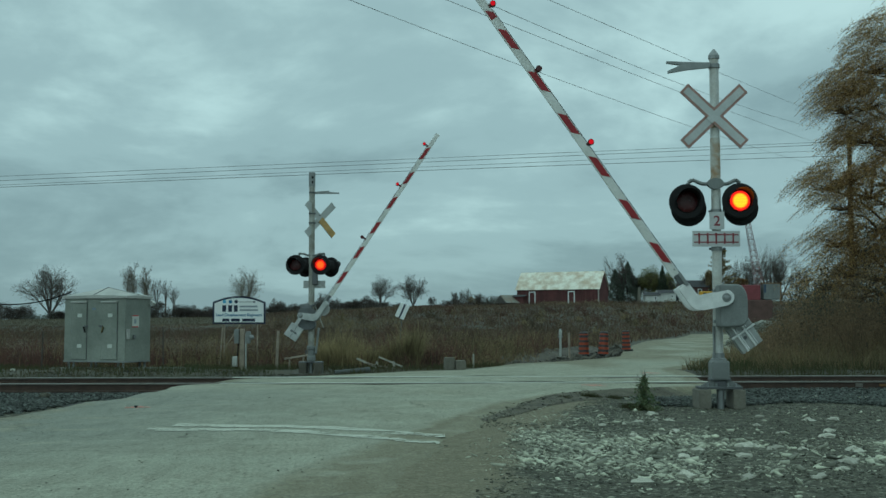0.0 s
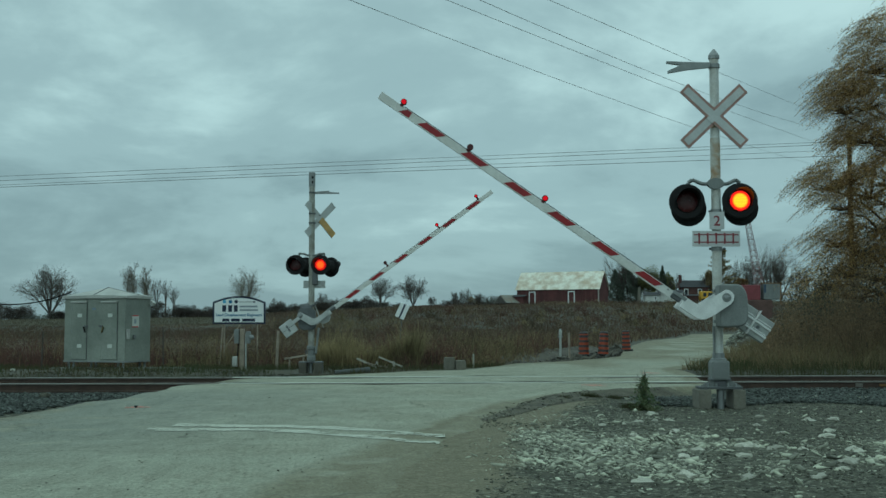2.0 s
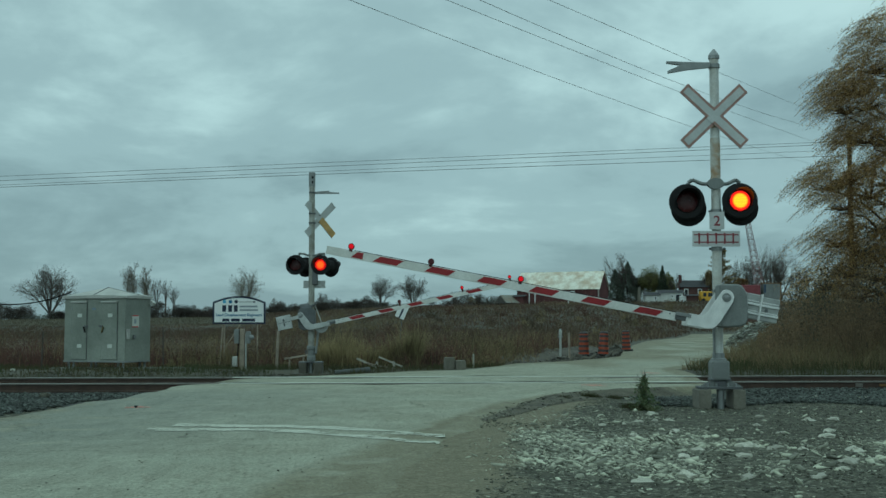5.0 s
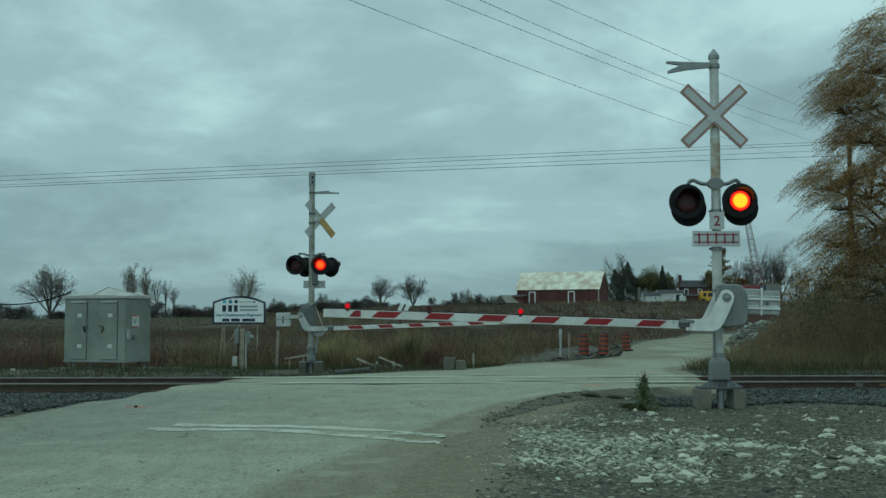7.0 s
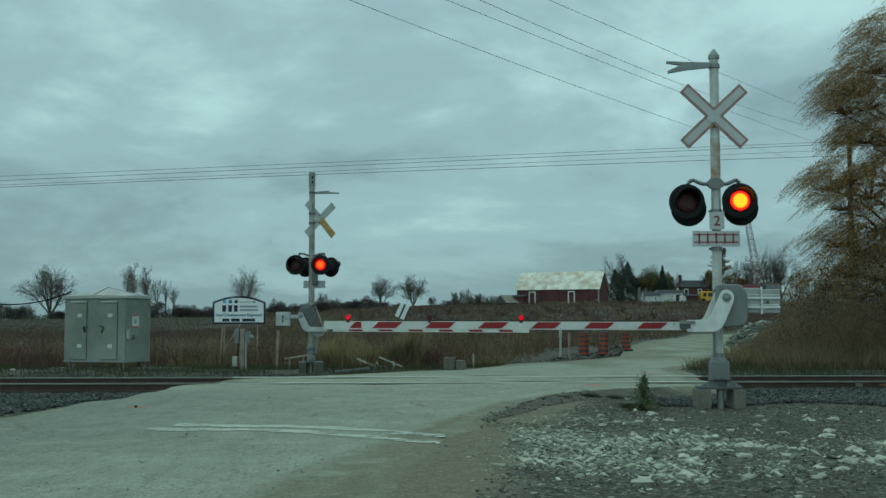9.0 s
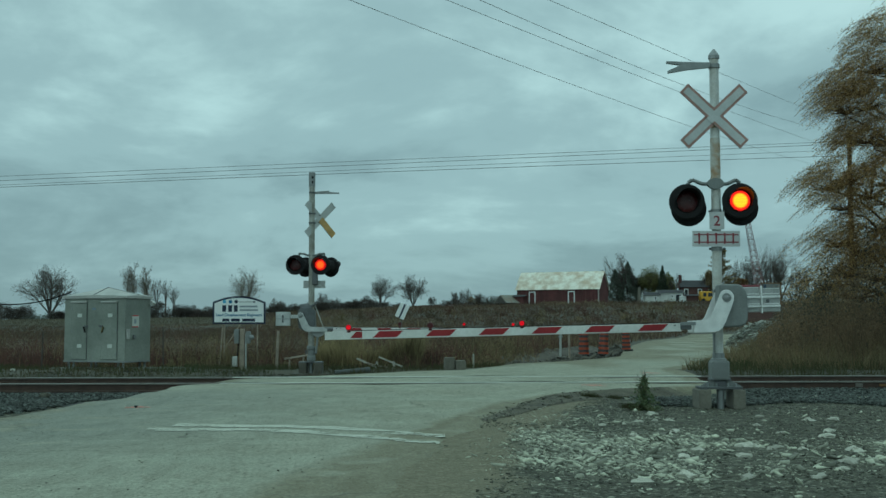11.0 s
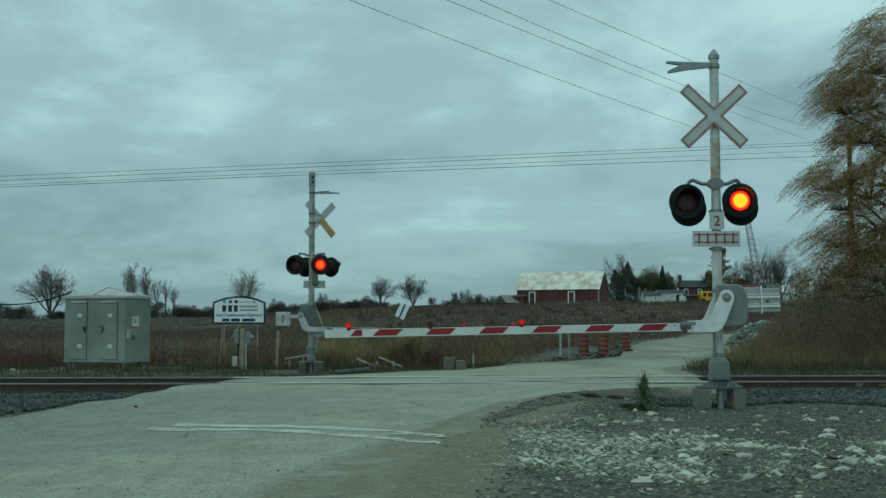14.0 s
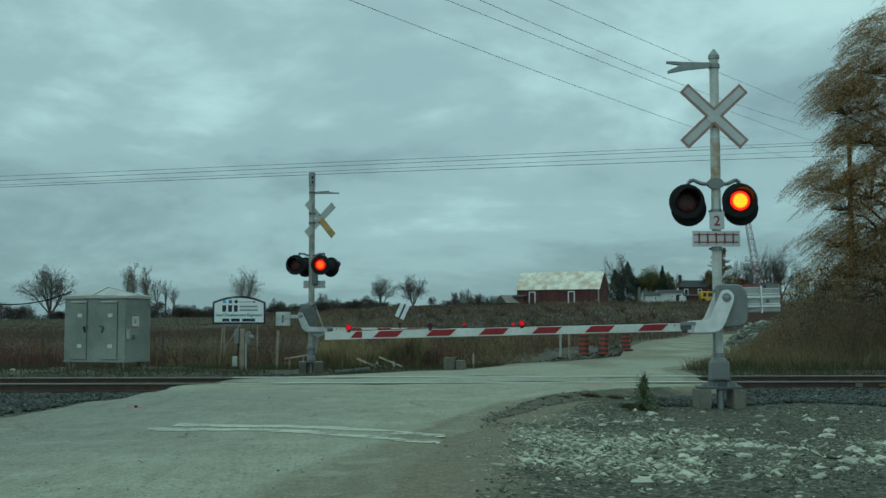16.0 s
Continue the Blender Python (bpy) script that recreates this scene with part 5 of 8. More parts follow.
    part("case_lid", prism([(x * 0.92 + 0.01, 1.49 + (z - 1.49) * 0.93) for x, z in poly], -0.408, -0.40, 0.003), M_GREYBOX, case)
    part("case_bracket", box((0.02, -0.06, 1.72), (0.2, 0.1, 0.05), 0.01), M_GALV, sig)
    part("case_bracket", box((0.02, -0.06, 1.27), (0.2, 0.1, 0.05), 0.01), M_GALV, sig)
    part("conduit", rod((-0.075, -0.06, 0.70), (-0.08, -0.06, 1.20), 0.018, seg=10), M_GALV, sig, "thin side conduit")
    # cast base and footing
    part("junction_box", box((0.0, -0.02, 0.545), (0.265, 0.26, 0.29), 0.03), M_GREYBOX, sig, "grey cast base box")
    part("base_collar", lathe([(0.12, 0.68), (0.12, 0.71), (0.09, 0.73), (0.09, 0.80)], 16, "Z"), M_GALV, sig)
    part("base_neck", box((0.0, 0.0, 0.36), (0.2, 0.2, 0.12), 0.02), M_DKGREY, sig)
    part("base_plate", box((0.0, 0.0, 0.295), (0.62, 0.36, 0.035), 0.006), M_DKGREY, sig, "dark steel base plate")
    for sx in (-1, 1):
        part("gusset", prism([(sx * 0.09, 0.31), (sx * 0.30, 0.31), (sx * 0.30, 0.325), (sx * 0.12, 0.42), (sx * 0.09, 0.42)], -0.11, -0.09), M_GREYBOX, sig, "sloping steel gusset")
        part("flange", box((sx * 0.125, -0.04, 0.415), (0.05, 0.22, 0.03), 0.006), M_DKGREY, sig)
    for x in (-0.20, -0.07, 0.1, 0.21):
        part("bolt", rod((x, -0.13, 0.28), (x, -0.13, 0.36), 0.018, seg=8), M_GALV, sig)
    for x in (-0.255, 0.245):
        part("concrete_block", box((x, 0.0, 0.13), (0.175, 0.5, 0.285), 0.015), M_CONC, sig, "weathered tan concrete footing block")
    part("base_pipe", rod((-0.0, -0.08, -0.05), (-0.0, -0.08, 0.29), 0.055, seg=14), M_GALV, sig, "grey cable pipe")
    first = 5.112
    stripes = [(first - 0.763 * i, first - 0.763 * i - 0.345, (0.10, 0.10)) for i in range(6)]
    stripes.append((5.435, 5.262, (0.085, 0.0)))
    gate_arm(sig, 0.018, -0.445, 1.607, -1, 0.66, 5.803, -0.411, 0.118, stripes, [(5.455, ""), (4.28, "L"), (2.962, "R")], (0.30, 0.85, -0.22, 0.15, "frame"), M_SILVER)


def far_signal():
    sig = thing("crossing_signal", -3.47, 30.5, 0.03, 0, "silver crossing mast seen from behind with twin lamps and gate", "crossing signal", "crossing signals")
    part("mast", rod((0, 0, 0.2), (-0.01, 0, 5.20), 0.082, 0.076, 18), M_POSTFAR, sig, "silver painted steel mast")
    part("mast_cap", lathe([(0.088, 4.86), (0.088, 5.235), (0.07, 5.245)], 16, "Z", at=(-0.01, 0, 0)), M_GALV, sig, "grey mast cap")
    for z, w in ((5.10, 0.05), (4.97, 0.045)):
        part("cap_mark", box((0.012, -0.088, z), (w, 0.01, 0.07), 0.01), M_BLACK, sig, "dark slot in the cap")
    bm = prism([(0.05, 4.66), (0.05, 4.72), (0.45, 4.75), (0.45, 4.71), (0.72, 4.70), (0.72, 4.665)], -0.06, -0.02, 0.005)
    part("forked_bracket", bm, M_GALV, sig, "grey sheet-metal bracket")
    crossbuck(sig, 0.2, 0.12, 4.0, 42, 0.61, 0.19, None, None, M_ALUM, M_ORANGEBUCK)
    for z in (4.70, 4.14, 3.89):
        part("band_clamp", lathe([(0.095, z - 0.02), (0.095, z + 0.02)], 16, "Z"), M_DKGREY, sig)
    part("crossbuck_arm", rod((0, 0.02, 4.14), (0.2, 0.12, 4.10), 0.02, seg=8), M_DKGREY, sig)
    part("crossbuck_arm", rod((0, 0.02, 3.89), (0.2, 0.12, 3.92), 0.02, seg=8), M_DKGREY, sig)
    for s, xe in ((-1, -0.34), (1, 0.33)):
        bm = bmesh.new()
        pts = [(0, -0.05, 3.03), (s * 0.12, -0.05, 3.03), (s * 0.2, -0.04, 3.07), (xe, 0.0, 3.08), (xe, 0.0, 2.98)]
        for a, b in zip(pts, pts[1:]):
            rod(a, b, 0.028, seg=10, bm=bm)
        part("lamp_arm", bm, M_GREYBOX, sig, "bent grey conduit arm")
    lamp_head(sig, -0.42, -0.12, 2.775, -8, "L", M_LITFAR)
    lamp_head(sig, 0.245, -0.12, 2.775, -8, "R", M_LITFAR)
    lamp_head(sig, -0.19, 0.2, 2.73, 150, "", None)
    lamp_head(sig, 0.49, 0.2, 2.73, 150, "", None)
    part("plate_back", box((0.06, 0.10, 2.265), (0.58, 0.006, 0.20), 0.0), M_ALUM, sig, "bare aluminium back of a plate")
    part("plate_back", box((0.045, 0.095, 2.45), (0.18, 0.006, 0.16), 0.0), M_ALUM, sig, "bare aluminium back of a plate")
    part("relay_box", box((0.09, -0.02, 2.50), (0.14, 0.16, 0.5), 0.02), M_DKGREY, sig, "dark box clamped on the mast")
    poly = [(-0.36, 1.40), (-0.33, 1.58), (-0.22, 1.66), (-0.02, 1.66), (0.10, 1.58), (0.12, 1.16), (0.06, 1.07), (-0.22, 1.05), (-0.32, 1.12)]
    case = part("gate_mechanism", prism(poly, -0.14, 0.16, 0.02), M_DKGREY, sig, "grey gate motor case")
    part("case_lid", prism([(x * 0.9 - 0.01, 1.37 + (z - 1.37) * 0.9) for x, z in poly], -0.148, -0.14, 0.003), M_DKGREY, case)
    part("conduit", rod((0.13, -0.06, 0.45), (0.20, -0.06, 1.12), 0.03, seg=10), M_GALV, sig, "thin side conduit")
    part("base_clamp", lathe([(0.10, 0.24), (0.115, 0.27), (0.115, 0.36), (0.095, 0.39), (0.095, 0.54), (0.115, 0.56), (0.115, 0.62), (0.09, 0.65)], 12, "Z"), M_GREYBOX, sig, "dull stepped clamp round the mast foot")
    for x in (-0.13, 0.13):
        part("bolt", rod((x, -0.04, 0.42), (x, -0.04, 0.54), 0.018, seg=8), M_DKGREY, sig)
    part("brace", rod((0.10, -0.12, 1.72), (0.34, -0.20, 1.12), 0.016, seg=6), M_POSTFAR, sig, "thin steel brace")
    part("brace", rod((0.02, -0.14, 1.70), (0.10, -0.14, 1.72), 0.03, seg=8), M_DKGREY, sig)
    part("motor_cover", rod((-0.30, -0.02, 1.66), (0.02, -0.02, 1.66), 0.085, seg=14), M_DKGREY, sig, "dark rounded motor cover")
    part("base_plate", box((0.0, 0.0, 0.22), (0.62, 0.4, 0.035), 0.008), M_DKGREY, sig, "dark steel base plate")
    for x in (-0.2, 0.2):
        part("concrete_block", box((x, 0.0, 0.04), (0.2, 0.5, 0.33), 0.015), M_CONCDARK, sig, "dark concrete footing block")
    part("footing_slab", box((0.0, 0.0, -0.12), (1.0, 0.9, 0.1), 0.02), M_CONCDARK, sig, "low concrete slab")
    part("base_pipe", rod((0.0, -0.05, -0.15), (0.0, -0.05, 0.22), 0.06, seg=12), M_GALV, sig)
    stripes = [(5.58 - 0.785 * i, 5.58 - 0.785 * i - 0.36, (0.09, 0.09)) for i in range(6)]
    gate_arm(sig, -0.257, -0.24, 1.44, 1, 0.84, 5.98, -0.362, 0.112, stripes, [(5.56, ""), (4.28, "R"), (2.60, "L")], (0.27, 0.64, -0.27, 0.09, "square"), M_SILVERFAR, 0.10)


M_BUCKREDINK = mat("dark_red_print", (0.20, 0.035, 0.045), 0.6, 0.0, 0.2, 8, 60, 0.0)
near_signal()
far_signal()


# ---- beside the far side of the track ----
def signal_cabinet():
    c = thing("signal_cabinet", -10.43, 35.97, -0.08, -22, "grey steel two-door railway signal cabinet on short legs", "signal cabinet")
    w, d, z0, z1 = 2.28, 1.25, 0.205, 2.17
    part("body", box((0, 0, (z0 + z1) / 2), (w, d, z1 - z0), 0.012), M_CAB, c, "grey painted steel body")
    bm = bmesh.new()
    o = 0.06
    b = [bm.verts.new((x, y, z1 + 0.02)) for x, y in ((-w / 2 - o, -d / 2 - o), (w / 2 + o, -d / 2 - o), (w / 2 + o, d / 2 + o), (-w / 2 - o, d / 2 + o))]
    u = [bm.verts.new((v.co.x, v.co.y, z1 - 0.05)) for v in b]
    t = bm.verts.new((0, 0, z1 + 0.30))
    e = [bm.verts.new((x, y, z1 + 0.055)) for x, y in ((0, -d / 2 - o), (w / 2 + o, 0), (0, d / 2 + o), (-w / 2 - o, 0))]
    for i in range(4):
        bm.faces.new((b[i], e[i], t))
        bm.faces.new((e[i], b[(i + 1) % 4], t))
        bm.faces.new((b[i], b[(i + 1) % 4], e[i]))
    for i in range(4):
        bm.faces.new((u[i], u[(i + 1) % 4], b[(i + 1) % 4], b[i]))
    bm.faces.new(u)
    part("roof", bm, M_CABROOF, c, "low pitched pale roof")
    part("roof_seam", rod((0, -d / 2 - o, z1 + 0.062), (0, 0, z1 + 0.306), 0.013, seg=6), M_DKGREY, c, "dark roof seam")
    part("roof_seam", rod((0, 0, z1 + 0.306), (w / 2 + o, 0, z1 + 0.062), 0.010, seg=6), M_GREYBOX, c, "dark roof seam")
    part("base_frame", box((0, 0, z0 - 0.015), (w + 0.03, d + 0.03, 0.045), 0.006), M_GALV, c)
    for i in (-1, 1):
        for j in (-1, 1):
            for k in (0, 0.18):
                part("leg", rod((i * (w / 2 - 0.12 - k), j * (d / 2 - 0.1), -0.05), (i * (w / 2 - 0.12 - k), j * (d / 2 - 0.1), z0), 0.035, seg=8), M_GALV, c, "short steel leg")
    y = -d / 2
    for s in (-1, 1):
        x = s * 0.57
        part("door_gap", box((x, y - 0.004, 1.12), (0.60, 0.012, 1.755)), M_DKGREY, c, "dark gap round the door")
        door = part("door", box((x, y - 0.012, 1.12), (0.57, 0.034, 1.72), 0.006), M_CAB, c, "grey steel door with a lock bar")
        part("drip_rail", box((x, y - 0.04, 2.01), (0.60, 0.06, 0.05), 0.008), M_CABROOF, door, "pale drip rail over the door")
        for z in (0.665, 1.60):
            part("sticker", box((x + 0.03, y - 0.030, z), (0.17, 0.004, 0.11)), M_PAPER, door, "pale rectangular sticker")
        for z in (0.42, 1.12, 1.82):
            part("hinge", rod((x + s * 0.27, y - 0.035, z - 0.05), (x + s * 0.27, y - 0.035, z + 0.05), 0.012, seg=8), M_GALV, door)
        hx = x - s * 0.23
        part("handle", box((hx, y - 0.055, 1.17), (0.04, 0.05, 0.19), 0.01, pose(0, 0, 0, 0, s * 18, 0)), M_BLACK if s < 0 else M_BRASS, door, "black door handle" if s < 0 else "dull brass door handle")
        part("lock_bar", box((hx - s * 0.06, y - 0.05, 1.27), (0.13, 0.04, 0.05), 0.01), M_DKGREY, door, "dark hasp and lock")
    part("name_plate", box((-0.03, y - 0.004, 1.80), (0.14, 0.008, 0.07)), M_BLUEGREY, c, "small faded plate")
    x = w / 2
    s = part("danger_sign", box((x + 0.006, -0.13, 1.42), (0.006, 0.33, 0.34)), M_PAPER, c, "white warning sign with red bands")
    part("band", box((x + 0.011, -0.15, 1.59), (0.004, 0.30, 0.03)), M_REDINK, s, "red band")
    part("band", box((x + 0.011, -0.15, 1.25), (0.004, 0.30, 0.03)), M_REDINK, s, "red band")
    part("print", box((x + 0.011, -0.15, 1.42), (0.004, 0.10, 0.14)), M_GREYINK, s, "grey print")
    part("outlet_box", box((x + 0.04, -0.52, 1.03), (0.06, 0.12, 0.30), 0.012), M_CABROOF, c, "pale outlet box")
    part("outlet_box", box((x + 0.03, -0.2, 0.95), (0.06, 0.12, 0.12), 0.01), M_GREYBOX, c)
    part("lamp", box((x + 0.08, 0.62, 1.98), (0.16, 0.12, 0.13), 0.02, pose(0, 0, 0, 0, 35, 0)), M_CABROOF, c, "pale outside lamp")


M_PAD = mat("pale_gravel_pad", (0.15, 0.148, 0.122), 0.95, 0.0, 0.3, 3, 30, 0.8)
M_PIPE = mat("dark_drain_plastic", (0.085, 0.09, 0.09), 0.7, 0.0, 0.2, 4, 40, 0.1)
M_BRASS = mat("dull_brass", (0.20, 0.17, 0.09), 0.5, 0.5, 0.2, 8, 60, 0.05)
M_BLUEGREY = mat("faded_blue_plate", (0.20, 0.25, 0.30), 0.6, 0.0, 0.2, 5, 40, 0.0)
signal_cabinet()
pad = part("gravel_pad", box((0, 0, 0), (4.6, 3.0, 0.12), 0.03), M_PAD)
pad.matrix_basis = pose(-9.9, 34.9, -0.15, 0, 0, 3)
tagged(pad, "pale gravel pad under the signal cabinet", "gravel pad", kind="structure")


def roadside_sign():
    s = thing("roadside_sign", -6.88, 39.0, -0.1, 0, "arched white company sign board with a navy border", "sign")

    def arch(w, h, rise, cz):
        pts = [(-w / 2, cz - h / 2), (w / 2, cz - h / 2)]
        for i in range(15):
            u = 1 - 2 * i / 14
            pts.append((u * w / 2, cz + h / 2 - rise * u * u))
        return pts

    panel = part("panel", prism(arch(1.78, 0.94, 0.20, 1.83), -0.02, 0.02), M_NAVY, s, "navy edged board")
    part("face", prism(arch(1.66, 0.82, 0.185, 1.83), -0.026, -0.021), M_SIGNW, panel, "white face")
    for i, (dx, m) in enumerate(((-0.49, M_LTBLUE), (-0.29, M_BLUE), (-0.10, M_NAVY))):
        part("logo_dot", lathe([(0.062, -0.029), (0.062, -0.0265)], 18, at=(dx, 0, 2.115)), m, panel, "blue dot")
        part("logo_block", box((dx - 0.01, -0.028, 1.885), (0.125, 0.003, 0.22), 0.0), M_NAVY, panel, "navy logo block")
    part("logo_line", box((0.24, -0.028, 2.105), (0.55, 0.003, 0.014)), M_NAVY, panel)
    part("logo_arrow", prism([(0.48, 2.14), (0.58, 2.105), (0.48, 2.07)], -0.03, -0.027), M_NAVY, panel)
    for z, w in ((1.95, 0.60), (1.83, 0.62)):
        part("print_bar", box((0.02 + w / 2, -0.028, z), (w, 0.003, 0.062)), M_GREYINK, panel, "grey bar of print")
    text_part("caption", "Land Development Engineers", 0.135, M_BLUE, panel, 0.0, -0.0285, 1.665, "blue line of words", bold=0.003, sx=0.97)
    for x0, x1 in ((-0.56, -0.32), (-0.26, 0.03), (0.11, 0.55)):
        part("number_bar", box(((x0 + x1) / 2, -0.028, 1.495), (x1 - x0, 0.003, 0.10)), M_NAVY, panel, "navy bar")
    for x in (-0.50, 0.62):
        part("post", box((x, 0.05, 0.95), (0.05, 0.05, 2.0), 0.004), M_WOOD, s, "timber post")
    part("brace", rod((-0.62, -0.05, 0.0), (-0.55, 0.05, 1.45), 0.025, seg=6), M_WOOD, s)
    part("brace", rod((-0.42, -0.25, 0.55), (0.1, 0.05, 1.45), 0.016, seg=6), M_WOOD, s)


roadside_sign()


def pedestal():
    p = thing("utility_pedestal", -5.6, 32.3, -0.02, 0, "grey electrical service post with meter boxes", "utility post")
    part("post", box((0.0, 0, 0.56), (0.13, 0.10, 1.16), 0.01), M_WOOD, p, "weathered post")
    part("conduit", rod((0.11, -0.04, 0), (0.11, -0.04, 1.0), 0.022, seg=8), M_PVC, p, "pale conduit")
    part("conduit", rod((-0.12, -0.04, 0.35), (-0.10, -0.04, 0.8), 0.018, seg=8), M_BLACK, p, "dark cable")
    part("panel_box", box((-0.15, -0.03, 0.93), (0.13, 0.16, 0.40), 0.015), M_GREYBOX, p, "grey service box")
    part("panel_box", box((0.17, -0.03, 0.90), (0.13, 0.15, 0.34), 0.015), M_GREYBOX, p, "grey service box")
    part("meter", lathe([(0.07, 0.0), (0.07, -0.06), (0.05, -0.09), (0.004, -0.10)], 16, at=(0.27, -0.06, 0.90)), M_GALV, p, "round meter")
    part("junction_box", box((-0.19, -0.05, 0.23), (0.13, 0.12, 0.28), 0.01), M_CABROOF, p, "small pale box")


pedestal()


def stick(name, x, y, z0, z1, r, m, label, category, lean=0.0, square=False, group=""):
    bm = box((0, 0, (z1 - z0) / 2 - 0.03), (r * 2, r * 2, z1 - z0 + 0.06), 0.004) if square else rod((0, 0, -0.06), (0, 0, z1 - z0), r, r * 0.9, 10)
    ob = part(name, bm, m)
    ob.matrix_basis = pose(x, y, z0, 0, lean, 0)
    return tagged(ob, label, category, group)


stick("marker_post", -4.85, 33.8, -0.02, 1.06, 0.045, M_WOOD, "weathered wooden marker post in dry grass", "post", 2)
stick("survey_stake", -3.2, 36.0, -0.05, 0.36, 0.02, M_PALEWOOD, "thin pale wooden survey stake", "stake", 1, True, "stakes")
stick("survey_stake", 0.92, 34.8, -0.02, 0.36, 0.025, M_PALEWOOD, "thin pale wooden survey stake", "stake", -1, True, "stakes")
stick("survey_stake", 4.65, 42.6, -0.02, 0.95, 0.035, M_WOOD, "brown wooden stake by the road", "stake", -1, True, "stakes")
stick("fence_post", -11.6, 33.5, -0.1, 1.05, 0.022, M_BARK, "dark wooden fence post in the weeds", "post", 1, False, "fence posts")
stick("fence_post", -8.3, 34.4, -0.1, 1.15, 0.022, M_BARK, "dark wooden fence post in the weeds", "post", -1, False, "fence posts")


plank = part("loose_plank", box((0, 0, 0), (0.72, 0.12, 0.05), 0.006), M_WOOD)
plank.matrix_basis = pose(-4.25, 33.6, 0.30, 0, -9, 6)
tagged(plank, "weathered plank leaning in the dry grass", "plank")
stick("post_stub", -4.05, 33.6, -0.02, 0.30, 0.03, M_WOOD, "short wooden stub under a plank", "post")
stick("post_stub", -4.45, 33.6, -0.02, 0.24, 0.03, M_WOOD, "short wooden stub under a plank", "post")


def standpipe():
    p = thing("standpipe", 4.31, 42.5, 0.0, 0, "white plastic pipe standing in broken concrete", "pipe")
    part("pipe", rod((0, 0, 0), (0, 0, 1.0), 0.042, seg=14), M_PVC, p)
    part("pipe_cap", lathe([(0.058, 0.86), (0.058, 0.98), (0.04, 1.06), (0.02, 1.10)], 14, "Z"), M_PVC, p)
    part("valve", rod((-0.09, 0, 0.80), (0.09, 0, 0.80), 0.025, seg=10), M_GALV, p, "small cross valve")
    part("footing", lump(31, 0.35, 0.35), M_CONC, p, "rough pale concrete lump")


standpipe()


def hazard_board():
    h = thing("hazard_board", -1.27, 36.0, -0.1, 0, "tilted white hazard board with a dark stripe on a post", "sign")
    t = pose(0, 0, 1.76, 0, 24, 0)
    part("post", rod((-0.14, 0.03, 0.0), (0.0, 0.03, 1.7), 0.014, seg=8), M_DKGREY, h)
    b = part("board", box((0, 0, 0), (0.30, 0.02, 0.46), 0.004), M_SIGNW, h, "white board")
    b.matrix_basis = t
    part("stripe", box((0, -0.013, 0), (0.055, 0.004, 0.455)), M_NAVY, b, "dark stripe")


hazard_board()


def sawhorse():
    s = thing("fallen_sawhorse", -1.9, 32.6, 0.0, 0, "broken pale timber sawhorse lying in weeds", "sawhorse")
    part("rail", box((-0.25, 0, 0.16), (0.62, 0.05, 0.06), 0.005, pose(0, 0, 0, 0, 24, 12)), M_PALEWOOD, s, "pale painted board")
    part("rail", box((0.42, 0.25, 0.18), (0.75, 0.05, 0.04), 0.005, pose(0, 0, 0, 0, 22, -8)), M_PALEWOOD, s, "pale painted board")
    for x, t in ((0.02, 10), (0.52, -8)):
        part("leg", box((x, 0.05, 0.08), (0.07, 0.05, 0.24), 0.005, pose(0, 0, 0, 0, t, 0)), M_PALEWOOD, s, "pale leg")
    part("rail", box((0.15, 0.1, 0.06), (0.9, 0.06, 0.05), 0.005, pose(0, 0, 0, 0, 12, 20)), M_WOOD, s, "grey board")


sawhorse()
for i, (x, y, w, h) in enumerate(((0.17, 31.6, 0.26, 0.29), (0.47, 31.5, 0.27, 0.21))):
    o = part("concrete_block", box((0, 0, h / 2 - 0.02), (w, 0.3, h + 0.04), 0.015, pose(0, 0, 0, 0, 2 - 4 * i, 8)), M_CONC)
    o.matrix_basis = pose(x, y, 0.05)
    tagged(o, "grey concrete block set by the road edge", "concrete block", "concrete blocks")
bm = bmesh.new()
for a, b in (((-2.85, 30.5), (-2.4, 30.62)), ((-2.4, 30.62), (-1.95, 30.8))):
    rod((a[0], a[1], float(hz(*a)) + 0.07), (b[0], b[1], float(hz(*b)) + 0.07), 0.075, seg=14, bm=bm)
tagged(part("drain_pipe", bm, M_PIPE), "dark grey plastic drain pipe lying by the mast", "pipe")


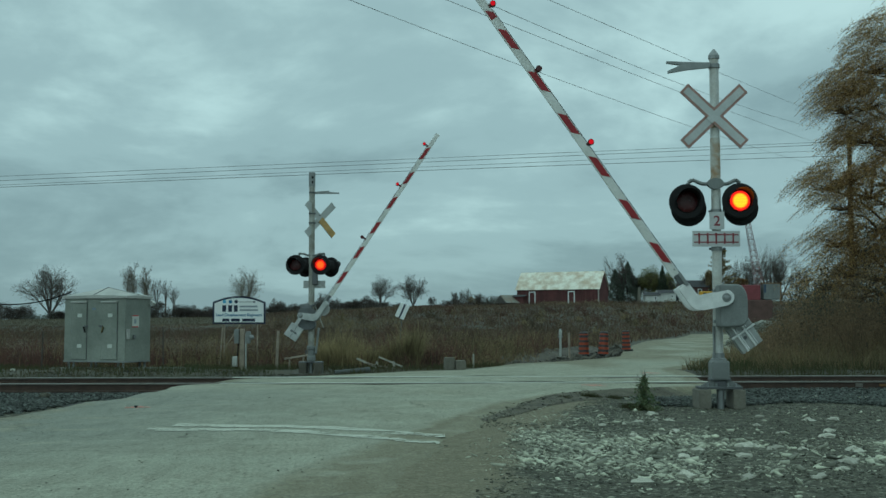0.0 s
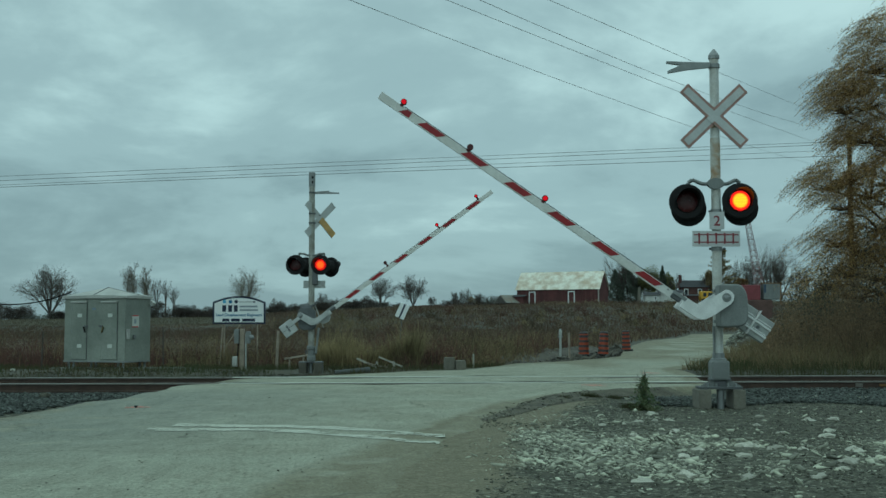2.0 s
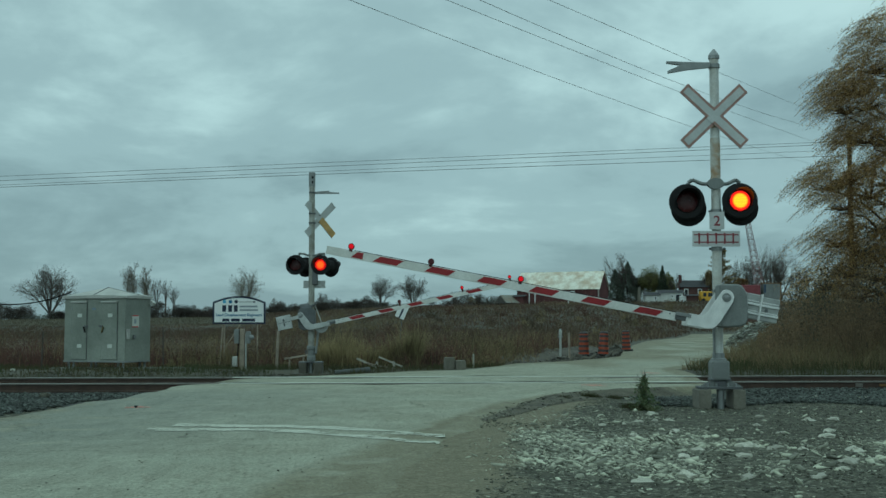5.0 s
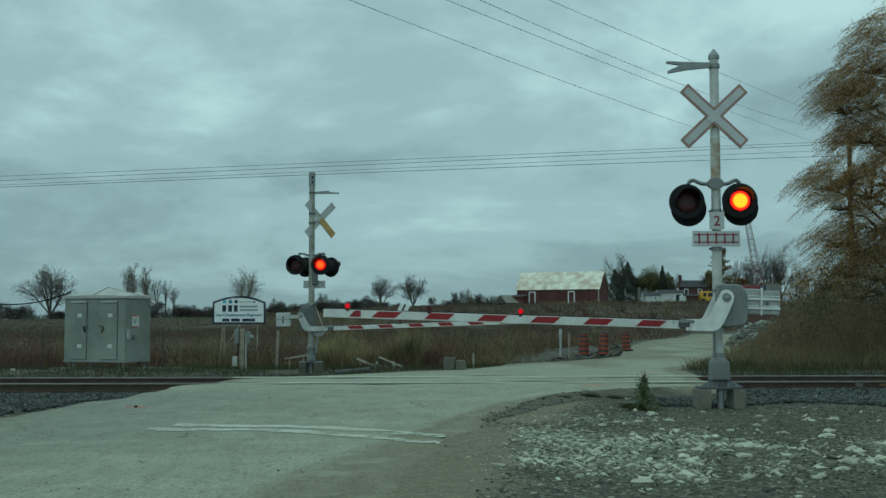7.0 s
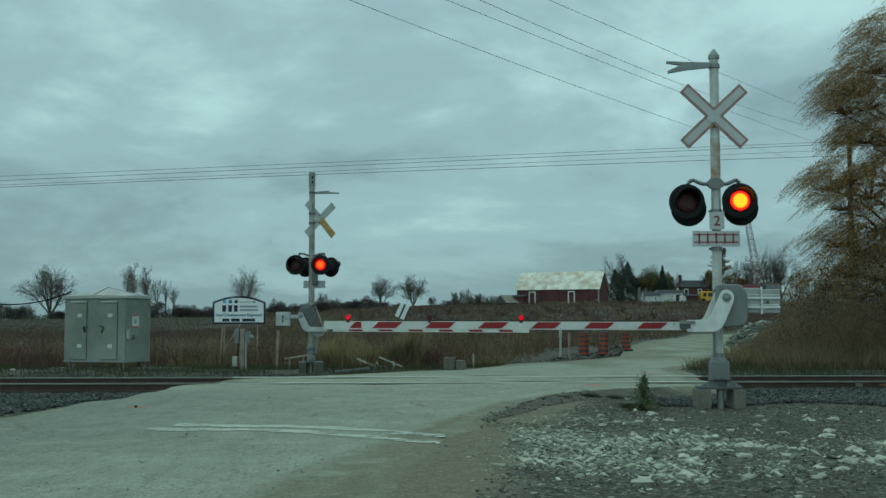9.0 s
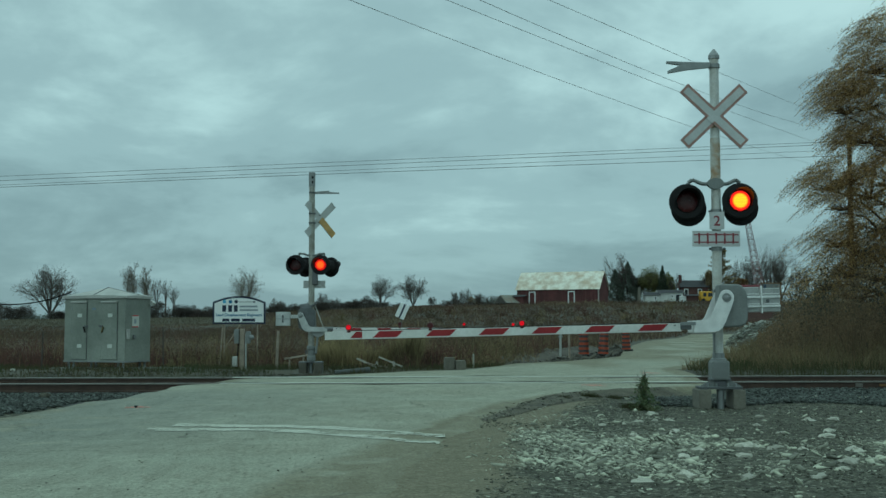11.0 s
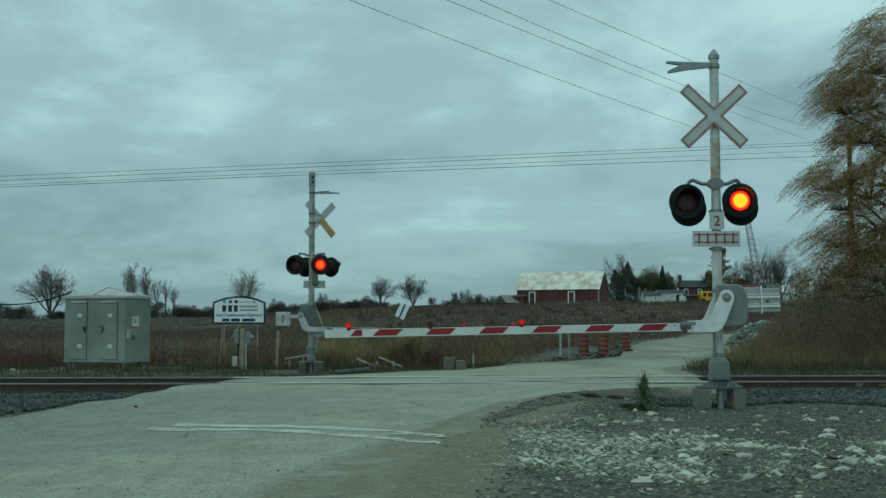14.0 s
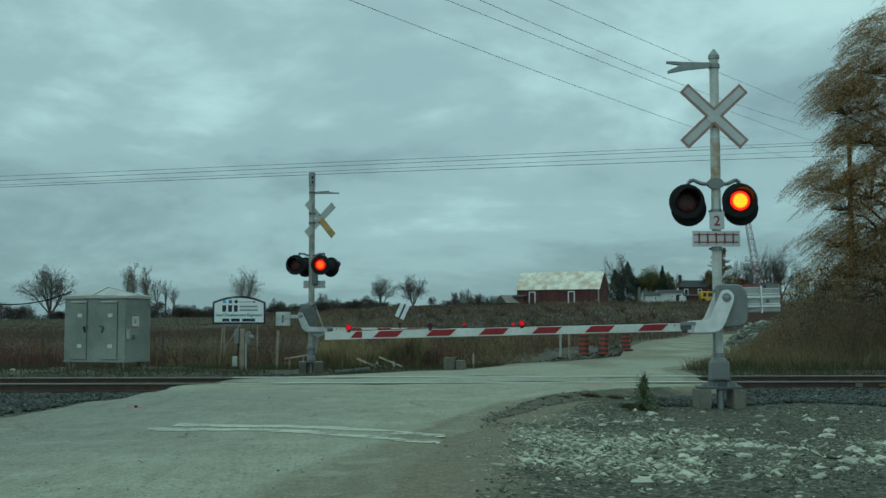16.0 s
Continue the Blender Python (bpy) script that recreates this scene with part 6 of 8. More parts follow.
def drum(x, y, lean):
    d = thing("traffic_drum", x, y, 0.0, 0, "orange traffic drum with dark bands on a rubber base", "traffic drum", "traffic drums")
    d.matrix_basis = pose(x, y, float(hz(x, y)) + 0.03, 0, lean, 20)
    part("base", lathe([(0.30, 0.0), (0.32, 0.02), (0.31, 0.06), (0.22, 0.08)], 20, "Z"), M_RUBBER, d, "black rubber base")
    r = lambda z: 0.200 - 0.042 * z
    prof, zs = [], np.linspace(0.07, 0.90, 9)
    for i, z in enumerate(zs):
        prof += [(r(z) + (0.012 if i % 2 else 0.0), z - 0.012), (r(z) + (0.0 if i % 2 else 0.012), z + 0.012)]
    prof += [(0.13, 0.92)]
    body = part("barrel", lathe(prof, 22, "Z"), M_DRUM, d, "orange plastic barrel")
    for z in (0.20, 0.39, 0.58, 0.77):
        part("band", lathe([(r(z - 0.05) + 0.016, z - 0.047), (r(z + 0.05) + 0.016, z + 0.047)], 22, "Z"), M_BLACKBAND, body, "dark reflective band")
    part("cap", lathe([(r(0.87) + 0.018, 0.87), (r(0.92) + 0.014, 0.92), (0.13, 0.95), (0.03, 0.96)], 22, "Z"), M_BLACKBAND, d, "dark drum cap")
    part("handle", box((0, 0, 0.96), (0.13, 0.03, 0.05), 0.01), M_RUBBER, d)


M_BLACKBAND = mat("dark_band", (0.05, 0.04, 0.04), 0.5, 0.0, 0.3, 5, 40, 0.0)
drum(5.52, 45.4, 0)
drum(6.27, 45.4, 4)
drum(8.55, 54.0, -2)


# ---- the farm and the works far off ----
def barn():
    x0, y0 = 42.3, 313.0
    zb = float(hz(43, 318)) - 0.4
    b = thing("barn", x0, y0, zb, -25, "long dark red timber barn with a pale gambrel roof", "barn")
    L, W, H = 23.8, 8.6, 4.8
    for i in range(50):
        if i in (8, 9, 10, 32, 33, 34):
            continue
        part("board", box((-L + (i + 0.5) * L / 50, 0.0, H / 2), (L / 50 - 0.03, 0.12 + 0.03 * (i % 2), H)), M_BARN, b)
    part("wall", box((-L / 2, 0.12, H / 2), (L, 0.1, H)), M_BARN, b, "dark red wall")
    part("wall", box((-L / 2, W, H / 2), (L, 0.2, H)), M_BARN, b, "dark red wall")
    gab = [(0, 0), (W, 0), (W, H), (W * 0.74, H + 2.75), (W / 2, H + 4.7), (W * 0.26, H + 2.75), (0, H)]
    for x in (-L, 0.0):
        bm = bmesh.new()
        bm.faces.new([bm.verts.new((x, y, z)) for y, z in gab])
        r = bmesh.ops.extrude_face_region(bm, geom=bm.faces[:])
        bmesh.ops.translate(bm, verts=[v for v in r["geom"] if isinstance(v, bmesh.types.BMVert)], vec=(-0.2 if x > -1 else 0.2, 0, 0))
        part("gable", bm, M_BARN, b, "dark red gable end")
    prof = [(-0.45, H - 0.25), (W * 0.26 - 0.1, H + 2.75), (W / 2, H + 4.75), (W * 0.74 + 0.1, H + 2.75), (W + 0.45, H - 0.25)]
    for (ya, za), (yb, zb2) in zip(prof, prof[1:]):
        for i in range(14):
            xa, xb = -L - 0.4 + i * (L + 0.8) / 14, -L - 0.4 + (i + 1) * (L + 0.8) / 14 - 0.04
            bm = bmesh.new()
            q = [bm.verts.new(c) for c in ((xa, ya, za), (xb, ya, za), (xb, yb, zb2), (xa, yb, zb2))]
            f = bm.faces.new(q)
            r = bmesh.ops.extrude_face_region(bm, geom=[f])
            bmesh.ops.translate(bm, verts=[v for v in r["geom"] if isinstance(v, bmesh.types.BMVert)], vec=(0, 0, 0.12))
            part("roof_sheet", bm, M_BARNROOF, b)
    for i in (9.5, 33.5):
        x = -L + i * L / 50
        d = part("door", box((x, 0.05, 1.9), (1.6, 0.1, 3.7)), M_BARN, b, "dark red door")
        for s in (-1, 1):
            part("door_frame", box((x + s * 0.85, -0.12, 2.0), (0.28, 0.1, 4.0)), M_VANWHITE, d, "white trim")
        part("door_frame", box((x, -0.12, 4.0), (1.9, 0.1, 0.28)), M_VANWHITE, d, "white trim")
    part("corner_board", box((-0.1, -0.12, H / 2), (0.35, 0.1, H)), M_VANWHITE_DULL, b, "pale corner board")


M_VANWHITE_DULL = mat("dull_white_trim", (0.36, 0.33, 0.31), 0.8, 0.0, 0.2, 1, 12, 0.02)
M_FARMWHITE = mat("weathered_white_siding", (0.60, 0.60, 0.57), 0.7, 0.0, 0.2, 0.5, 8, 0.05)
M_SHEDWALL = mat("grey_weathered_boards", (0.085, 0.078, 0.07), 0.9, 0.0, 0.3, 1, 9, 0.2)
M_SHEDROOF = mat("pale_metal_roof", (0.22, 0.225, 0.20), 0.7, 0.1, 0.3, 0.6, 6, 0.1, col2=(0.2, 0.16, 0.12))
barn()


def gabled(name, x, y, yaw, L, W, H, rise, wall, roof, label, category, wins=()):
    z = float(hz(x, y)) - 0.3
    t = thing(name, x, y, z, yaw, label, category)
    part("wall", box((0, 0, H / 2), (L, W, H), 0.02), wall, t)
    bm = bmesh.new()
    o = 0.4
    a = [bm.verts.new((sx * (L / 2 + o), sy * (W / 2 + o), H)) for sx, sy in ((-1, -1), (1, -1), (1, 1), (-1, 1))]
    r = [bm.verts.new((-L / 2 - o, 0, H + rise)), bm.verts.new((L / 2 + o, 0, H + rise))]
    bm.faces.new((a[0], a[1], r[1], r[0]))
    bm.faces.new((a[2], a[3], r[0], r[1]))
    bm.faces.new((a[1], a[2], r[1]))
    bm.faces.new((a[3], a[0], r[0]))
    bm.faces.new(a)
    part("roof", bm, roof, t)
    for sx in (-1, 1):
        gb = bmesh.new()
        a = [gb.verts.new((sx * (L / 2 + o + k), yy, zz)) for k in (0.02, 0.08) for yy, zz in ((-W / 2, H - 0.05), (W / 2, H - 0.05), (0, H + rise * 0.93))]
        gb.faces.new(a[:3])
        gb.faces.new(a[3:])
        for k in range(3):
            gb.faces.new((a[k], a[(k + 1) % 3], a[3 + (k + 1) % 3], a[3 + k]))
        part("gable", gb, wall, t)
    for wx, wz, ww, wh in wins:
        f = part("window", box((wx, -W / 2 - 0.03, wz), (ww, 0.1, wh)), M_VANWHITE, t, "white framed window")
        part("pane", box((wx, -W / 2 - 0.09, wz), (ww - 0.3, 0.05, wh - 0.3)), M_GLASS, f)
    return t


gabled("shed", 17.6, 317, 42, 4.4, 4.4, 1.3, 2.2, M_SHEDWALL, M_SHEDROOF, "small grey weathered timber shed", "shed")
gabled("lean_to", 21.0, 318.5, -25, 3.6, 3.0, 3.0, 0.5, M_BARN, M_SHINGLE, "low dark red lean-to against the barn", "lean-to")
h = gabled("farmhouse", 69.4, 320, -6, 7.0, 7.0, 4.9, 2.0, M_BRICK, M_SHINGLE, "dark red brick farmhouse with a shingle roof", "house", ((-2.3, 3.6, 1.1, 1.7), (1.4, 3.6, 1.1, 1.7), (-2.3, 1.2, 1.1, 1.6)))
part("chimney", box((-3.7, -1, 4.2), (0.8, 0.8, 8.4), 0.03), M_BRICK, h, "tall brick chimney")
gabled("garage", 62.0, 316, 0, 6.4, 5.0, 3.3, 0.9, M_FARMWHITE, M_SHINGLE, "low white garage beside the farmhouse", "garage", ((1.9, 2.0, 1.7, 2.0), (0.2, 2.4, 0.6, 0.8)))
gabled("outbuilding", 56.6, 314, 0, 3.8, 4.0, 2.7, 0.9, M_FARMWHITE, M_SHINGLE, "small white outbuilding with a dark roof", "outbuilding", ((0.8, 1.9, 0.7, 0.9),))
gabled("porch", 67.0, 311, 0, 3.0, 2.0, 2.4, 0.4, M_BRICK, M_SHINGLE, "dark porch at the farmhouse", "porch")


def van(x, y, yaw, label):
    v = thing("white_van", x, y, float(hz(x, y)), yaw, label, "van", "white vehicles")
    part("body", prism([(-2.4, 0.4), (2.4, 0.4), (2.45, 1.1), (1.6, 1.3), (1.0, 2.1), (-2.3, 2.15), (-2.4, 1.9)], -0.95, 0.95, 0.08), M_VANWHITE, v, "white body")
    part("windscreen", box((1.25, -0.96, 1.6), (0.7, 0.04, 0.5)), M_GLASS, v)
    for sx in (-1.5, 1.5):
        for sy in (-0.9, 0.9):
            w = part("wheel", lathe([(0.35, -0.1), (0.35, 0.1)], 16), M_RUBBER, v)
            w.matrix_basis = pose(sx, sy, 0.35)


van(66.4, 312, 8, "white van parked by the farmhouse")


def yellow_machine():
    m = thing("yellow_loader", 71.3, 312, float(hz(71, 312)), 0, "yellow wheeled works machine parked on the crest", "loader")
    part("body", box((0, 0, 2.0), (3.9, 2.2, 2.6), 0.15), M_YELLOW, m, "yellow body")
    part("cab_window", box((0.7, -1.12, 2.4), (1.2, 0.06, 1.0)), M_GLASS, m)
    part("cab_window", box((-0.8, -1.12, 2.4), (0.8, 0.06, 1.0)), M_GLASS, m)
    for sx in (-1.2, 1.2):
        w = part("wheel", lathe([(0.7, -0.25), (0.7, 0.25)], 18), M_RUBBER, m)
        w.matrix_basis = pose(sx, -1.0, 0.7)


yellow_machine()
stick("concrete_pole", 53.0, 312, float(hz(53.0, 312)), float(hz(53.0, 312)) + 4.6, 0.45, M_CONC, "pale stump of a pole on the crest", "pole")


def crane():
    c = thing("lattice_crane", 46.0, 170.0, float(hz(46, 170)), 0, "red lattice boom crane with a red cab", "crane")
    part("cab", box((-0.9, 0, 4.8), (2.7, 2.4, 2.2), 0.1), M_TRUCKRED, c, "red machine house")
    part("undercarriage", box((0, 0, 1.8), (4.4, 2.6, 3.9), 0.2), M_TRUCKDARK, c, "dull brown undercarriage")
    part("grey_house", box((2.1, -0.2, 4.95), (2.4, 2.2, 2.3), 0.06), M_GREYBOX, c, "grey box body")
    part("blue_panel", box((1.05, -1.34, 5.35), (0.3, 0.06, 1.2), 0.01), M_NAVYDULL, c, "dull blue side panel")
    part("roof_edge", box((2.1, -0.2, 6.15), (2.7, 2.4, 0.12)), M_RUSTORANGE, c, "rusty roof edge")
    part("roof_post", rod((3.35, -1.3, 3.0), (3.35, -1.3, 6.2), 0.06, seg=6), M_RUSTORANGE, c)
    p, q = Vector((0.6, 0, 6.0)), Vector((-1.1, 0, 16.0))
    bm = bmesh.new()
    k = 12
    offs = [(-1, -1), (1, -1), (1, 1), (-1, 1)]

    def node(i, o):
        t = i / k
        w = 0.55 * (1 - 0.45 * t)
        return p.lerp(q, t) + Vector((o[0] * w, o[1] * w, 0))

    for i in range(k):
        for j, o in enumerate(offs):
            rod(node(i, o), node(i + 1, o), 0.032, seg=5, bm=bm)
            rod(node(i, o), node(i + 1, offs[(j + 1) % 4]), 0.028, seg=4, bm=bm)
            rod(node(i, o), node(i, offs[(j + 1) % 4]), 0.028, seg=4, bm=bm)
    part("boom", bm, M_CRANE, c, "faded red lattice boom")


M_NAVYDULL = mat("dull_blue_paint", (0.05, 0.08, 0.14), 0.6, 0.0, 0.3, 2, 12, 0.05)
M_TRUCKDARK = mat("dull_rusty_steel", (0.12, 0.07, 0.06), 0.8, 0.1, 0.3, 1, 12, 0.1)
M_RUSTORANGE = mat("rust_orange", (0.22, 0.13, 0.065), 0.8, 0.0, 0.3, 1, 12, 0.1)
crane()


M_SLAB = mat("broken_pale_concrete", (0.33, 0.335, 0.29), 0.9, 0.0, 0.25, 3, 20, 0.3, island=0.55)


def spoil_heap():
    bm = bmesh.new()
    bmesh.ops.create_grid(bm, x_segments=60, y_segments=30, size=1.0)
    for v in bm.verts:
        x, y = v.co.x, v.co.y
        e = max(0.0, 1 - (abs(x) ** 2.4 + y * y))
        v.co = Vector((x * 2.9, y * 2.6, 1.25 * e ** 0.7 * (0.75 + 0.45 * noise.noise((x * 3, y * 3, 2))) + 0.22 * noise.noise((x * 11, y * 9, 7)) - 0.12))
    o = part("spoil_mound", bm, M_PILE)
    o.matrix_basis = pose(18.9, 65.0, 0.0, 0, 0, -6)
    tagged(o, "pale heap of broken rubble behind the brush", "rubble heap")
    rng = np.random.default_rng(91)
    k = 1300
    a, b = rng.uniform(-1, 1, k), rng.uniform(-1, 0.5, k)
    lift = 1.35 * np.maximum(0, 1 - (np.abs(a) ** 2.4 + b * b)) ** 0.7
    x, y = 18.9 + a * 2.9, 65.0 + b * 2.6
    cv, cf = stones(rng, np.stack([x, y], 1), 0.03 + 0.15 * rng.uniform(0, 1, k) ** 2.4, flat=0.4, chip=True)
    cv[:, 2] += np.repeat(lift * rng.uniform(0.75, 1.1, k) + 0.1, len(CHIP_V))
    tagged(array_mesh("broken_slabs", cv, cf, M_SLAB), "broken pale concrete slabs on the heap", "rubble", kind="stuff")


spoil_heap()


def soil_bank():
    bm = bmesh.new()
    bmesh.ops.create_grid(bm, x_segments=70, y_segments=18, size=1.0)
    for v in bm.verts:
        x, y = v.co.x, v.co.y
        e = max(0.0, 1 - (abs(x) ** 3 + y * y))
        v.co = Vector((x * 9.0, y * 1.5, 0.42 * e ** 0.7 * (0.7 + 0.6 * noise.noise((x * 7, y * 2, 5))) + 0.10 * noise.noise((x * 26, y * 6, 3)) - 0.06))
    o = part("soil_bank", bm, M_BANK)
    o.matrix_basis = pose(5.1, 49.5, float(hz(5.1, 49.5)), 0, 0, 71)
    tagged(o, "low bank of dark broken soil behind the drums", "soil bank")


M_BANK = mat("dug_dark_soil", (0.055, 0.048, 0.036), 0.95, 0.0, 0.5, 2.0, 14, 0.9, col2=(0.11, 0.10, 0.08))
soil_bank()


def excavator():
    e = thing("excavator", 39.2, 120.0, float(hz(39.2, 120)) + 0.0, 0, "dull orange excavator working behind the brush", "excavator")
    part("tracks", prism([(-1.9, 0.1), (1.9, 0.1), (2.2, 0.5), (1.9, 0.95), (-1.9, 0.95), (-2.2, 0.5)], -1.4, 1.4, 0.08), M_RUBBER, e, "dark crawler tracks")
    part("house", box((0.5, 0, 1.6), (2.6, 2.2, 1.2), 0.12), M_RUSTORANGE, e, "orange machine house")
    part("cab", box((-0.8, -0.6, 2.0), (1.1, 1.0, 1.4), 0.1), M_GLASS, e, "dark glazed cab")
    part("boom", prism([(-0.5, 1.9), (-1.25, 3.75), (-1.75, 4.15), (-1.95, 4.0), (-1.5, 3.6), (-0.8, 1.9)], -0.16, 0.16, 0.03), M_RUSTORANGE, e, "bent boom")
    part("stick", prism([(-1.72, 4.18), (-1.98, 4.2), (-2.5, 3.1), (-2.3, 3.05)], -0.12, 0.12, 0.02), M_RUSTORANGE, e, "dipper arm")
    part("bucket", prism([(-2.6, 3.15), (-2.25, 3.1), (-2.2, 2.65), (-2.55, 2.45), (-2.75, 2.75)], -0.35, 0.35, 0.03), M_DKGREY, e, "dark bucket")


excavator()


# ---- trees ----
def tree(name, x, y, rows, bark, leaf_pts=None, leaf_size=0.2, leaf_mat=None, label="", category="tree", group="", droop=0.0, scale=1.0):
    z = float(hz(x, y)) - 0.15
    t = thing(name, x, y, z, random.uniform(0, 360), label, category, group)
    r = np.asarray(rows)
    big = r[:, 6] > np.quantile(r[:, 6], 0.9)
    for nm, sel in (("trunk", big), ("twig", ~big)):
        if sel.any():
            o = array_mesh(nm, *tubes(r[sel], 6 if nm == "trunk" else 3), bark)
            o.parent = t
            if nm == "twig":
                tagged(o, kind="stuff")
    if leaf_pts is not None and len(leaf_pts):
        rng = np.random.default_rng(len(leaf_pts))
        o = array_mesh("crown", *leaves(rng, np.asarray(leaf_pts), np.full(len(leaf_pts), leaf_size), droop=droop), leaf_mat)
        o.parent = t
    return t


def scatter_round(tips, n, sd, seed):
    rng = np.random.default_rng(seed)
    t = np.asarray(tips)
    return t[rng.integers(0, len(t), n)] + rng.normal(0, sd, (n, 3))


def make_trees():
    bare = "leafless grey-brown tree on the far crest"
    leafy = "slender tree holding a few brown leaves"
    # seed, x, y, height, width, fork, leaders, levels, spread, leaves
    for seed, x, y, h, w, fork, lead, lev, spread, leafn in (
            (1, -111.0, 328, 16.4, 19.0, 0.14, 8, 3, 0.85, 0), (2, -88.8, 330, 16.9, 7.4, 0.22, 3, 3, 0.3, 300), (32, -84.9, 330, 15.6, 7.2, 0.22, 3, 3, 0.3, 260),
            (3, -82.6, 333, 12.2, 3.8, 0.3, 2, 2, 0.3, 34), (4, -80.5, 335, 12.0, 3.6, 0.3, 2, 2, 0.3, 34), (5, -77.0, 331, 10.0, 3.8, 0.3, 2, 2, 0.4, 26),
            (6, -56.4, 330, 15.2, 12.0, 0.18, 5, 3, 0.65, 0), (7, -17.7, 330, 10.6, 9.8, 0.22, 5, 3, 0.7, 0), (8, -8.5, 332, 10.8, 9.4, 0.16, 6, 3, 0.7, 0), (9, 51.8, 336, 16.6, 10.6, 0.2, 5, 3, 0.6, 160),
            (10, 95.4, 335, 18.6, 16.5, 0.1, 6, 3, 0.8, 0), (11, 86.5, 345, 15.0, 10.0, 0.15, 4, 3, 0.6, 0), (16, 104.0, 338, 13.0, 10.0, 0.12, 4, 3, 0.7, 0), (17, 91.0, 340, 15.5, 11.0, 0.1, 5, 3, 0.7, 0), (18, 99.0, 339, 16.5, 11.0, 0.1, 5, 3, 0.7, 0)):
        rows, tips = vase_limbs(seed, h, w, fork, lead, lev, 0.022 if seed in (1, 7, 8) else 0.0165 if lev > 2 else 0.022, spread)
        if leafn:
            tips = sorted(tips, key=lambda c: c[2])[int(len(tips) * (0.55 if w < 4 else 0.2)):]
        pts = scatter_round(tips, leafn, 0.16, seed) if leafn else None
        tree("bare_tree", x, y, rows, L_PALETWIG if seed in (2, 6, 32) else L_TWIG, pts, 0.2, L_HEDGE, leafy if leafn else bare, "tree", "bare trees")
    rng = random.Random(61)
    for i in range(22):
        x = (-140, -131, -105, -99, -66, -61, -50, -47, -44, -36, -25, -29, -3, 3, 9, 13, 108, 114, -34, -31, 17, 6)[i] + rng.uniform(-1.5, 1.5)
        h = rng.uniform(3.8, 6.6)
        tree("bare_tree", x, rng.uniform(326, 345), vase_limbs(200 + i, h, h * rng.uniform(0.7, 1.1), 0.10, 3, 2, 0.018, 0.7, 3)[0], L_TWIG, None, 0.2, None, "small leafless tree in the hedgerow", "tree", "bare trees")
    # evergreens and coloured trees round the farm
    for seed, x, y, h, w, m, shape, lab in ((21, 49.4, 331, 10.6, 8.0, L_DARKLEAF, "cone", "dark bushy evergreen by the farm"), (22, 53.4, 333, 12.8, 8.0, L_DARKLEAF, "cone", "dark bushy evergreen by the farm"), (23, 60.8, 336, 12.4, 10.4, L_YELLOW, "round", "yellowing green tree by the farm"),
                                            (24, 62.8, 330, 11.4, 5.4, L_DARKGREEN, "cone", "dark green conifer by the farm"), (25, 65.6, 338, 10.4, 6.4, L_YELLOW, "round", "yellowing green tree by the farm"), (26, 56.6, 338, 10.6, 7.0, L_DARKLEAF, "round", "dark bushy evergreen by the farm"),
                                            (27, 84.0, 325, 8.6, 5.0, L_ORANGELEAF, "round", "rust-coloured tree beside the farmhouse"), (28, 74.2, 318, 10.4, 6.2, L_OLIVELEAF, "round", "rust-coloured tree beside the farmhouse"), (29, 86.0, 330, 7.0, 4.5, L_ORANGELEAF, "round", "rust-coloured bush on the crest")):
        pts = crown_points(np.random.default_rng(seed), h, w, 14000 if shape == "round" else 11000, shape)
        tree("leafy_tree", x, y, limbs(seed, h * 0.9, 0.22, 0.5, 3, 3)[0], M_BARK, pts, 0.17, m, lab, "tree", "trees round the farm")
    # an open larch with tiered branches
    rng = np.random.default_rng(40)
    rows, pts = [(0, 0, 0, 0, 0, 15.5, 0.22, 0.04)], []
    for i in range(70):
        z = 2.5 + 13 * (i / 70)
        L = (1 - z / 17.5) * 6.8 * rng.uniform(0.6, 1.1) + 0.4
        a = rng.uniform(0, 2 * math.pi)
        q = (L * math.cos(a), L * math.sin(a), z + L * 0.42)
        rows.append((0, 0, z, *q, 0.06, 0.02))
        for s in rng.uniform(0.25, 1, 80):
            pts.append((q[0] * s + rng.normal(0, 0.16), q[1] * s + rng.normal(0, 0.16), z + L * 0.42 * s + rng.normal(0, 0.12)))
    tree("larch", 77.5, 322, rows, M_BARK, np.array(pts), 0.24, L_OLIVELEAF, "open olive-green conifer with tiered branches", "tree")


make_trees()


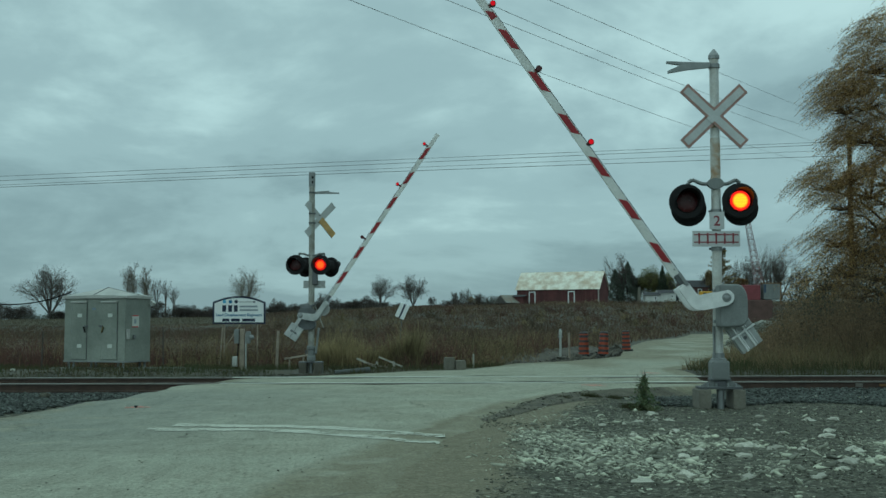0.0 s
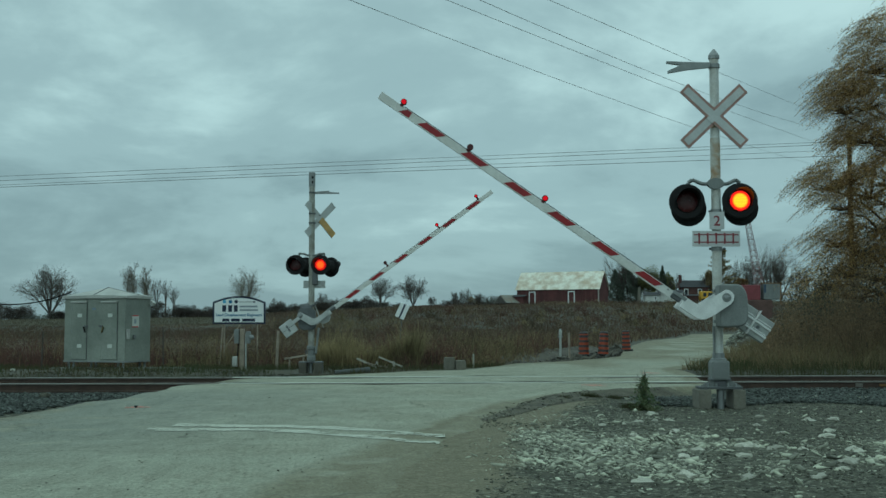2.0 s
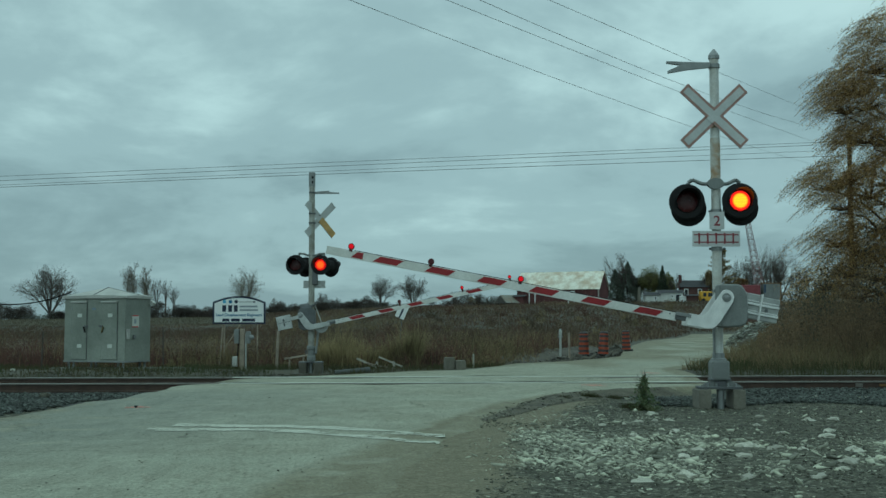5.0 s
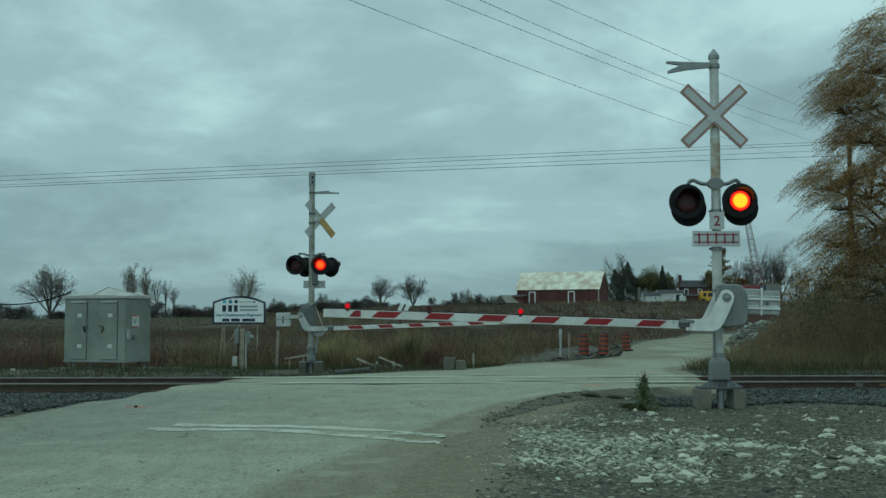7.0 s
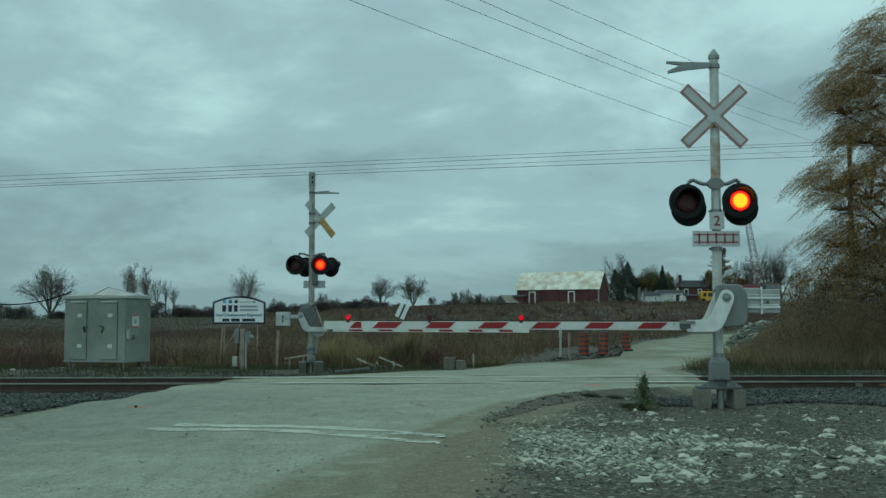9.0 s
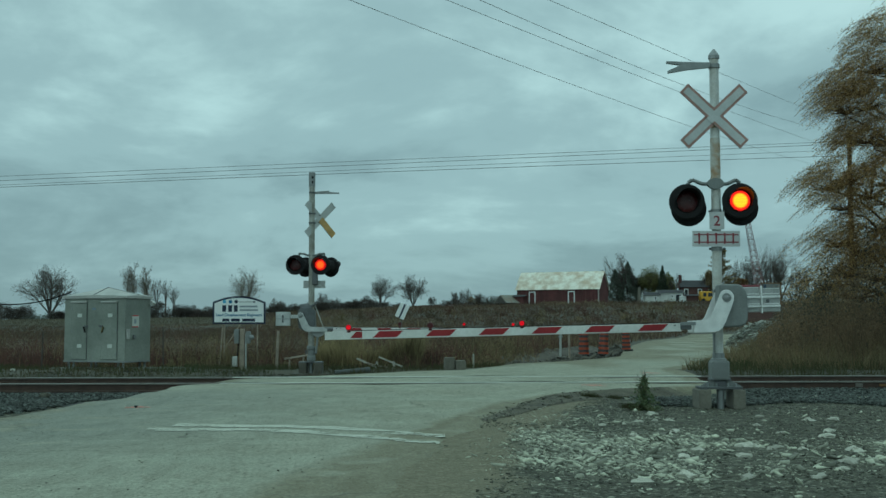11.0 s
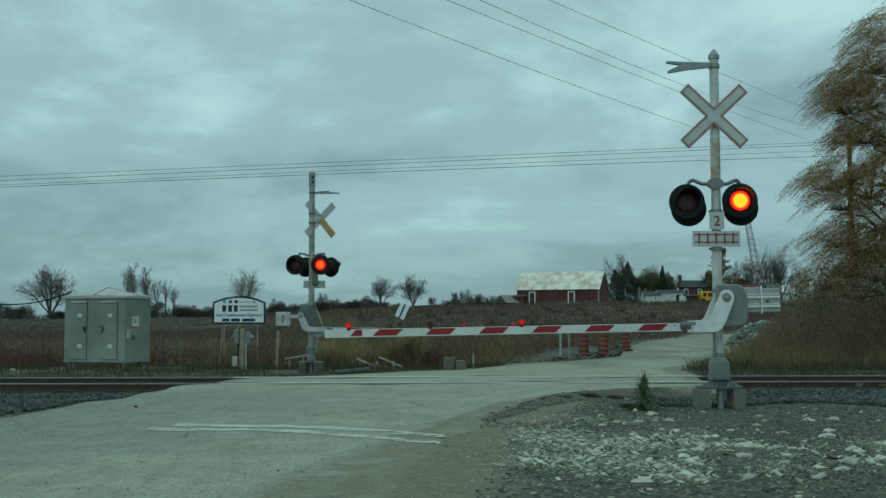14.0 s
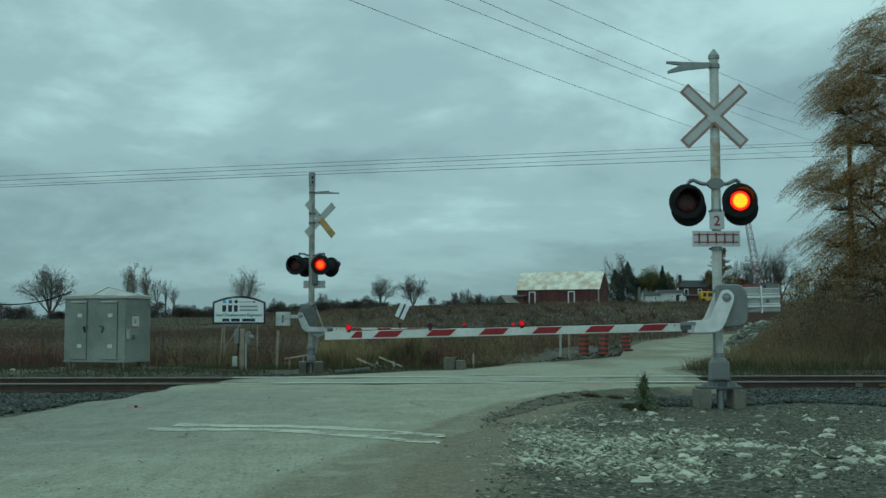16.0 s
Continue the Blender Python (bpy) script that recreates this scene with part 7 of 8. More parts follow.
def crest_bushes():
    """Rounded thickets standing in the hedgerow: x, y, width, height of the top, leaf."""
    for k, (x, y, w, top, m) in enumerate((
            (-119.7, 322, 5.9, 7.2, L_BUSH), (-127.7, 334, 6.1, 9.1, L_HEDGE), (-121.4, 336, 5.8, 8.4, L_HEDGE), (-80.2, 323, 5.2, 8.5, L_BUSH),
            (-73.9, 321, 4.8, 7.3, L_BUSH), (-71.9, 325, 4.9, 7.9, L_BUSH), (-68.0, 322, 4.5, 6.7, L_HEDGE), (-65.5, 328, 5.7, 7.1, L_HEDGE),
            (-48.2, 323, 4.5, 7.5, L_BUSH), (-46.3, 328, 4.2, 8.1, L_BUSH), (-42.3, 327, 4.2, 8.2, L_HEDGE), (-39.6, 322, 5.2, 7.3, L_BUSH),
            (-35.7, 324, 6.6, 8.5, L_BUSH), (-32.3, 322, 6.6, 9.1, L_BUSH), (-27.3, 330, 4.6, 8.5, L_HEDGE), (-24.0, 325, 4.6, 9.2, L_BUSH),
            (-21.7, 333, 4.7, 10.3, L_HEDGE), (-18.2, 321, 7.6, 8.3, L_BUSH), (-11.7, 322, 4.3, 7.7, L_BUSH), (-8.8, 326, 4.6, 6.9, L_BUSH),
            (-5.5, 318, 6.5, 6.3, L_REDFAR), (-0.9, 320, 7.6, 6.7, L_REDFAR), (2.9, 334, 7.2, 9.1, L_HEDGE), (6.6, 329, 4.6, 8.1, L_HEDGE),
            (9.0, 333, 3.9, 10.0, L_TANFAR), (13.1, 335, 6.5, 8.7, L_HEDGE), (18.2, 331, 7.1, 7.8, L_HEDGE), (-108.2, 325, 4.2, 5.8, L_BUSH))):
        h = max(1.2, top - float(hz(x, y)))
        b = thing("bush", x, y, float(hz(x, y)) - 0.2, k * 40, "dense rounded leafless bush on the crest", "bush", "bushes on the crest")
        rng = np.random.default_rng(500 + k)
        pts = crown_points(rng, h + 0.2, w * 1.65, 4000, "dome")
        o = array_mesh("crown", *leaves(rng, pts, np.full(len(pts), 0.14)), m)
        o.parent = b
        o = array_mesh("stem", *tubes(vase_limbs(900 + k, h * 1.02, w * 1.1, 0.05, 3, 2, 0.014, 0.8)[0], 3), L_TWIG)
        o.parent = b
        tagged(o, kind="stuff")


crest_bushes()


def willow():
    """A big weeping willow in autumn leaf, its strands hanging in lobes."""
    x0, y0 = 13.85, 38.0
    t = thing("weeping_willow", x0, y0, -0.1, 0, "large weeping willow with hanging orange-brown autumn leaves", "tree")
    rng = np.random.default_rng(77)
    # lobes of the crown: offset from the foot, radius, how thickly leaved
    lobes = ((-0.2, 0.0, 9.0, 0.80, 1.5), (-0.45, -0.2, 8.3, 0.72, 1.4), (0.3, 0.2, 8.5, 0.95, 1.5), (0.55, 0.0, 9.7, 0.85, 1.4), (1.25, 0.0, 10.7, 1.05, 1.5), (0.35, 0.3, 7.4, 0.8, 1.5), (1.0, 0.3, 7.3, 1.2, 1.5), (1.4, 0.2, 9.0, 1.3, 1.5),
             (-1.0, 0.0, 5.8, 0.70, 1.0), (-0.35, 0.2, 6.0, 0.85, 1.3), (-0.65, -0.2, 5.1, 0.8, 1.1), (0.3, 0.0, 5.5, 1.0, 1.2), (1.2, -0.2, 5.9, 1.2, 1.4), (-0.8, 0.0, 3.9, 0.72, 1.1), (-0.1, 0.2, 3.6, 0.95, 1.3), (0.7, 0.0, 4.4, 1.1, 1.4),
             (0.5, -0.2, 2.8, 1.0, 1.4), (-0.55, 0.1, 2.9, 0.8, 0.8), (0.0, 0.3, 2.2, 1.0, 0.8), (-1.1, 0.2, 2.5, 0.65, 0.7), (1.6, 0.0, 3.5, 1.4, 1.3), (2.4, 0.0, 10.4, 1.5, 0.5), (3.9, 0.0, 9.0, 2.3, 0.3), (3.6, 0.5, 5.5, 2.4, 0.3), (3.5, 0.0, 12.3, 1.8, 0.4), (2.3, 0.1, 6.8, 1.4, 0.6), (5.8, 0.8, 7.0, 3.0, 0.2), (3.4, -0.4, 2.6, 1.6, 0.4))
    rows = [(3.0, 0, 0, 3.05, 0, 1.8, 0.45, 0.36), (3.05, 0, 1.8, 3.0, 0.1, 3.4, 0.36, 0.30), (3.0, 0.1, 3.4, 3.1, 0, 6.0, 0.30, 0.24), (3.1, 0, 6.0, 3.1, 0, 9.5, 0.24, 0.14), (3.1, 0, 9.5, 3.0, 0, 12.5, 0.14, 0.05)]
    segs, pts = [], []
    for lx, ly, lz, r, dens in lobes:
        c = np.array([lx, ly, lz])
        z0 = max(1.6, lz - 1.0 - 0.55 * math.hypot(lx - 3.0, ly))
        a = np.array([3.05, 0.05, z0])
        for k in range(7):
            b = a + (c + rng.normal(0, 0.12, 3) - a) / (7 - k)
            b[2] += 0.12 * math.sin(math.pi * k / 6)
            rows.append((*a, *b, 0.085 * (1 - k / 9), 0.085 * (1 - (k + 1) / 9)))
            a = b
        for k in range(26):
            d = rng.normal(size=3)
            d[2] = abs(d[2]) * 0.5
            d /= np.linalg.norm(d)
            rows.append((*c, *(c + d * r * rng.uniform(0.5, 0.95)), 0.028, 0.010))
        for i in range(int(138 * r * r * dens)):
            d = rng.normal(size=3)
            d[2] = abs(d[2]) * 0.9 - 0.15
            d /= np.linalg.norm(d)
            p = c + d * r * rng.uniform(0.45, 1.0) ** 0.6 + np.array([0, 0, 0.25])
            go = d * np.array([0.8, 0.8, 0.3]) + np.array([-0.35, 0, 0.1])
            L, n = rng.uniform(0.5, 1.5), 5
            for k in range(n):
                go = go * 0.76 + np.array([-0.10, 0.0, -0.20])
                q = p + go / np.linalg.norm(go) * L / n
                if q[2] < 0.5:
                    break
                segs.append((*p, *q, 0.0045, 0.0035))
                m = rng.integers(6, 11)
                pts.append(p + (q - p) * rng.uniform(0, 1, (m, 1)) + rng.normal(0, 0.055, (m, 3)))
                p = q
    o = array_mesh("trunk", *tubes(rows), M_WILLOWBARK)
    o.parent = t
    o = array_mesh("strand", *tubes(segs, 3), M_WILLOWBARK)
    o.parent = t
    tagged(o, kind="stuff")
    pts = np.concatenate(pts)
    o = array_mesh("foliage", *leaves(rng, pts, np.full(len(pts), 0.025), droop=0.9), L_WILLOW)
    o.parent = t
    tagged(o, kind="stuff")


willow()


# ---- low growth ----
def in_view(x, y, pad=2.0):
    return np.abs(x) < 0.40 * y + pad


def weed_front(x):
    """How near the tall weeds come, across the field."""
    return np.interp(x, (-25, -12, -8, -4, -1, 1.0, 3.1, 5.3, 7.5, 10.4, 16.3, 22.6, 31), (38.0, 38.0, 36.8, 34.2, 33.4, 36.3, 40.8, 50, 57, 67, 94, 114, 143))


def field_growth():
    rng = np.random.default_rng(12)
    # tall dry weeds close behind the track
    n = 90000
    y = 31.5 + 28 * rng.uniform(0, 1, n) ** 1.5
    x = rng.uniform(-25, 8, n)
    keep = in_view(x, y) & (y > weed_front(x) + rng.exponential(0.6, n)) & ~on_road(x, y, 0.6)
    x, y = x[keep], y[keep]
    hh = 0.72 + 0.5 * clump_noise(x, y, 0.35, 2.0) + 0.42 * clump_noise(x, y, 1.1, 5.0)
    h = np.clip(hh * rng.uniform(0.5, 1.25, len(x)), 0.12, 1.55) * np.interp(y - weed_front(x), (0, 2), (0.45, 1.0))
    pick = clump_noise(x * 1.0, y, 0.3, 8.0) + 0.18 * rng.normal(size=len(x)) > 0.02
    for sel, m, nm, lab in ((pick, L_TAN, "tall_grass", "tall dry tan grass and weeds"), (~pick, L_RED, "red_brush", "red-brown dogwood brush")):
        p = np.stack([x[sel], y[sel], hz(x[sel], y[sel]) - 0.03], 1)
        v, f = blades(rng, p, h[sel], rng.uniform(0.008, 0.026, sel.sum()), 0.75)
        k = rng.uniform(0, 1, sel.sum()) < 0.75
        q = p[k] + np.stack([rng.normal(0, 0.12, k.sum()), rng.normal(0, 0.12, k.sum()), h[sel][k] * rng.uniform(0.35, 1.05, k.sum())], 1)
        lv, lf = leaves(rng, q, np.full(k.sum(), 0.038))
        tagged(array_mesh(nm, *merge([(v, f), (lv, lf)]), m), lab, "weeds", kind="stuff")
    # a stand of pale reeds behind the far mast
    n = 7000
    x = rng.uniform(-3.9, -0.7, n)
    y = 34.6 + 2.6 * rng.uniform(0, 1, n) ** 1.3
    keep = clump_noise(x, y, 0.9, 63.0) > -0.22
    x, y = x[keep], y[keep]
    h = np.clip(0.95 + 0.55 * clump_noise(x, y, 0.7, 64.0), 0.4, 1.4) * rng.uniform(0.55, 1.15, len(x))
    v, f = blades(rng, np.stack([x, y, hz(x, y) - 0.03], 1), h, rng.uniform(0.008, 0.024, len(x)), 0.55)
    tagged(array_mesh("reeds", v, f, L_REED), "stand of pale dry reeds behind the crossing mast", "weeds", kind="stuff")
    # the brushy field up to the crest
    n = 84000
    y = 44 + 277 * rng.uniform(0, 1, n) ** 1.35
    x = rng.uniform(-1, 1, n) * (0.42 * y + 3)
    keep = ~on_road(x, y, 1.0) & ~((x > 12) & (y < 64) & (x < 24)) & ((y > weed_front(x)) | (x > 0.3 * y))
    x, y = x[keep], y[keep]
    big = clump_noise(x, y * 0.6, 0.12, 4.0) + 0.5 * clump_noise(x, y * 0.6, 0.35, 44.0)
    h = np.clip(0.75 + 0.9 * big, 0.2, 1.8) * rng.uniform(0.4, 1.2, len(x)) * np.interp(y, (46, 90, 300), (0.75, 0.95, 0.9))
    kind = clump_noise(x, y * 0.35, 0.035, 14.0) + 0.5 * big * 0.4 + 0.22 * rng.normal(size=len(x))
    h = h * np.where(x < -0.16 * y, np.interp(y, (105, 190), (1.0, 0.25)), 1.0)
    bare = (x < -0.17 * y) & (y > 208)
    x, y, h, big, kind = x[~bare], y[~bare], h[~bare], big[~bare], kind[~bare]
    for sel, m, nm, lab in ((kind > 0.16, L_TANFAR, "field_grass", "dry tan grass over the field"), ((kind <= 0.16) & (kind > -0.12), L_REDFAR, "field_brush", "red-brown brush over the field"), (kind <= -0.12, L_BROWNFAR, "field_brush", "dark brown brush over the field")):
        p = np.stack([x[sel], y[sel], hz(x[sel], y[sel]) - 0.05], 1)
        s = np.interp(y[sel], (46, 300), (0.9, 4.0))
        v, f = blades(rng, p, h[sel], rng.uniform(0.02, 0.05, sel.sum()) * s, 0.9)
        q = np.repeat(p, 2, 0) + rng.normal(0, 1, (2 * len(p), 3)) * np.repeat(np.stack([0.16 * s, 0.16 * s, 0.0 * s], 1), 2, 0)
        q[:, 2] += np.repeat(h[sel], 2) * rng.uniform(0.3, 1.05, 2 * len(p))
        lv, lf = leaves(rng, q, np.repeat(0.05 * s, 2))
        tagged(array_mesh(nm, *merge([(v, f), (lv, lf)]), m), lab, "brush", kind="stuff")
    # a mown strip of pale stubble on the crest
    n = 19000
    sy = rng.uniform(200, 321, n)
    sx = -sy * rng.uniform(0.165, 0.42, n)
    v, f = blades(rng, np.stack([sx, sy, hz(sx, sy) - 0.03], 1), rng.uniform(0.12, 0.35, n), rng.uniform(0.06, 0.2, n), 1.2)
    tagged(array_mesh("stubble", v, f, L_STUBBLE), "mown pale stubble on the crest of the field", "stubble", kind="stuff")
    # pale seed heads among the weeds
    n = 260
    cx, cy = rng.uniform(-17, -1, n), rng.uniform(36, 50, n)
    ok = cy > weed_front(cx) + 0.6
    cx, cy = cx[ok], cy[ok]
    q = np.repeat(np.stack([cx, cy, hz(cx, cy) + rng.uniform(0.45, 0.95, len(cx))], 1), 60, 0) + rng.normal(0, 1, (60 * len(cx), 3)) * np.array([0.22, 0.22, 0.11])
    tagged(array_mesh("seed_heads", *leaves(rng, q, np.full(len(q), 0.022)), L_SEED), "pale fluffy seed heads among the weeds", "weeds", kind="stuff")
    # rounded bushes standing out of the field
    n = 420
    by = 35 + 200 * rng.uniform(0, 1, n) ** 1.7
    bx = rng.uniform(-1, 1, n) * (0.41 * by + 2)
    keep = (by > weed_front(bx) + 0.8) & ~on_road(bx, by, 1.5) & ~((bx > 11) & (by < 66)) & ~((bx < -0.15 * by) & (by > 95))
    bx, by = bx[keep], by[keep]
    pick = rng.integers(0, 3, len(bx))
    for j, (m, nm, lab) in enumerate(((L_RED, "dogwood_bush", "rounded red-brown bushes in the field"), (L_TAN, "dry_bush", "rounded dry tan bushes in the field"), (L_BROWN, "dark_bush", "rounded dark brown bushes in the field"))):
        chunks = []
        for x, y in zip(bx[pick == j], by[pick == j]):
            k = 230
            r = rng.uniform(0.35, 0.8) * np.interp(y, (35, 120, 240), (0.8, 1.3, 2.0))
            d = rng.normal(size=(k, 3))
            d /= np.linalg.norm(d, axis=1)[:, None]
            d[:, 2] = np.abs(d[:, 2])
            q = np.array([x, y, float(hz(x, y))]) + d * r * rng.uniform(0.4, 1.15, (k, 1)) * np.array([1.1, 1.1, 1.35])
            chunks.append(leaves(rng, q, np.full(k, 0.035 * np.interp(y, (35, 240), (1.0, 3.5)))))
            base = np.array([x, y, float(hz(x, y)) - 0.03]) + rng.normal(0, 0.1, (40, 3)) * np.array([1, 1, 0])
            chunks.append(blades(rng, base, rng.uniform(0.6, 1.7, 40) * r, np.full(40, 0.014 * np.interp(y, (35, 240), (1, 4))), 1.3))
        tagged(array_mesh(nm, *merge(chunks), m), lab, "bushes", kind="stuff")
    # hedgerow and thicket along the crest
    n = 62000
    x = rng.uniform(-150, 130, n)
    topz = np.interp(x, (-140.7, -124.8, -118.4, -107.3, -80.2, -72.3, -64.3, -48.4, -42.0, -29.3, -25.3, -15.0, -13.4, -3.8, 1.0, 15.3, 20.8, 47.1, 48.7, 72.6, 82.1, 101.2, 129.9),
                     (2.0, 4.2, 3.0, 3.4, 3.6, 3.2, 2.6, 2.6, 4.6, 3.2, 4.6, 4.0, 1.8, 1.8, 2.6, 4.0, 2.0, 1.0, 4.6, 4.0, 5.5, 8.0, 9.0))
    y = rng.uniform(322, 350, n)
    z = hz(x, y) + np.minimum(topz, 2.8 + 0.4 * (x > 80) * topz) * 0.95 * (0.85 + 0.55 * clump_noise(x, y, 0.07, 6.0)) * rng.uniform(0, 1, n) ** 1.15 - 0.4
    green = clump_noise(x, y * 0.3, 0.03, 30.0) > 0.18
    for sel, m, nm in ((green, L_DARKLEAF, "thicket"), (~green, L_HEDGE, "hedgerow")):
        v, f = leaves(rng, np.stack([x, y, z], 1)[sel], np.full(sel.sum(), 0.19))
        tagged(array_mesh(nm, v, f, m), "dark leafless hedgerow and thicket along the crest", "hedgerow", kind="stuff")
    # short green and tan grass at the edges
    n = 42000
    x = rng.uniform(-16, 14, n)
    yp = rng.uniform(28.3, 39, n)
    y = yp + SKEW * x
    d = clump_noise(x, y, 0.6, 40.0) + 0.5 * clump_noise(x, y, 2.0, 41.0)
    keep = in_view(x, y) & ~on_road(x, yp, 0.45) & (d > np.where(x > 5, -0.5, -0.22)) & ~((x < -7.4) & (x > -12.4) & (y > 32.3) & (y < 36.6))
    x, y = x[keep], y[keep]
    v, f = blades(rng, np.stack([x, y, hz(x, y) - 0.02], 1), rng.uniform(0.05, 0.22, len(x)) * np.where(x > 6, 1.7, 1.0), rng.uniform(0.008, 0.02, len(x)), 0.7)
    tagged(array_mesh("verge_grass", v, f, L_GREEN), "short green and tan grass along the verge", "grass", kind="stuff")
    # brush under the willow
    n = 60000
    x, y = rng.uniform(6.5, 24, n), rng.uniform(31.5, 56, n)
    keep = in_view(x, y, 1.5) & (x > np.interp(y, (31.5, 36, 45, 56), (6.4, 8.5, 11.5, 14.6)) + rng.exponential(0.35, n) - 0.25)
    x, y = x[keep], y[keep]
    inner = x - np.interp(y, (31.5, 36, 45, 56), (6.75, 8.7, 11.7, 14.8))
    h = np.clip(np.interp(inner, (0, 1.2, 2.6, 4), (0.62, 0.9, 1.25, 1.9)) * np.clip(0.7 + 1.1 * clump_noise(x, y, 0.8, 3.0), 0.2, 2) * rng.uniform(0.4, 1.15, len(x)), 0.15, 3.6) * np.interp(y, (31.5, 34.5), (0.4, 1.0))
    tan = (h < 1.1) & (rng.uniform(0, 1, len(x)) < 0.75)
    for sel, m, nm, lab, lean in ((tan, L_VERGE, "dry_grass", "dry tan and green grass in front of the brush", 1.25), (~tan, L_THICKET, "brush", "dense brown brush under the willow", 0.95)):
        v, f = blades(rng, np.stack([x, y, hz(x, y) - 0.04], 1)[sel], h[sel], rng.uniform(0.008, 0.022, sel.sum()), lean)
        tagged(array_mesh(nm, v, f, m), lab, "brush", kind="stuff")
    n = 170000
    x, y = rng.uniform(9, 24, n), rng.uniform(34, 54, n)
    inner = x - np.interp(y, (31.5, 36, 45, 56), (9.0, 9.9, 12.2, 15.3))
    keep = in_view(x, y, 1.5) & (inner > 0)
    x, y, inner = x[keep], y[keep], inner[keep]
    top = np.interp(inner, (0, 1, 2.2, 4), (0.8, 1.6, 3.2, 4.2)) * np.clip(0.8 + 1.0 * clump_noise(x, y, 0.75, 60.0) + 0.4 * clump_noise(x, y, 2.2, 61.0), 0.15, 2)
    z = hz(x, y) + top * rng.uniform(0.05, 1, len(x)) ** 0.8
    dull = clump_noise(x * 1.2, y, 0.5, 81.0) + 0.25 * (z - 2.0) > 0.0
    for sel, m, lab in ((~dull, L_BROWNLEAF, "withered brown leaves on shrubs under the willow"), (dull, L_DULLLEAF, "dull grey-green leaves on shrubs under the willow")):
        v, f = leaves(rng, np.stack([x, y, z], 1)[sel], np.full(sel.sum(), 0.042), droop=0.3)
        tagged(array_mesh("shrub_leaves", v, f, m), lab, "shrubs", kind="stuff")


L_DULLLEAF = leafmat("dull_grey_green_leaves", (0.125, 0.118, 0.082), (0.055, 0.054, 0.040), 0.4)
L_BROWNLEAF = leafmat("withered_leaves", (0.29, 0.205, 0.12), (0.11, 0.09, 0.062), 0.5)
field_growth()


def little_spruce():
    s = thing("spruce_seedling", 2.84, 16.4, -0.02, 0, "small dark green spruce seedling among the gravel", "shrub")
    rng = np.random.default_rng(3)
    o = array_mesh("stem", *tubes([(0, 0, 0, 0.01, 0, 0.60, 0.010, 0.003)]), M_BARK)
    o.parent = s
    n = 2600
    u = rng.uniform(0, 1, n) ** 2.3
    a = rng.uniform(0, 2 * np.pi, n)
    r = (0.225 * (1 - u) ** 0.75 + 0.02) * (0.7 + 0.5 * np.sin(5 * a + 14 * u)) * rng.uniform(0.2, 1, n)
    v, f = leaves(rng, np.stack([r * np.cos(a), r * np.sin(a), 0.01 + 0.50 * u], 1), np.full(n, 0.022))
    o = array_mesh("needles", v, f, L_SPRUCE)
    o.parent = s
    twigs = []
    for i in range(30):
        b = rng.uniform(0, 2 * math.pi)
        z = rng.uniform(0.2, 0.5)
        g = rng.uniform(0.05, 0.13)
        twigs.append((0, 0, z, g * math.cos(b), g * math.sin(b), z + rng.uniform(0.08, 0.16), 0.004, 0.0015))
    o = array_mesh("twigs", *tubes(twigs), M_BARK)
    o.parent = s
    for x, y, h, w in ((2.50, 20.2, 0.13, 0.17), (2.66, 20.3, 0.09, 0.14), (3.02, 20.6, 0.08, 0.16), (3.3, 20.9, 0.07, 0.2), (2.0, 19.3, 0.07, 0.14), (2.62, 16.5, 0.07, 0.10), (2.72, 16.35, 0.05, 0.12)):
        n = 420
        p = np.stack([rng.normal(0, w * 0.4, n), rng.normal(0, w * 0.25, n), np.full(n, 0.0)], 1)
        v, f = blades(rng, p, rng.uniform(0.3, 1.2, n) * h, np.full(n, 0.007), 1.1)
        o = array_mesh("weed_tuft", v, f, L_GREEN)
        o["kind"] = "stuff"
        o.matrix_basis = pose(x, y, float(hz(x, y)) + 0.02)
        tagged(o, "low tuft of weeds in the gravel", "weeds", "weed tufts")


little_spruce()


# ---- overhead wires ----
def wire(p, q, sag, r, group, m=None):
    p, q = Vector(p), Vector(q)
    cu = bpy.data.curves.new("overhead_wire", "CURVE")
    cu.dimensions, cu.bevel_depth, cu.bevel_resolution = "3D", r, 1
    sp = cu.splines.new("POLY")
    n = 40
    sp.points.add(n)
    for i in range(n + 1):
        t = i / n
        c = p.lerp(q, t)
        sp.points[i].co = (c.x, c.y, c.z - sag * 4 * t * (1 - t), 1)
    cu.materials.append(m or M_WIRE)
    return tagged(new("overhead_wire", cu), "thin grey overhead power wire", "power wire", group)


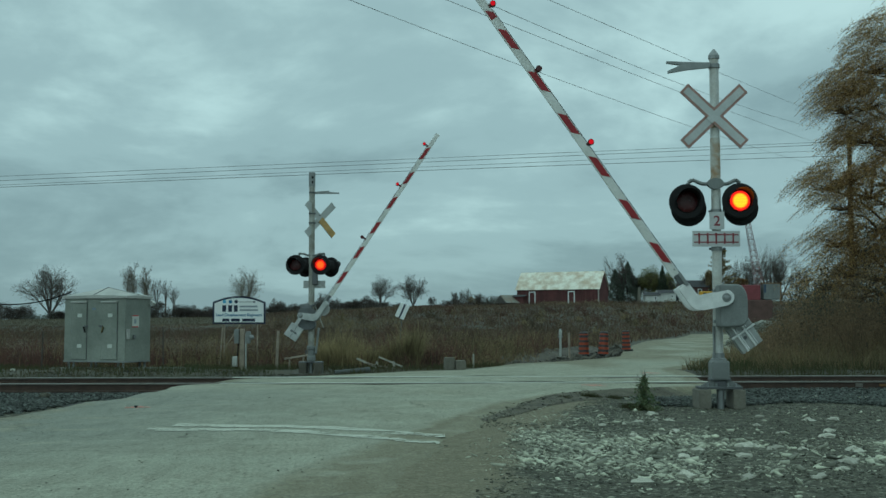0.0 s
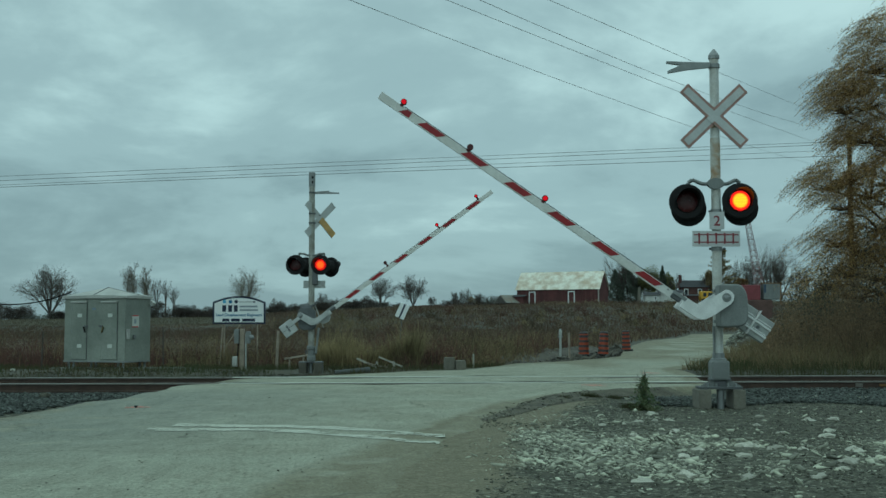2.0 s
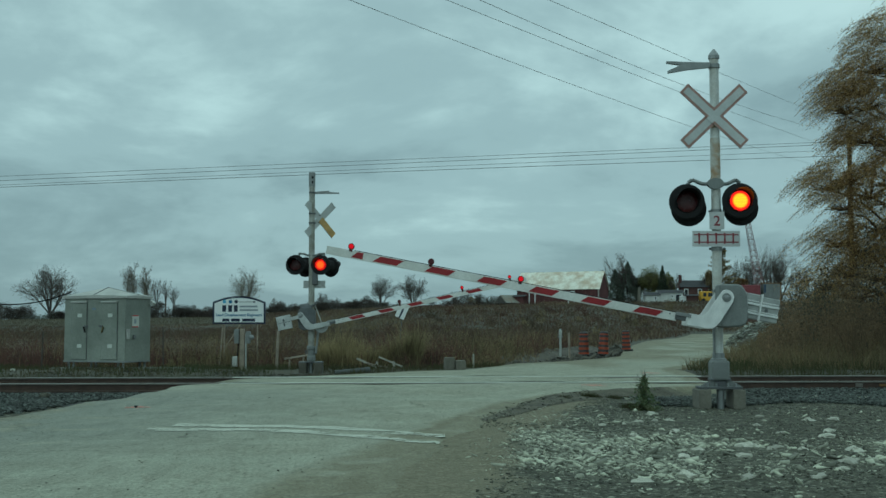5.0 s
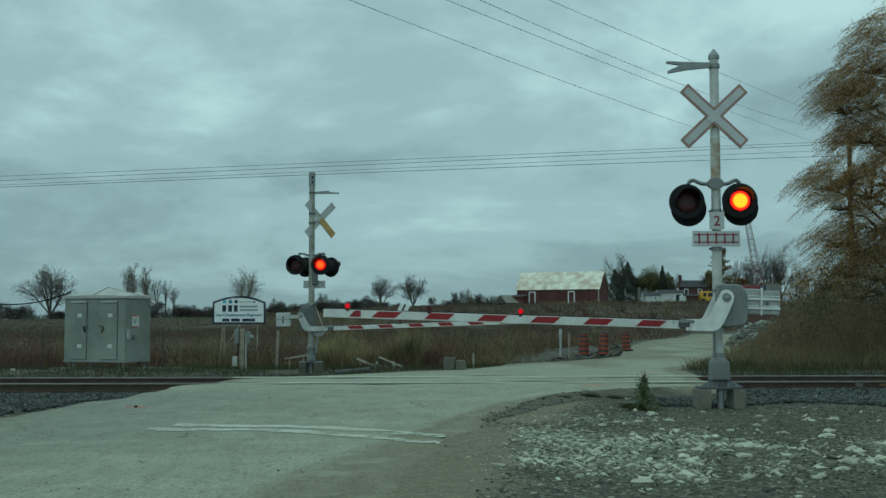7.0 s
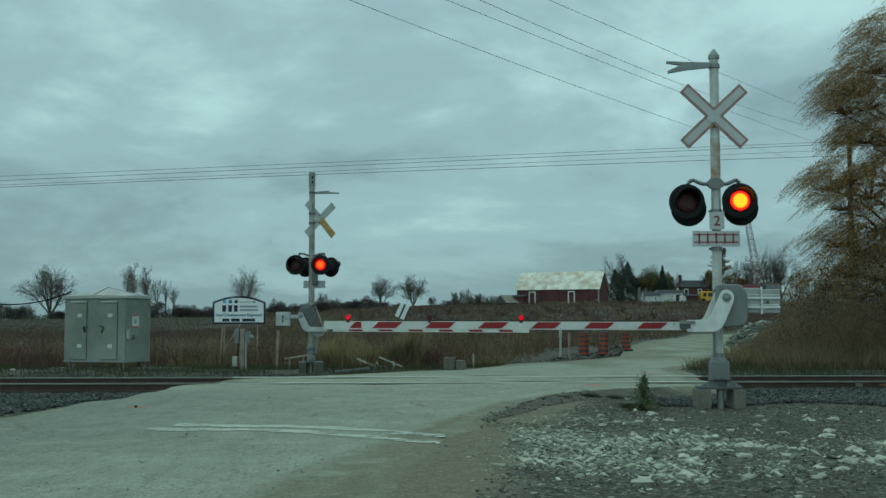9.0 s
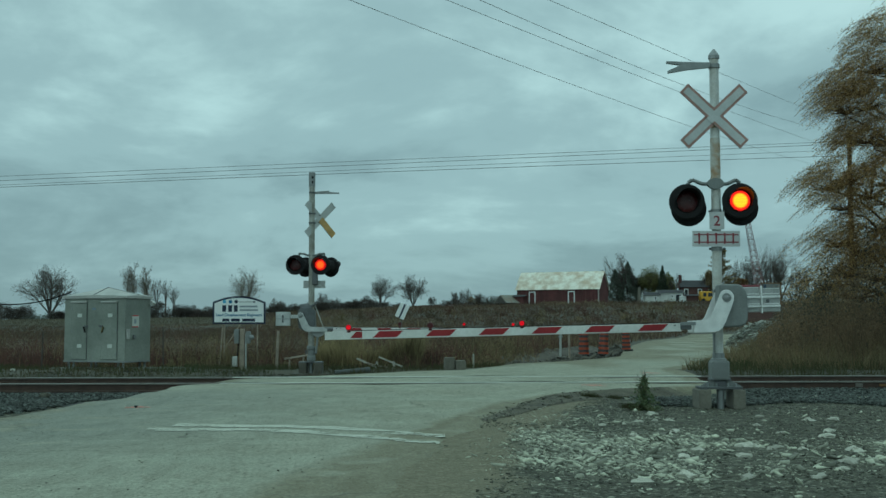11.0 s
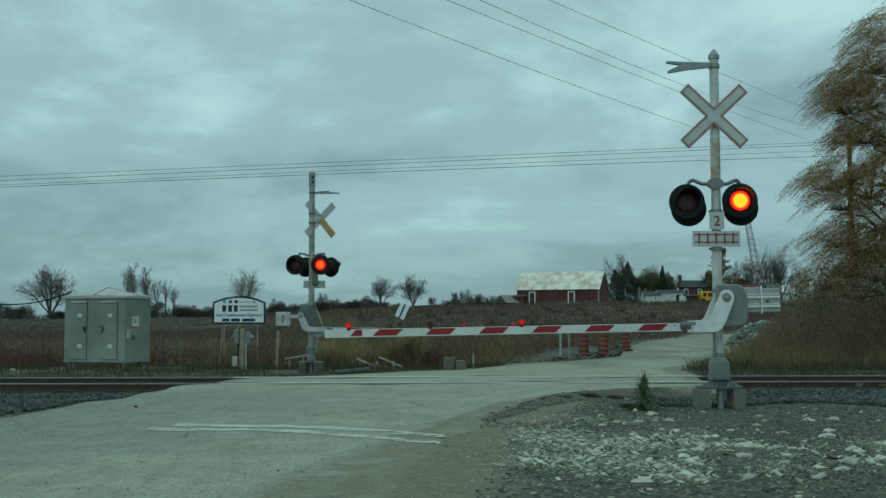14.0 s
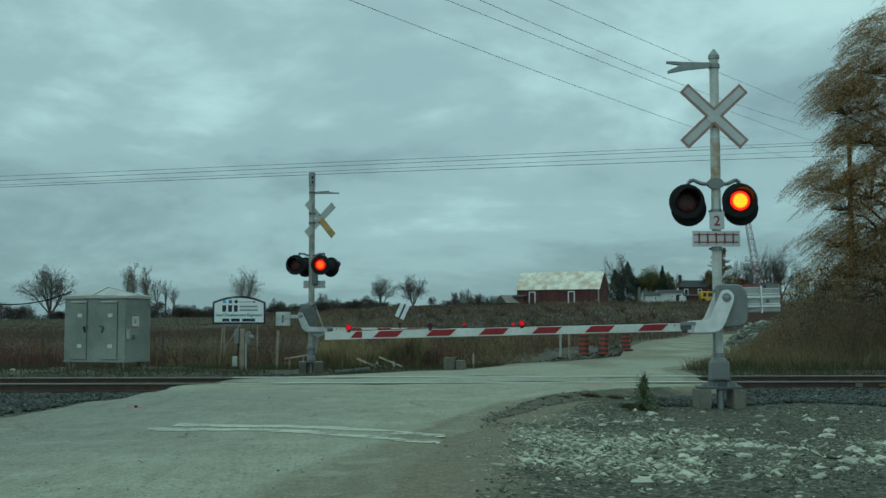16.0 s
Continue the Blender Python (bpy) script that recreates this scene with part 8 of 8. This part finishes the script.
def overhead():
    pole = thing("utility_pole", 24.85, 70.0, -0.1, 0, "brown wooden utility pole behind the willow", "utility pole")
    part("pole", rod((0, 0, 0), (0, 0, 13.3), 0.19, 0.14, 12), M_WILLOWBARK, pole)
    part("crossarm", box((0, 0, 12.5), (2.4, 0.12, 0.14), 0.01), M_WOOD, pole)
    for x in (-1.0, 0.4, 1.0):
        part("insulator", rod((x, 0, 12.55), (x, 0, 12.75), 0.05, seg=8), M_GALV, pole)
    for z0, z1, sag, r in ((8.4, 12.48, -0.06, 0.013), (8.14, 12.32, -0.01, 0.016), (7.8, 11.95, -0.09, 0.012), (7.63, 11.59, -0.21, 0.017)):
        wire((-70.0, 70.0, z0), (24.85, 70.0, z1), sag, r, "wires along the field")
    wire((-11.55, 35.9, 2.26), (-14.83, 35.9, 2.08), 0.30, 0.020, "service wire", M_BLACK)["label"] = "black service cable drooping to the signal cabinet"
    wire((-14.83, 35.9, 2.08), (-20.0, 35.9, 3.4), 0.25, 0.020, "service wire", M_BLACK)["label"] = "black service cable drooping to the signal cabinet"
    for p, q, sag, r in OVER:
        wire(p, q, sag, r, "wires over the road", M_WIREPALE)


OVER = [((-16.77, -1.3, 7.9), (24.97, 70.0, 10.45), 0.8, 0.0065), ((-13.62, -1.3, 6.54), (25.0, 70.0, 11.64), 0.3, 0.0065), ((-12.52, -1.3, 6.98), (25.02, 70.0, 12.88), 1.1, 0.0065), ((-10.26, -1.3, 5.32), (25.04, 70.0, 13.32), 0.1, 0.006)]
overhead()


# ---- what moves: the two gate arms and the flashing lenses ----
def motions():
    near_rows = ((0, 55.2), (0.5, 48.8), (1, 43.3), (1.5, 39.1), (2, 34.6), (2.5, 30.5), (3, 26.2), (3.5, 22.1), (4, 18.1), (4.2, 16.6), (5.0, 10.9), (5.7, 6.9), (6.3, 3.95), (6.5, 3.4), (6.7, 2.9), (7, 1.88), (7.3, 0.5),
                 (7.5, -0.77), (7.7, -2.0), (7.9, -2.1), (8.0, -1.54), (8.1, -0.85), (8.3, 0.1), (8.5, 0.25), (9, 0.14), (9.2, -0.05), (10.2, -0.9), (11.3, -1.45), (11.5, -1.1), (11.7, -0.85), (11.9, -0.95), (12.1, -1.4),
                 (12.3, -1.6), (12.5, -1.4), (12.7, -1.0), (12.9, -0.95), (13.1, -1.2), (13.3, -1.55), (13.5, -1.5), (13.75, -1.1), (14, -1.1), (14.3, -1.4), (14.5, -1.5), (15, -1.25), (15.5, -1.4), (16, -1.37))
    far_rows = ((0, 56.6), (0.5, 50.4), (1, 45.1), (1.5, 40.8), (2, 36.5), (2.5, 32.2), (3, 28.2), (3.5, 23.8), (4, 19.5), (4.2, 17.8), (5.0, 12.6), (5.7, 8.6), (6.3, 5.5), (6.5, 4.6), (6.7, 3.8), (6.9, 2.8), (7.1, 1.3), (7.3, 0.4),
                (7.5, -0.1), (7.7, -0.25), (8.2, -0.3), (16, -0.3))
    for (arm, x, y, z, sgn), rows in zip(ARMS, (near_rows, far_rows)):
        walk(arm, [(t, pose(x, y, z, 0, -sgn * a, 0)) for t, a in rows])
    # the lamps change sides twice a second
    left_on = [0.375 + k * 1.003 for k in range(16)]
    right_on = [0.868 + k * 1.0022 for k in range(16)]
    step = 1.0 / FPS
    for lens, side, off, lit, x, z in FLASH:
        on, out = (left_on, right_on) if side == "L" else (right_on, left_on)
        state = side == "R"
        rows = [(0.0, state)]
        for t, s in sorted([(t, True) for t in on] + [(t, False) for t in out]):
            if t + step < 16.0:
                rows += [(t, not s), (t + step, s)]
        rows.append((16.0, rows[-1][1]))
        walk(lens, [(t, pose(x, lit if s else off, z)) for t, s in rows])


motions()
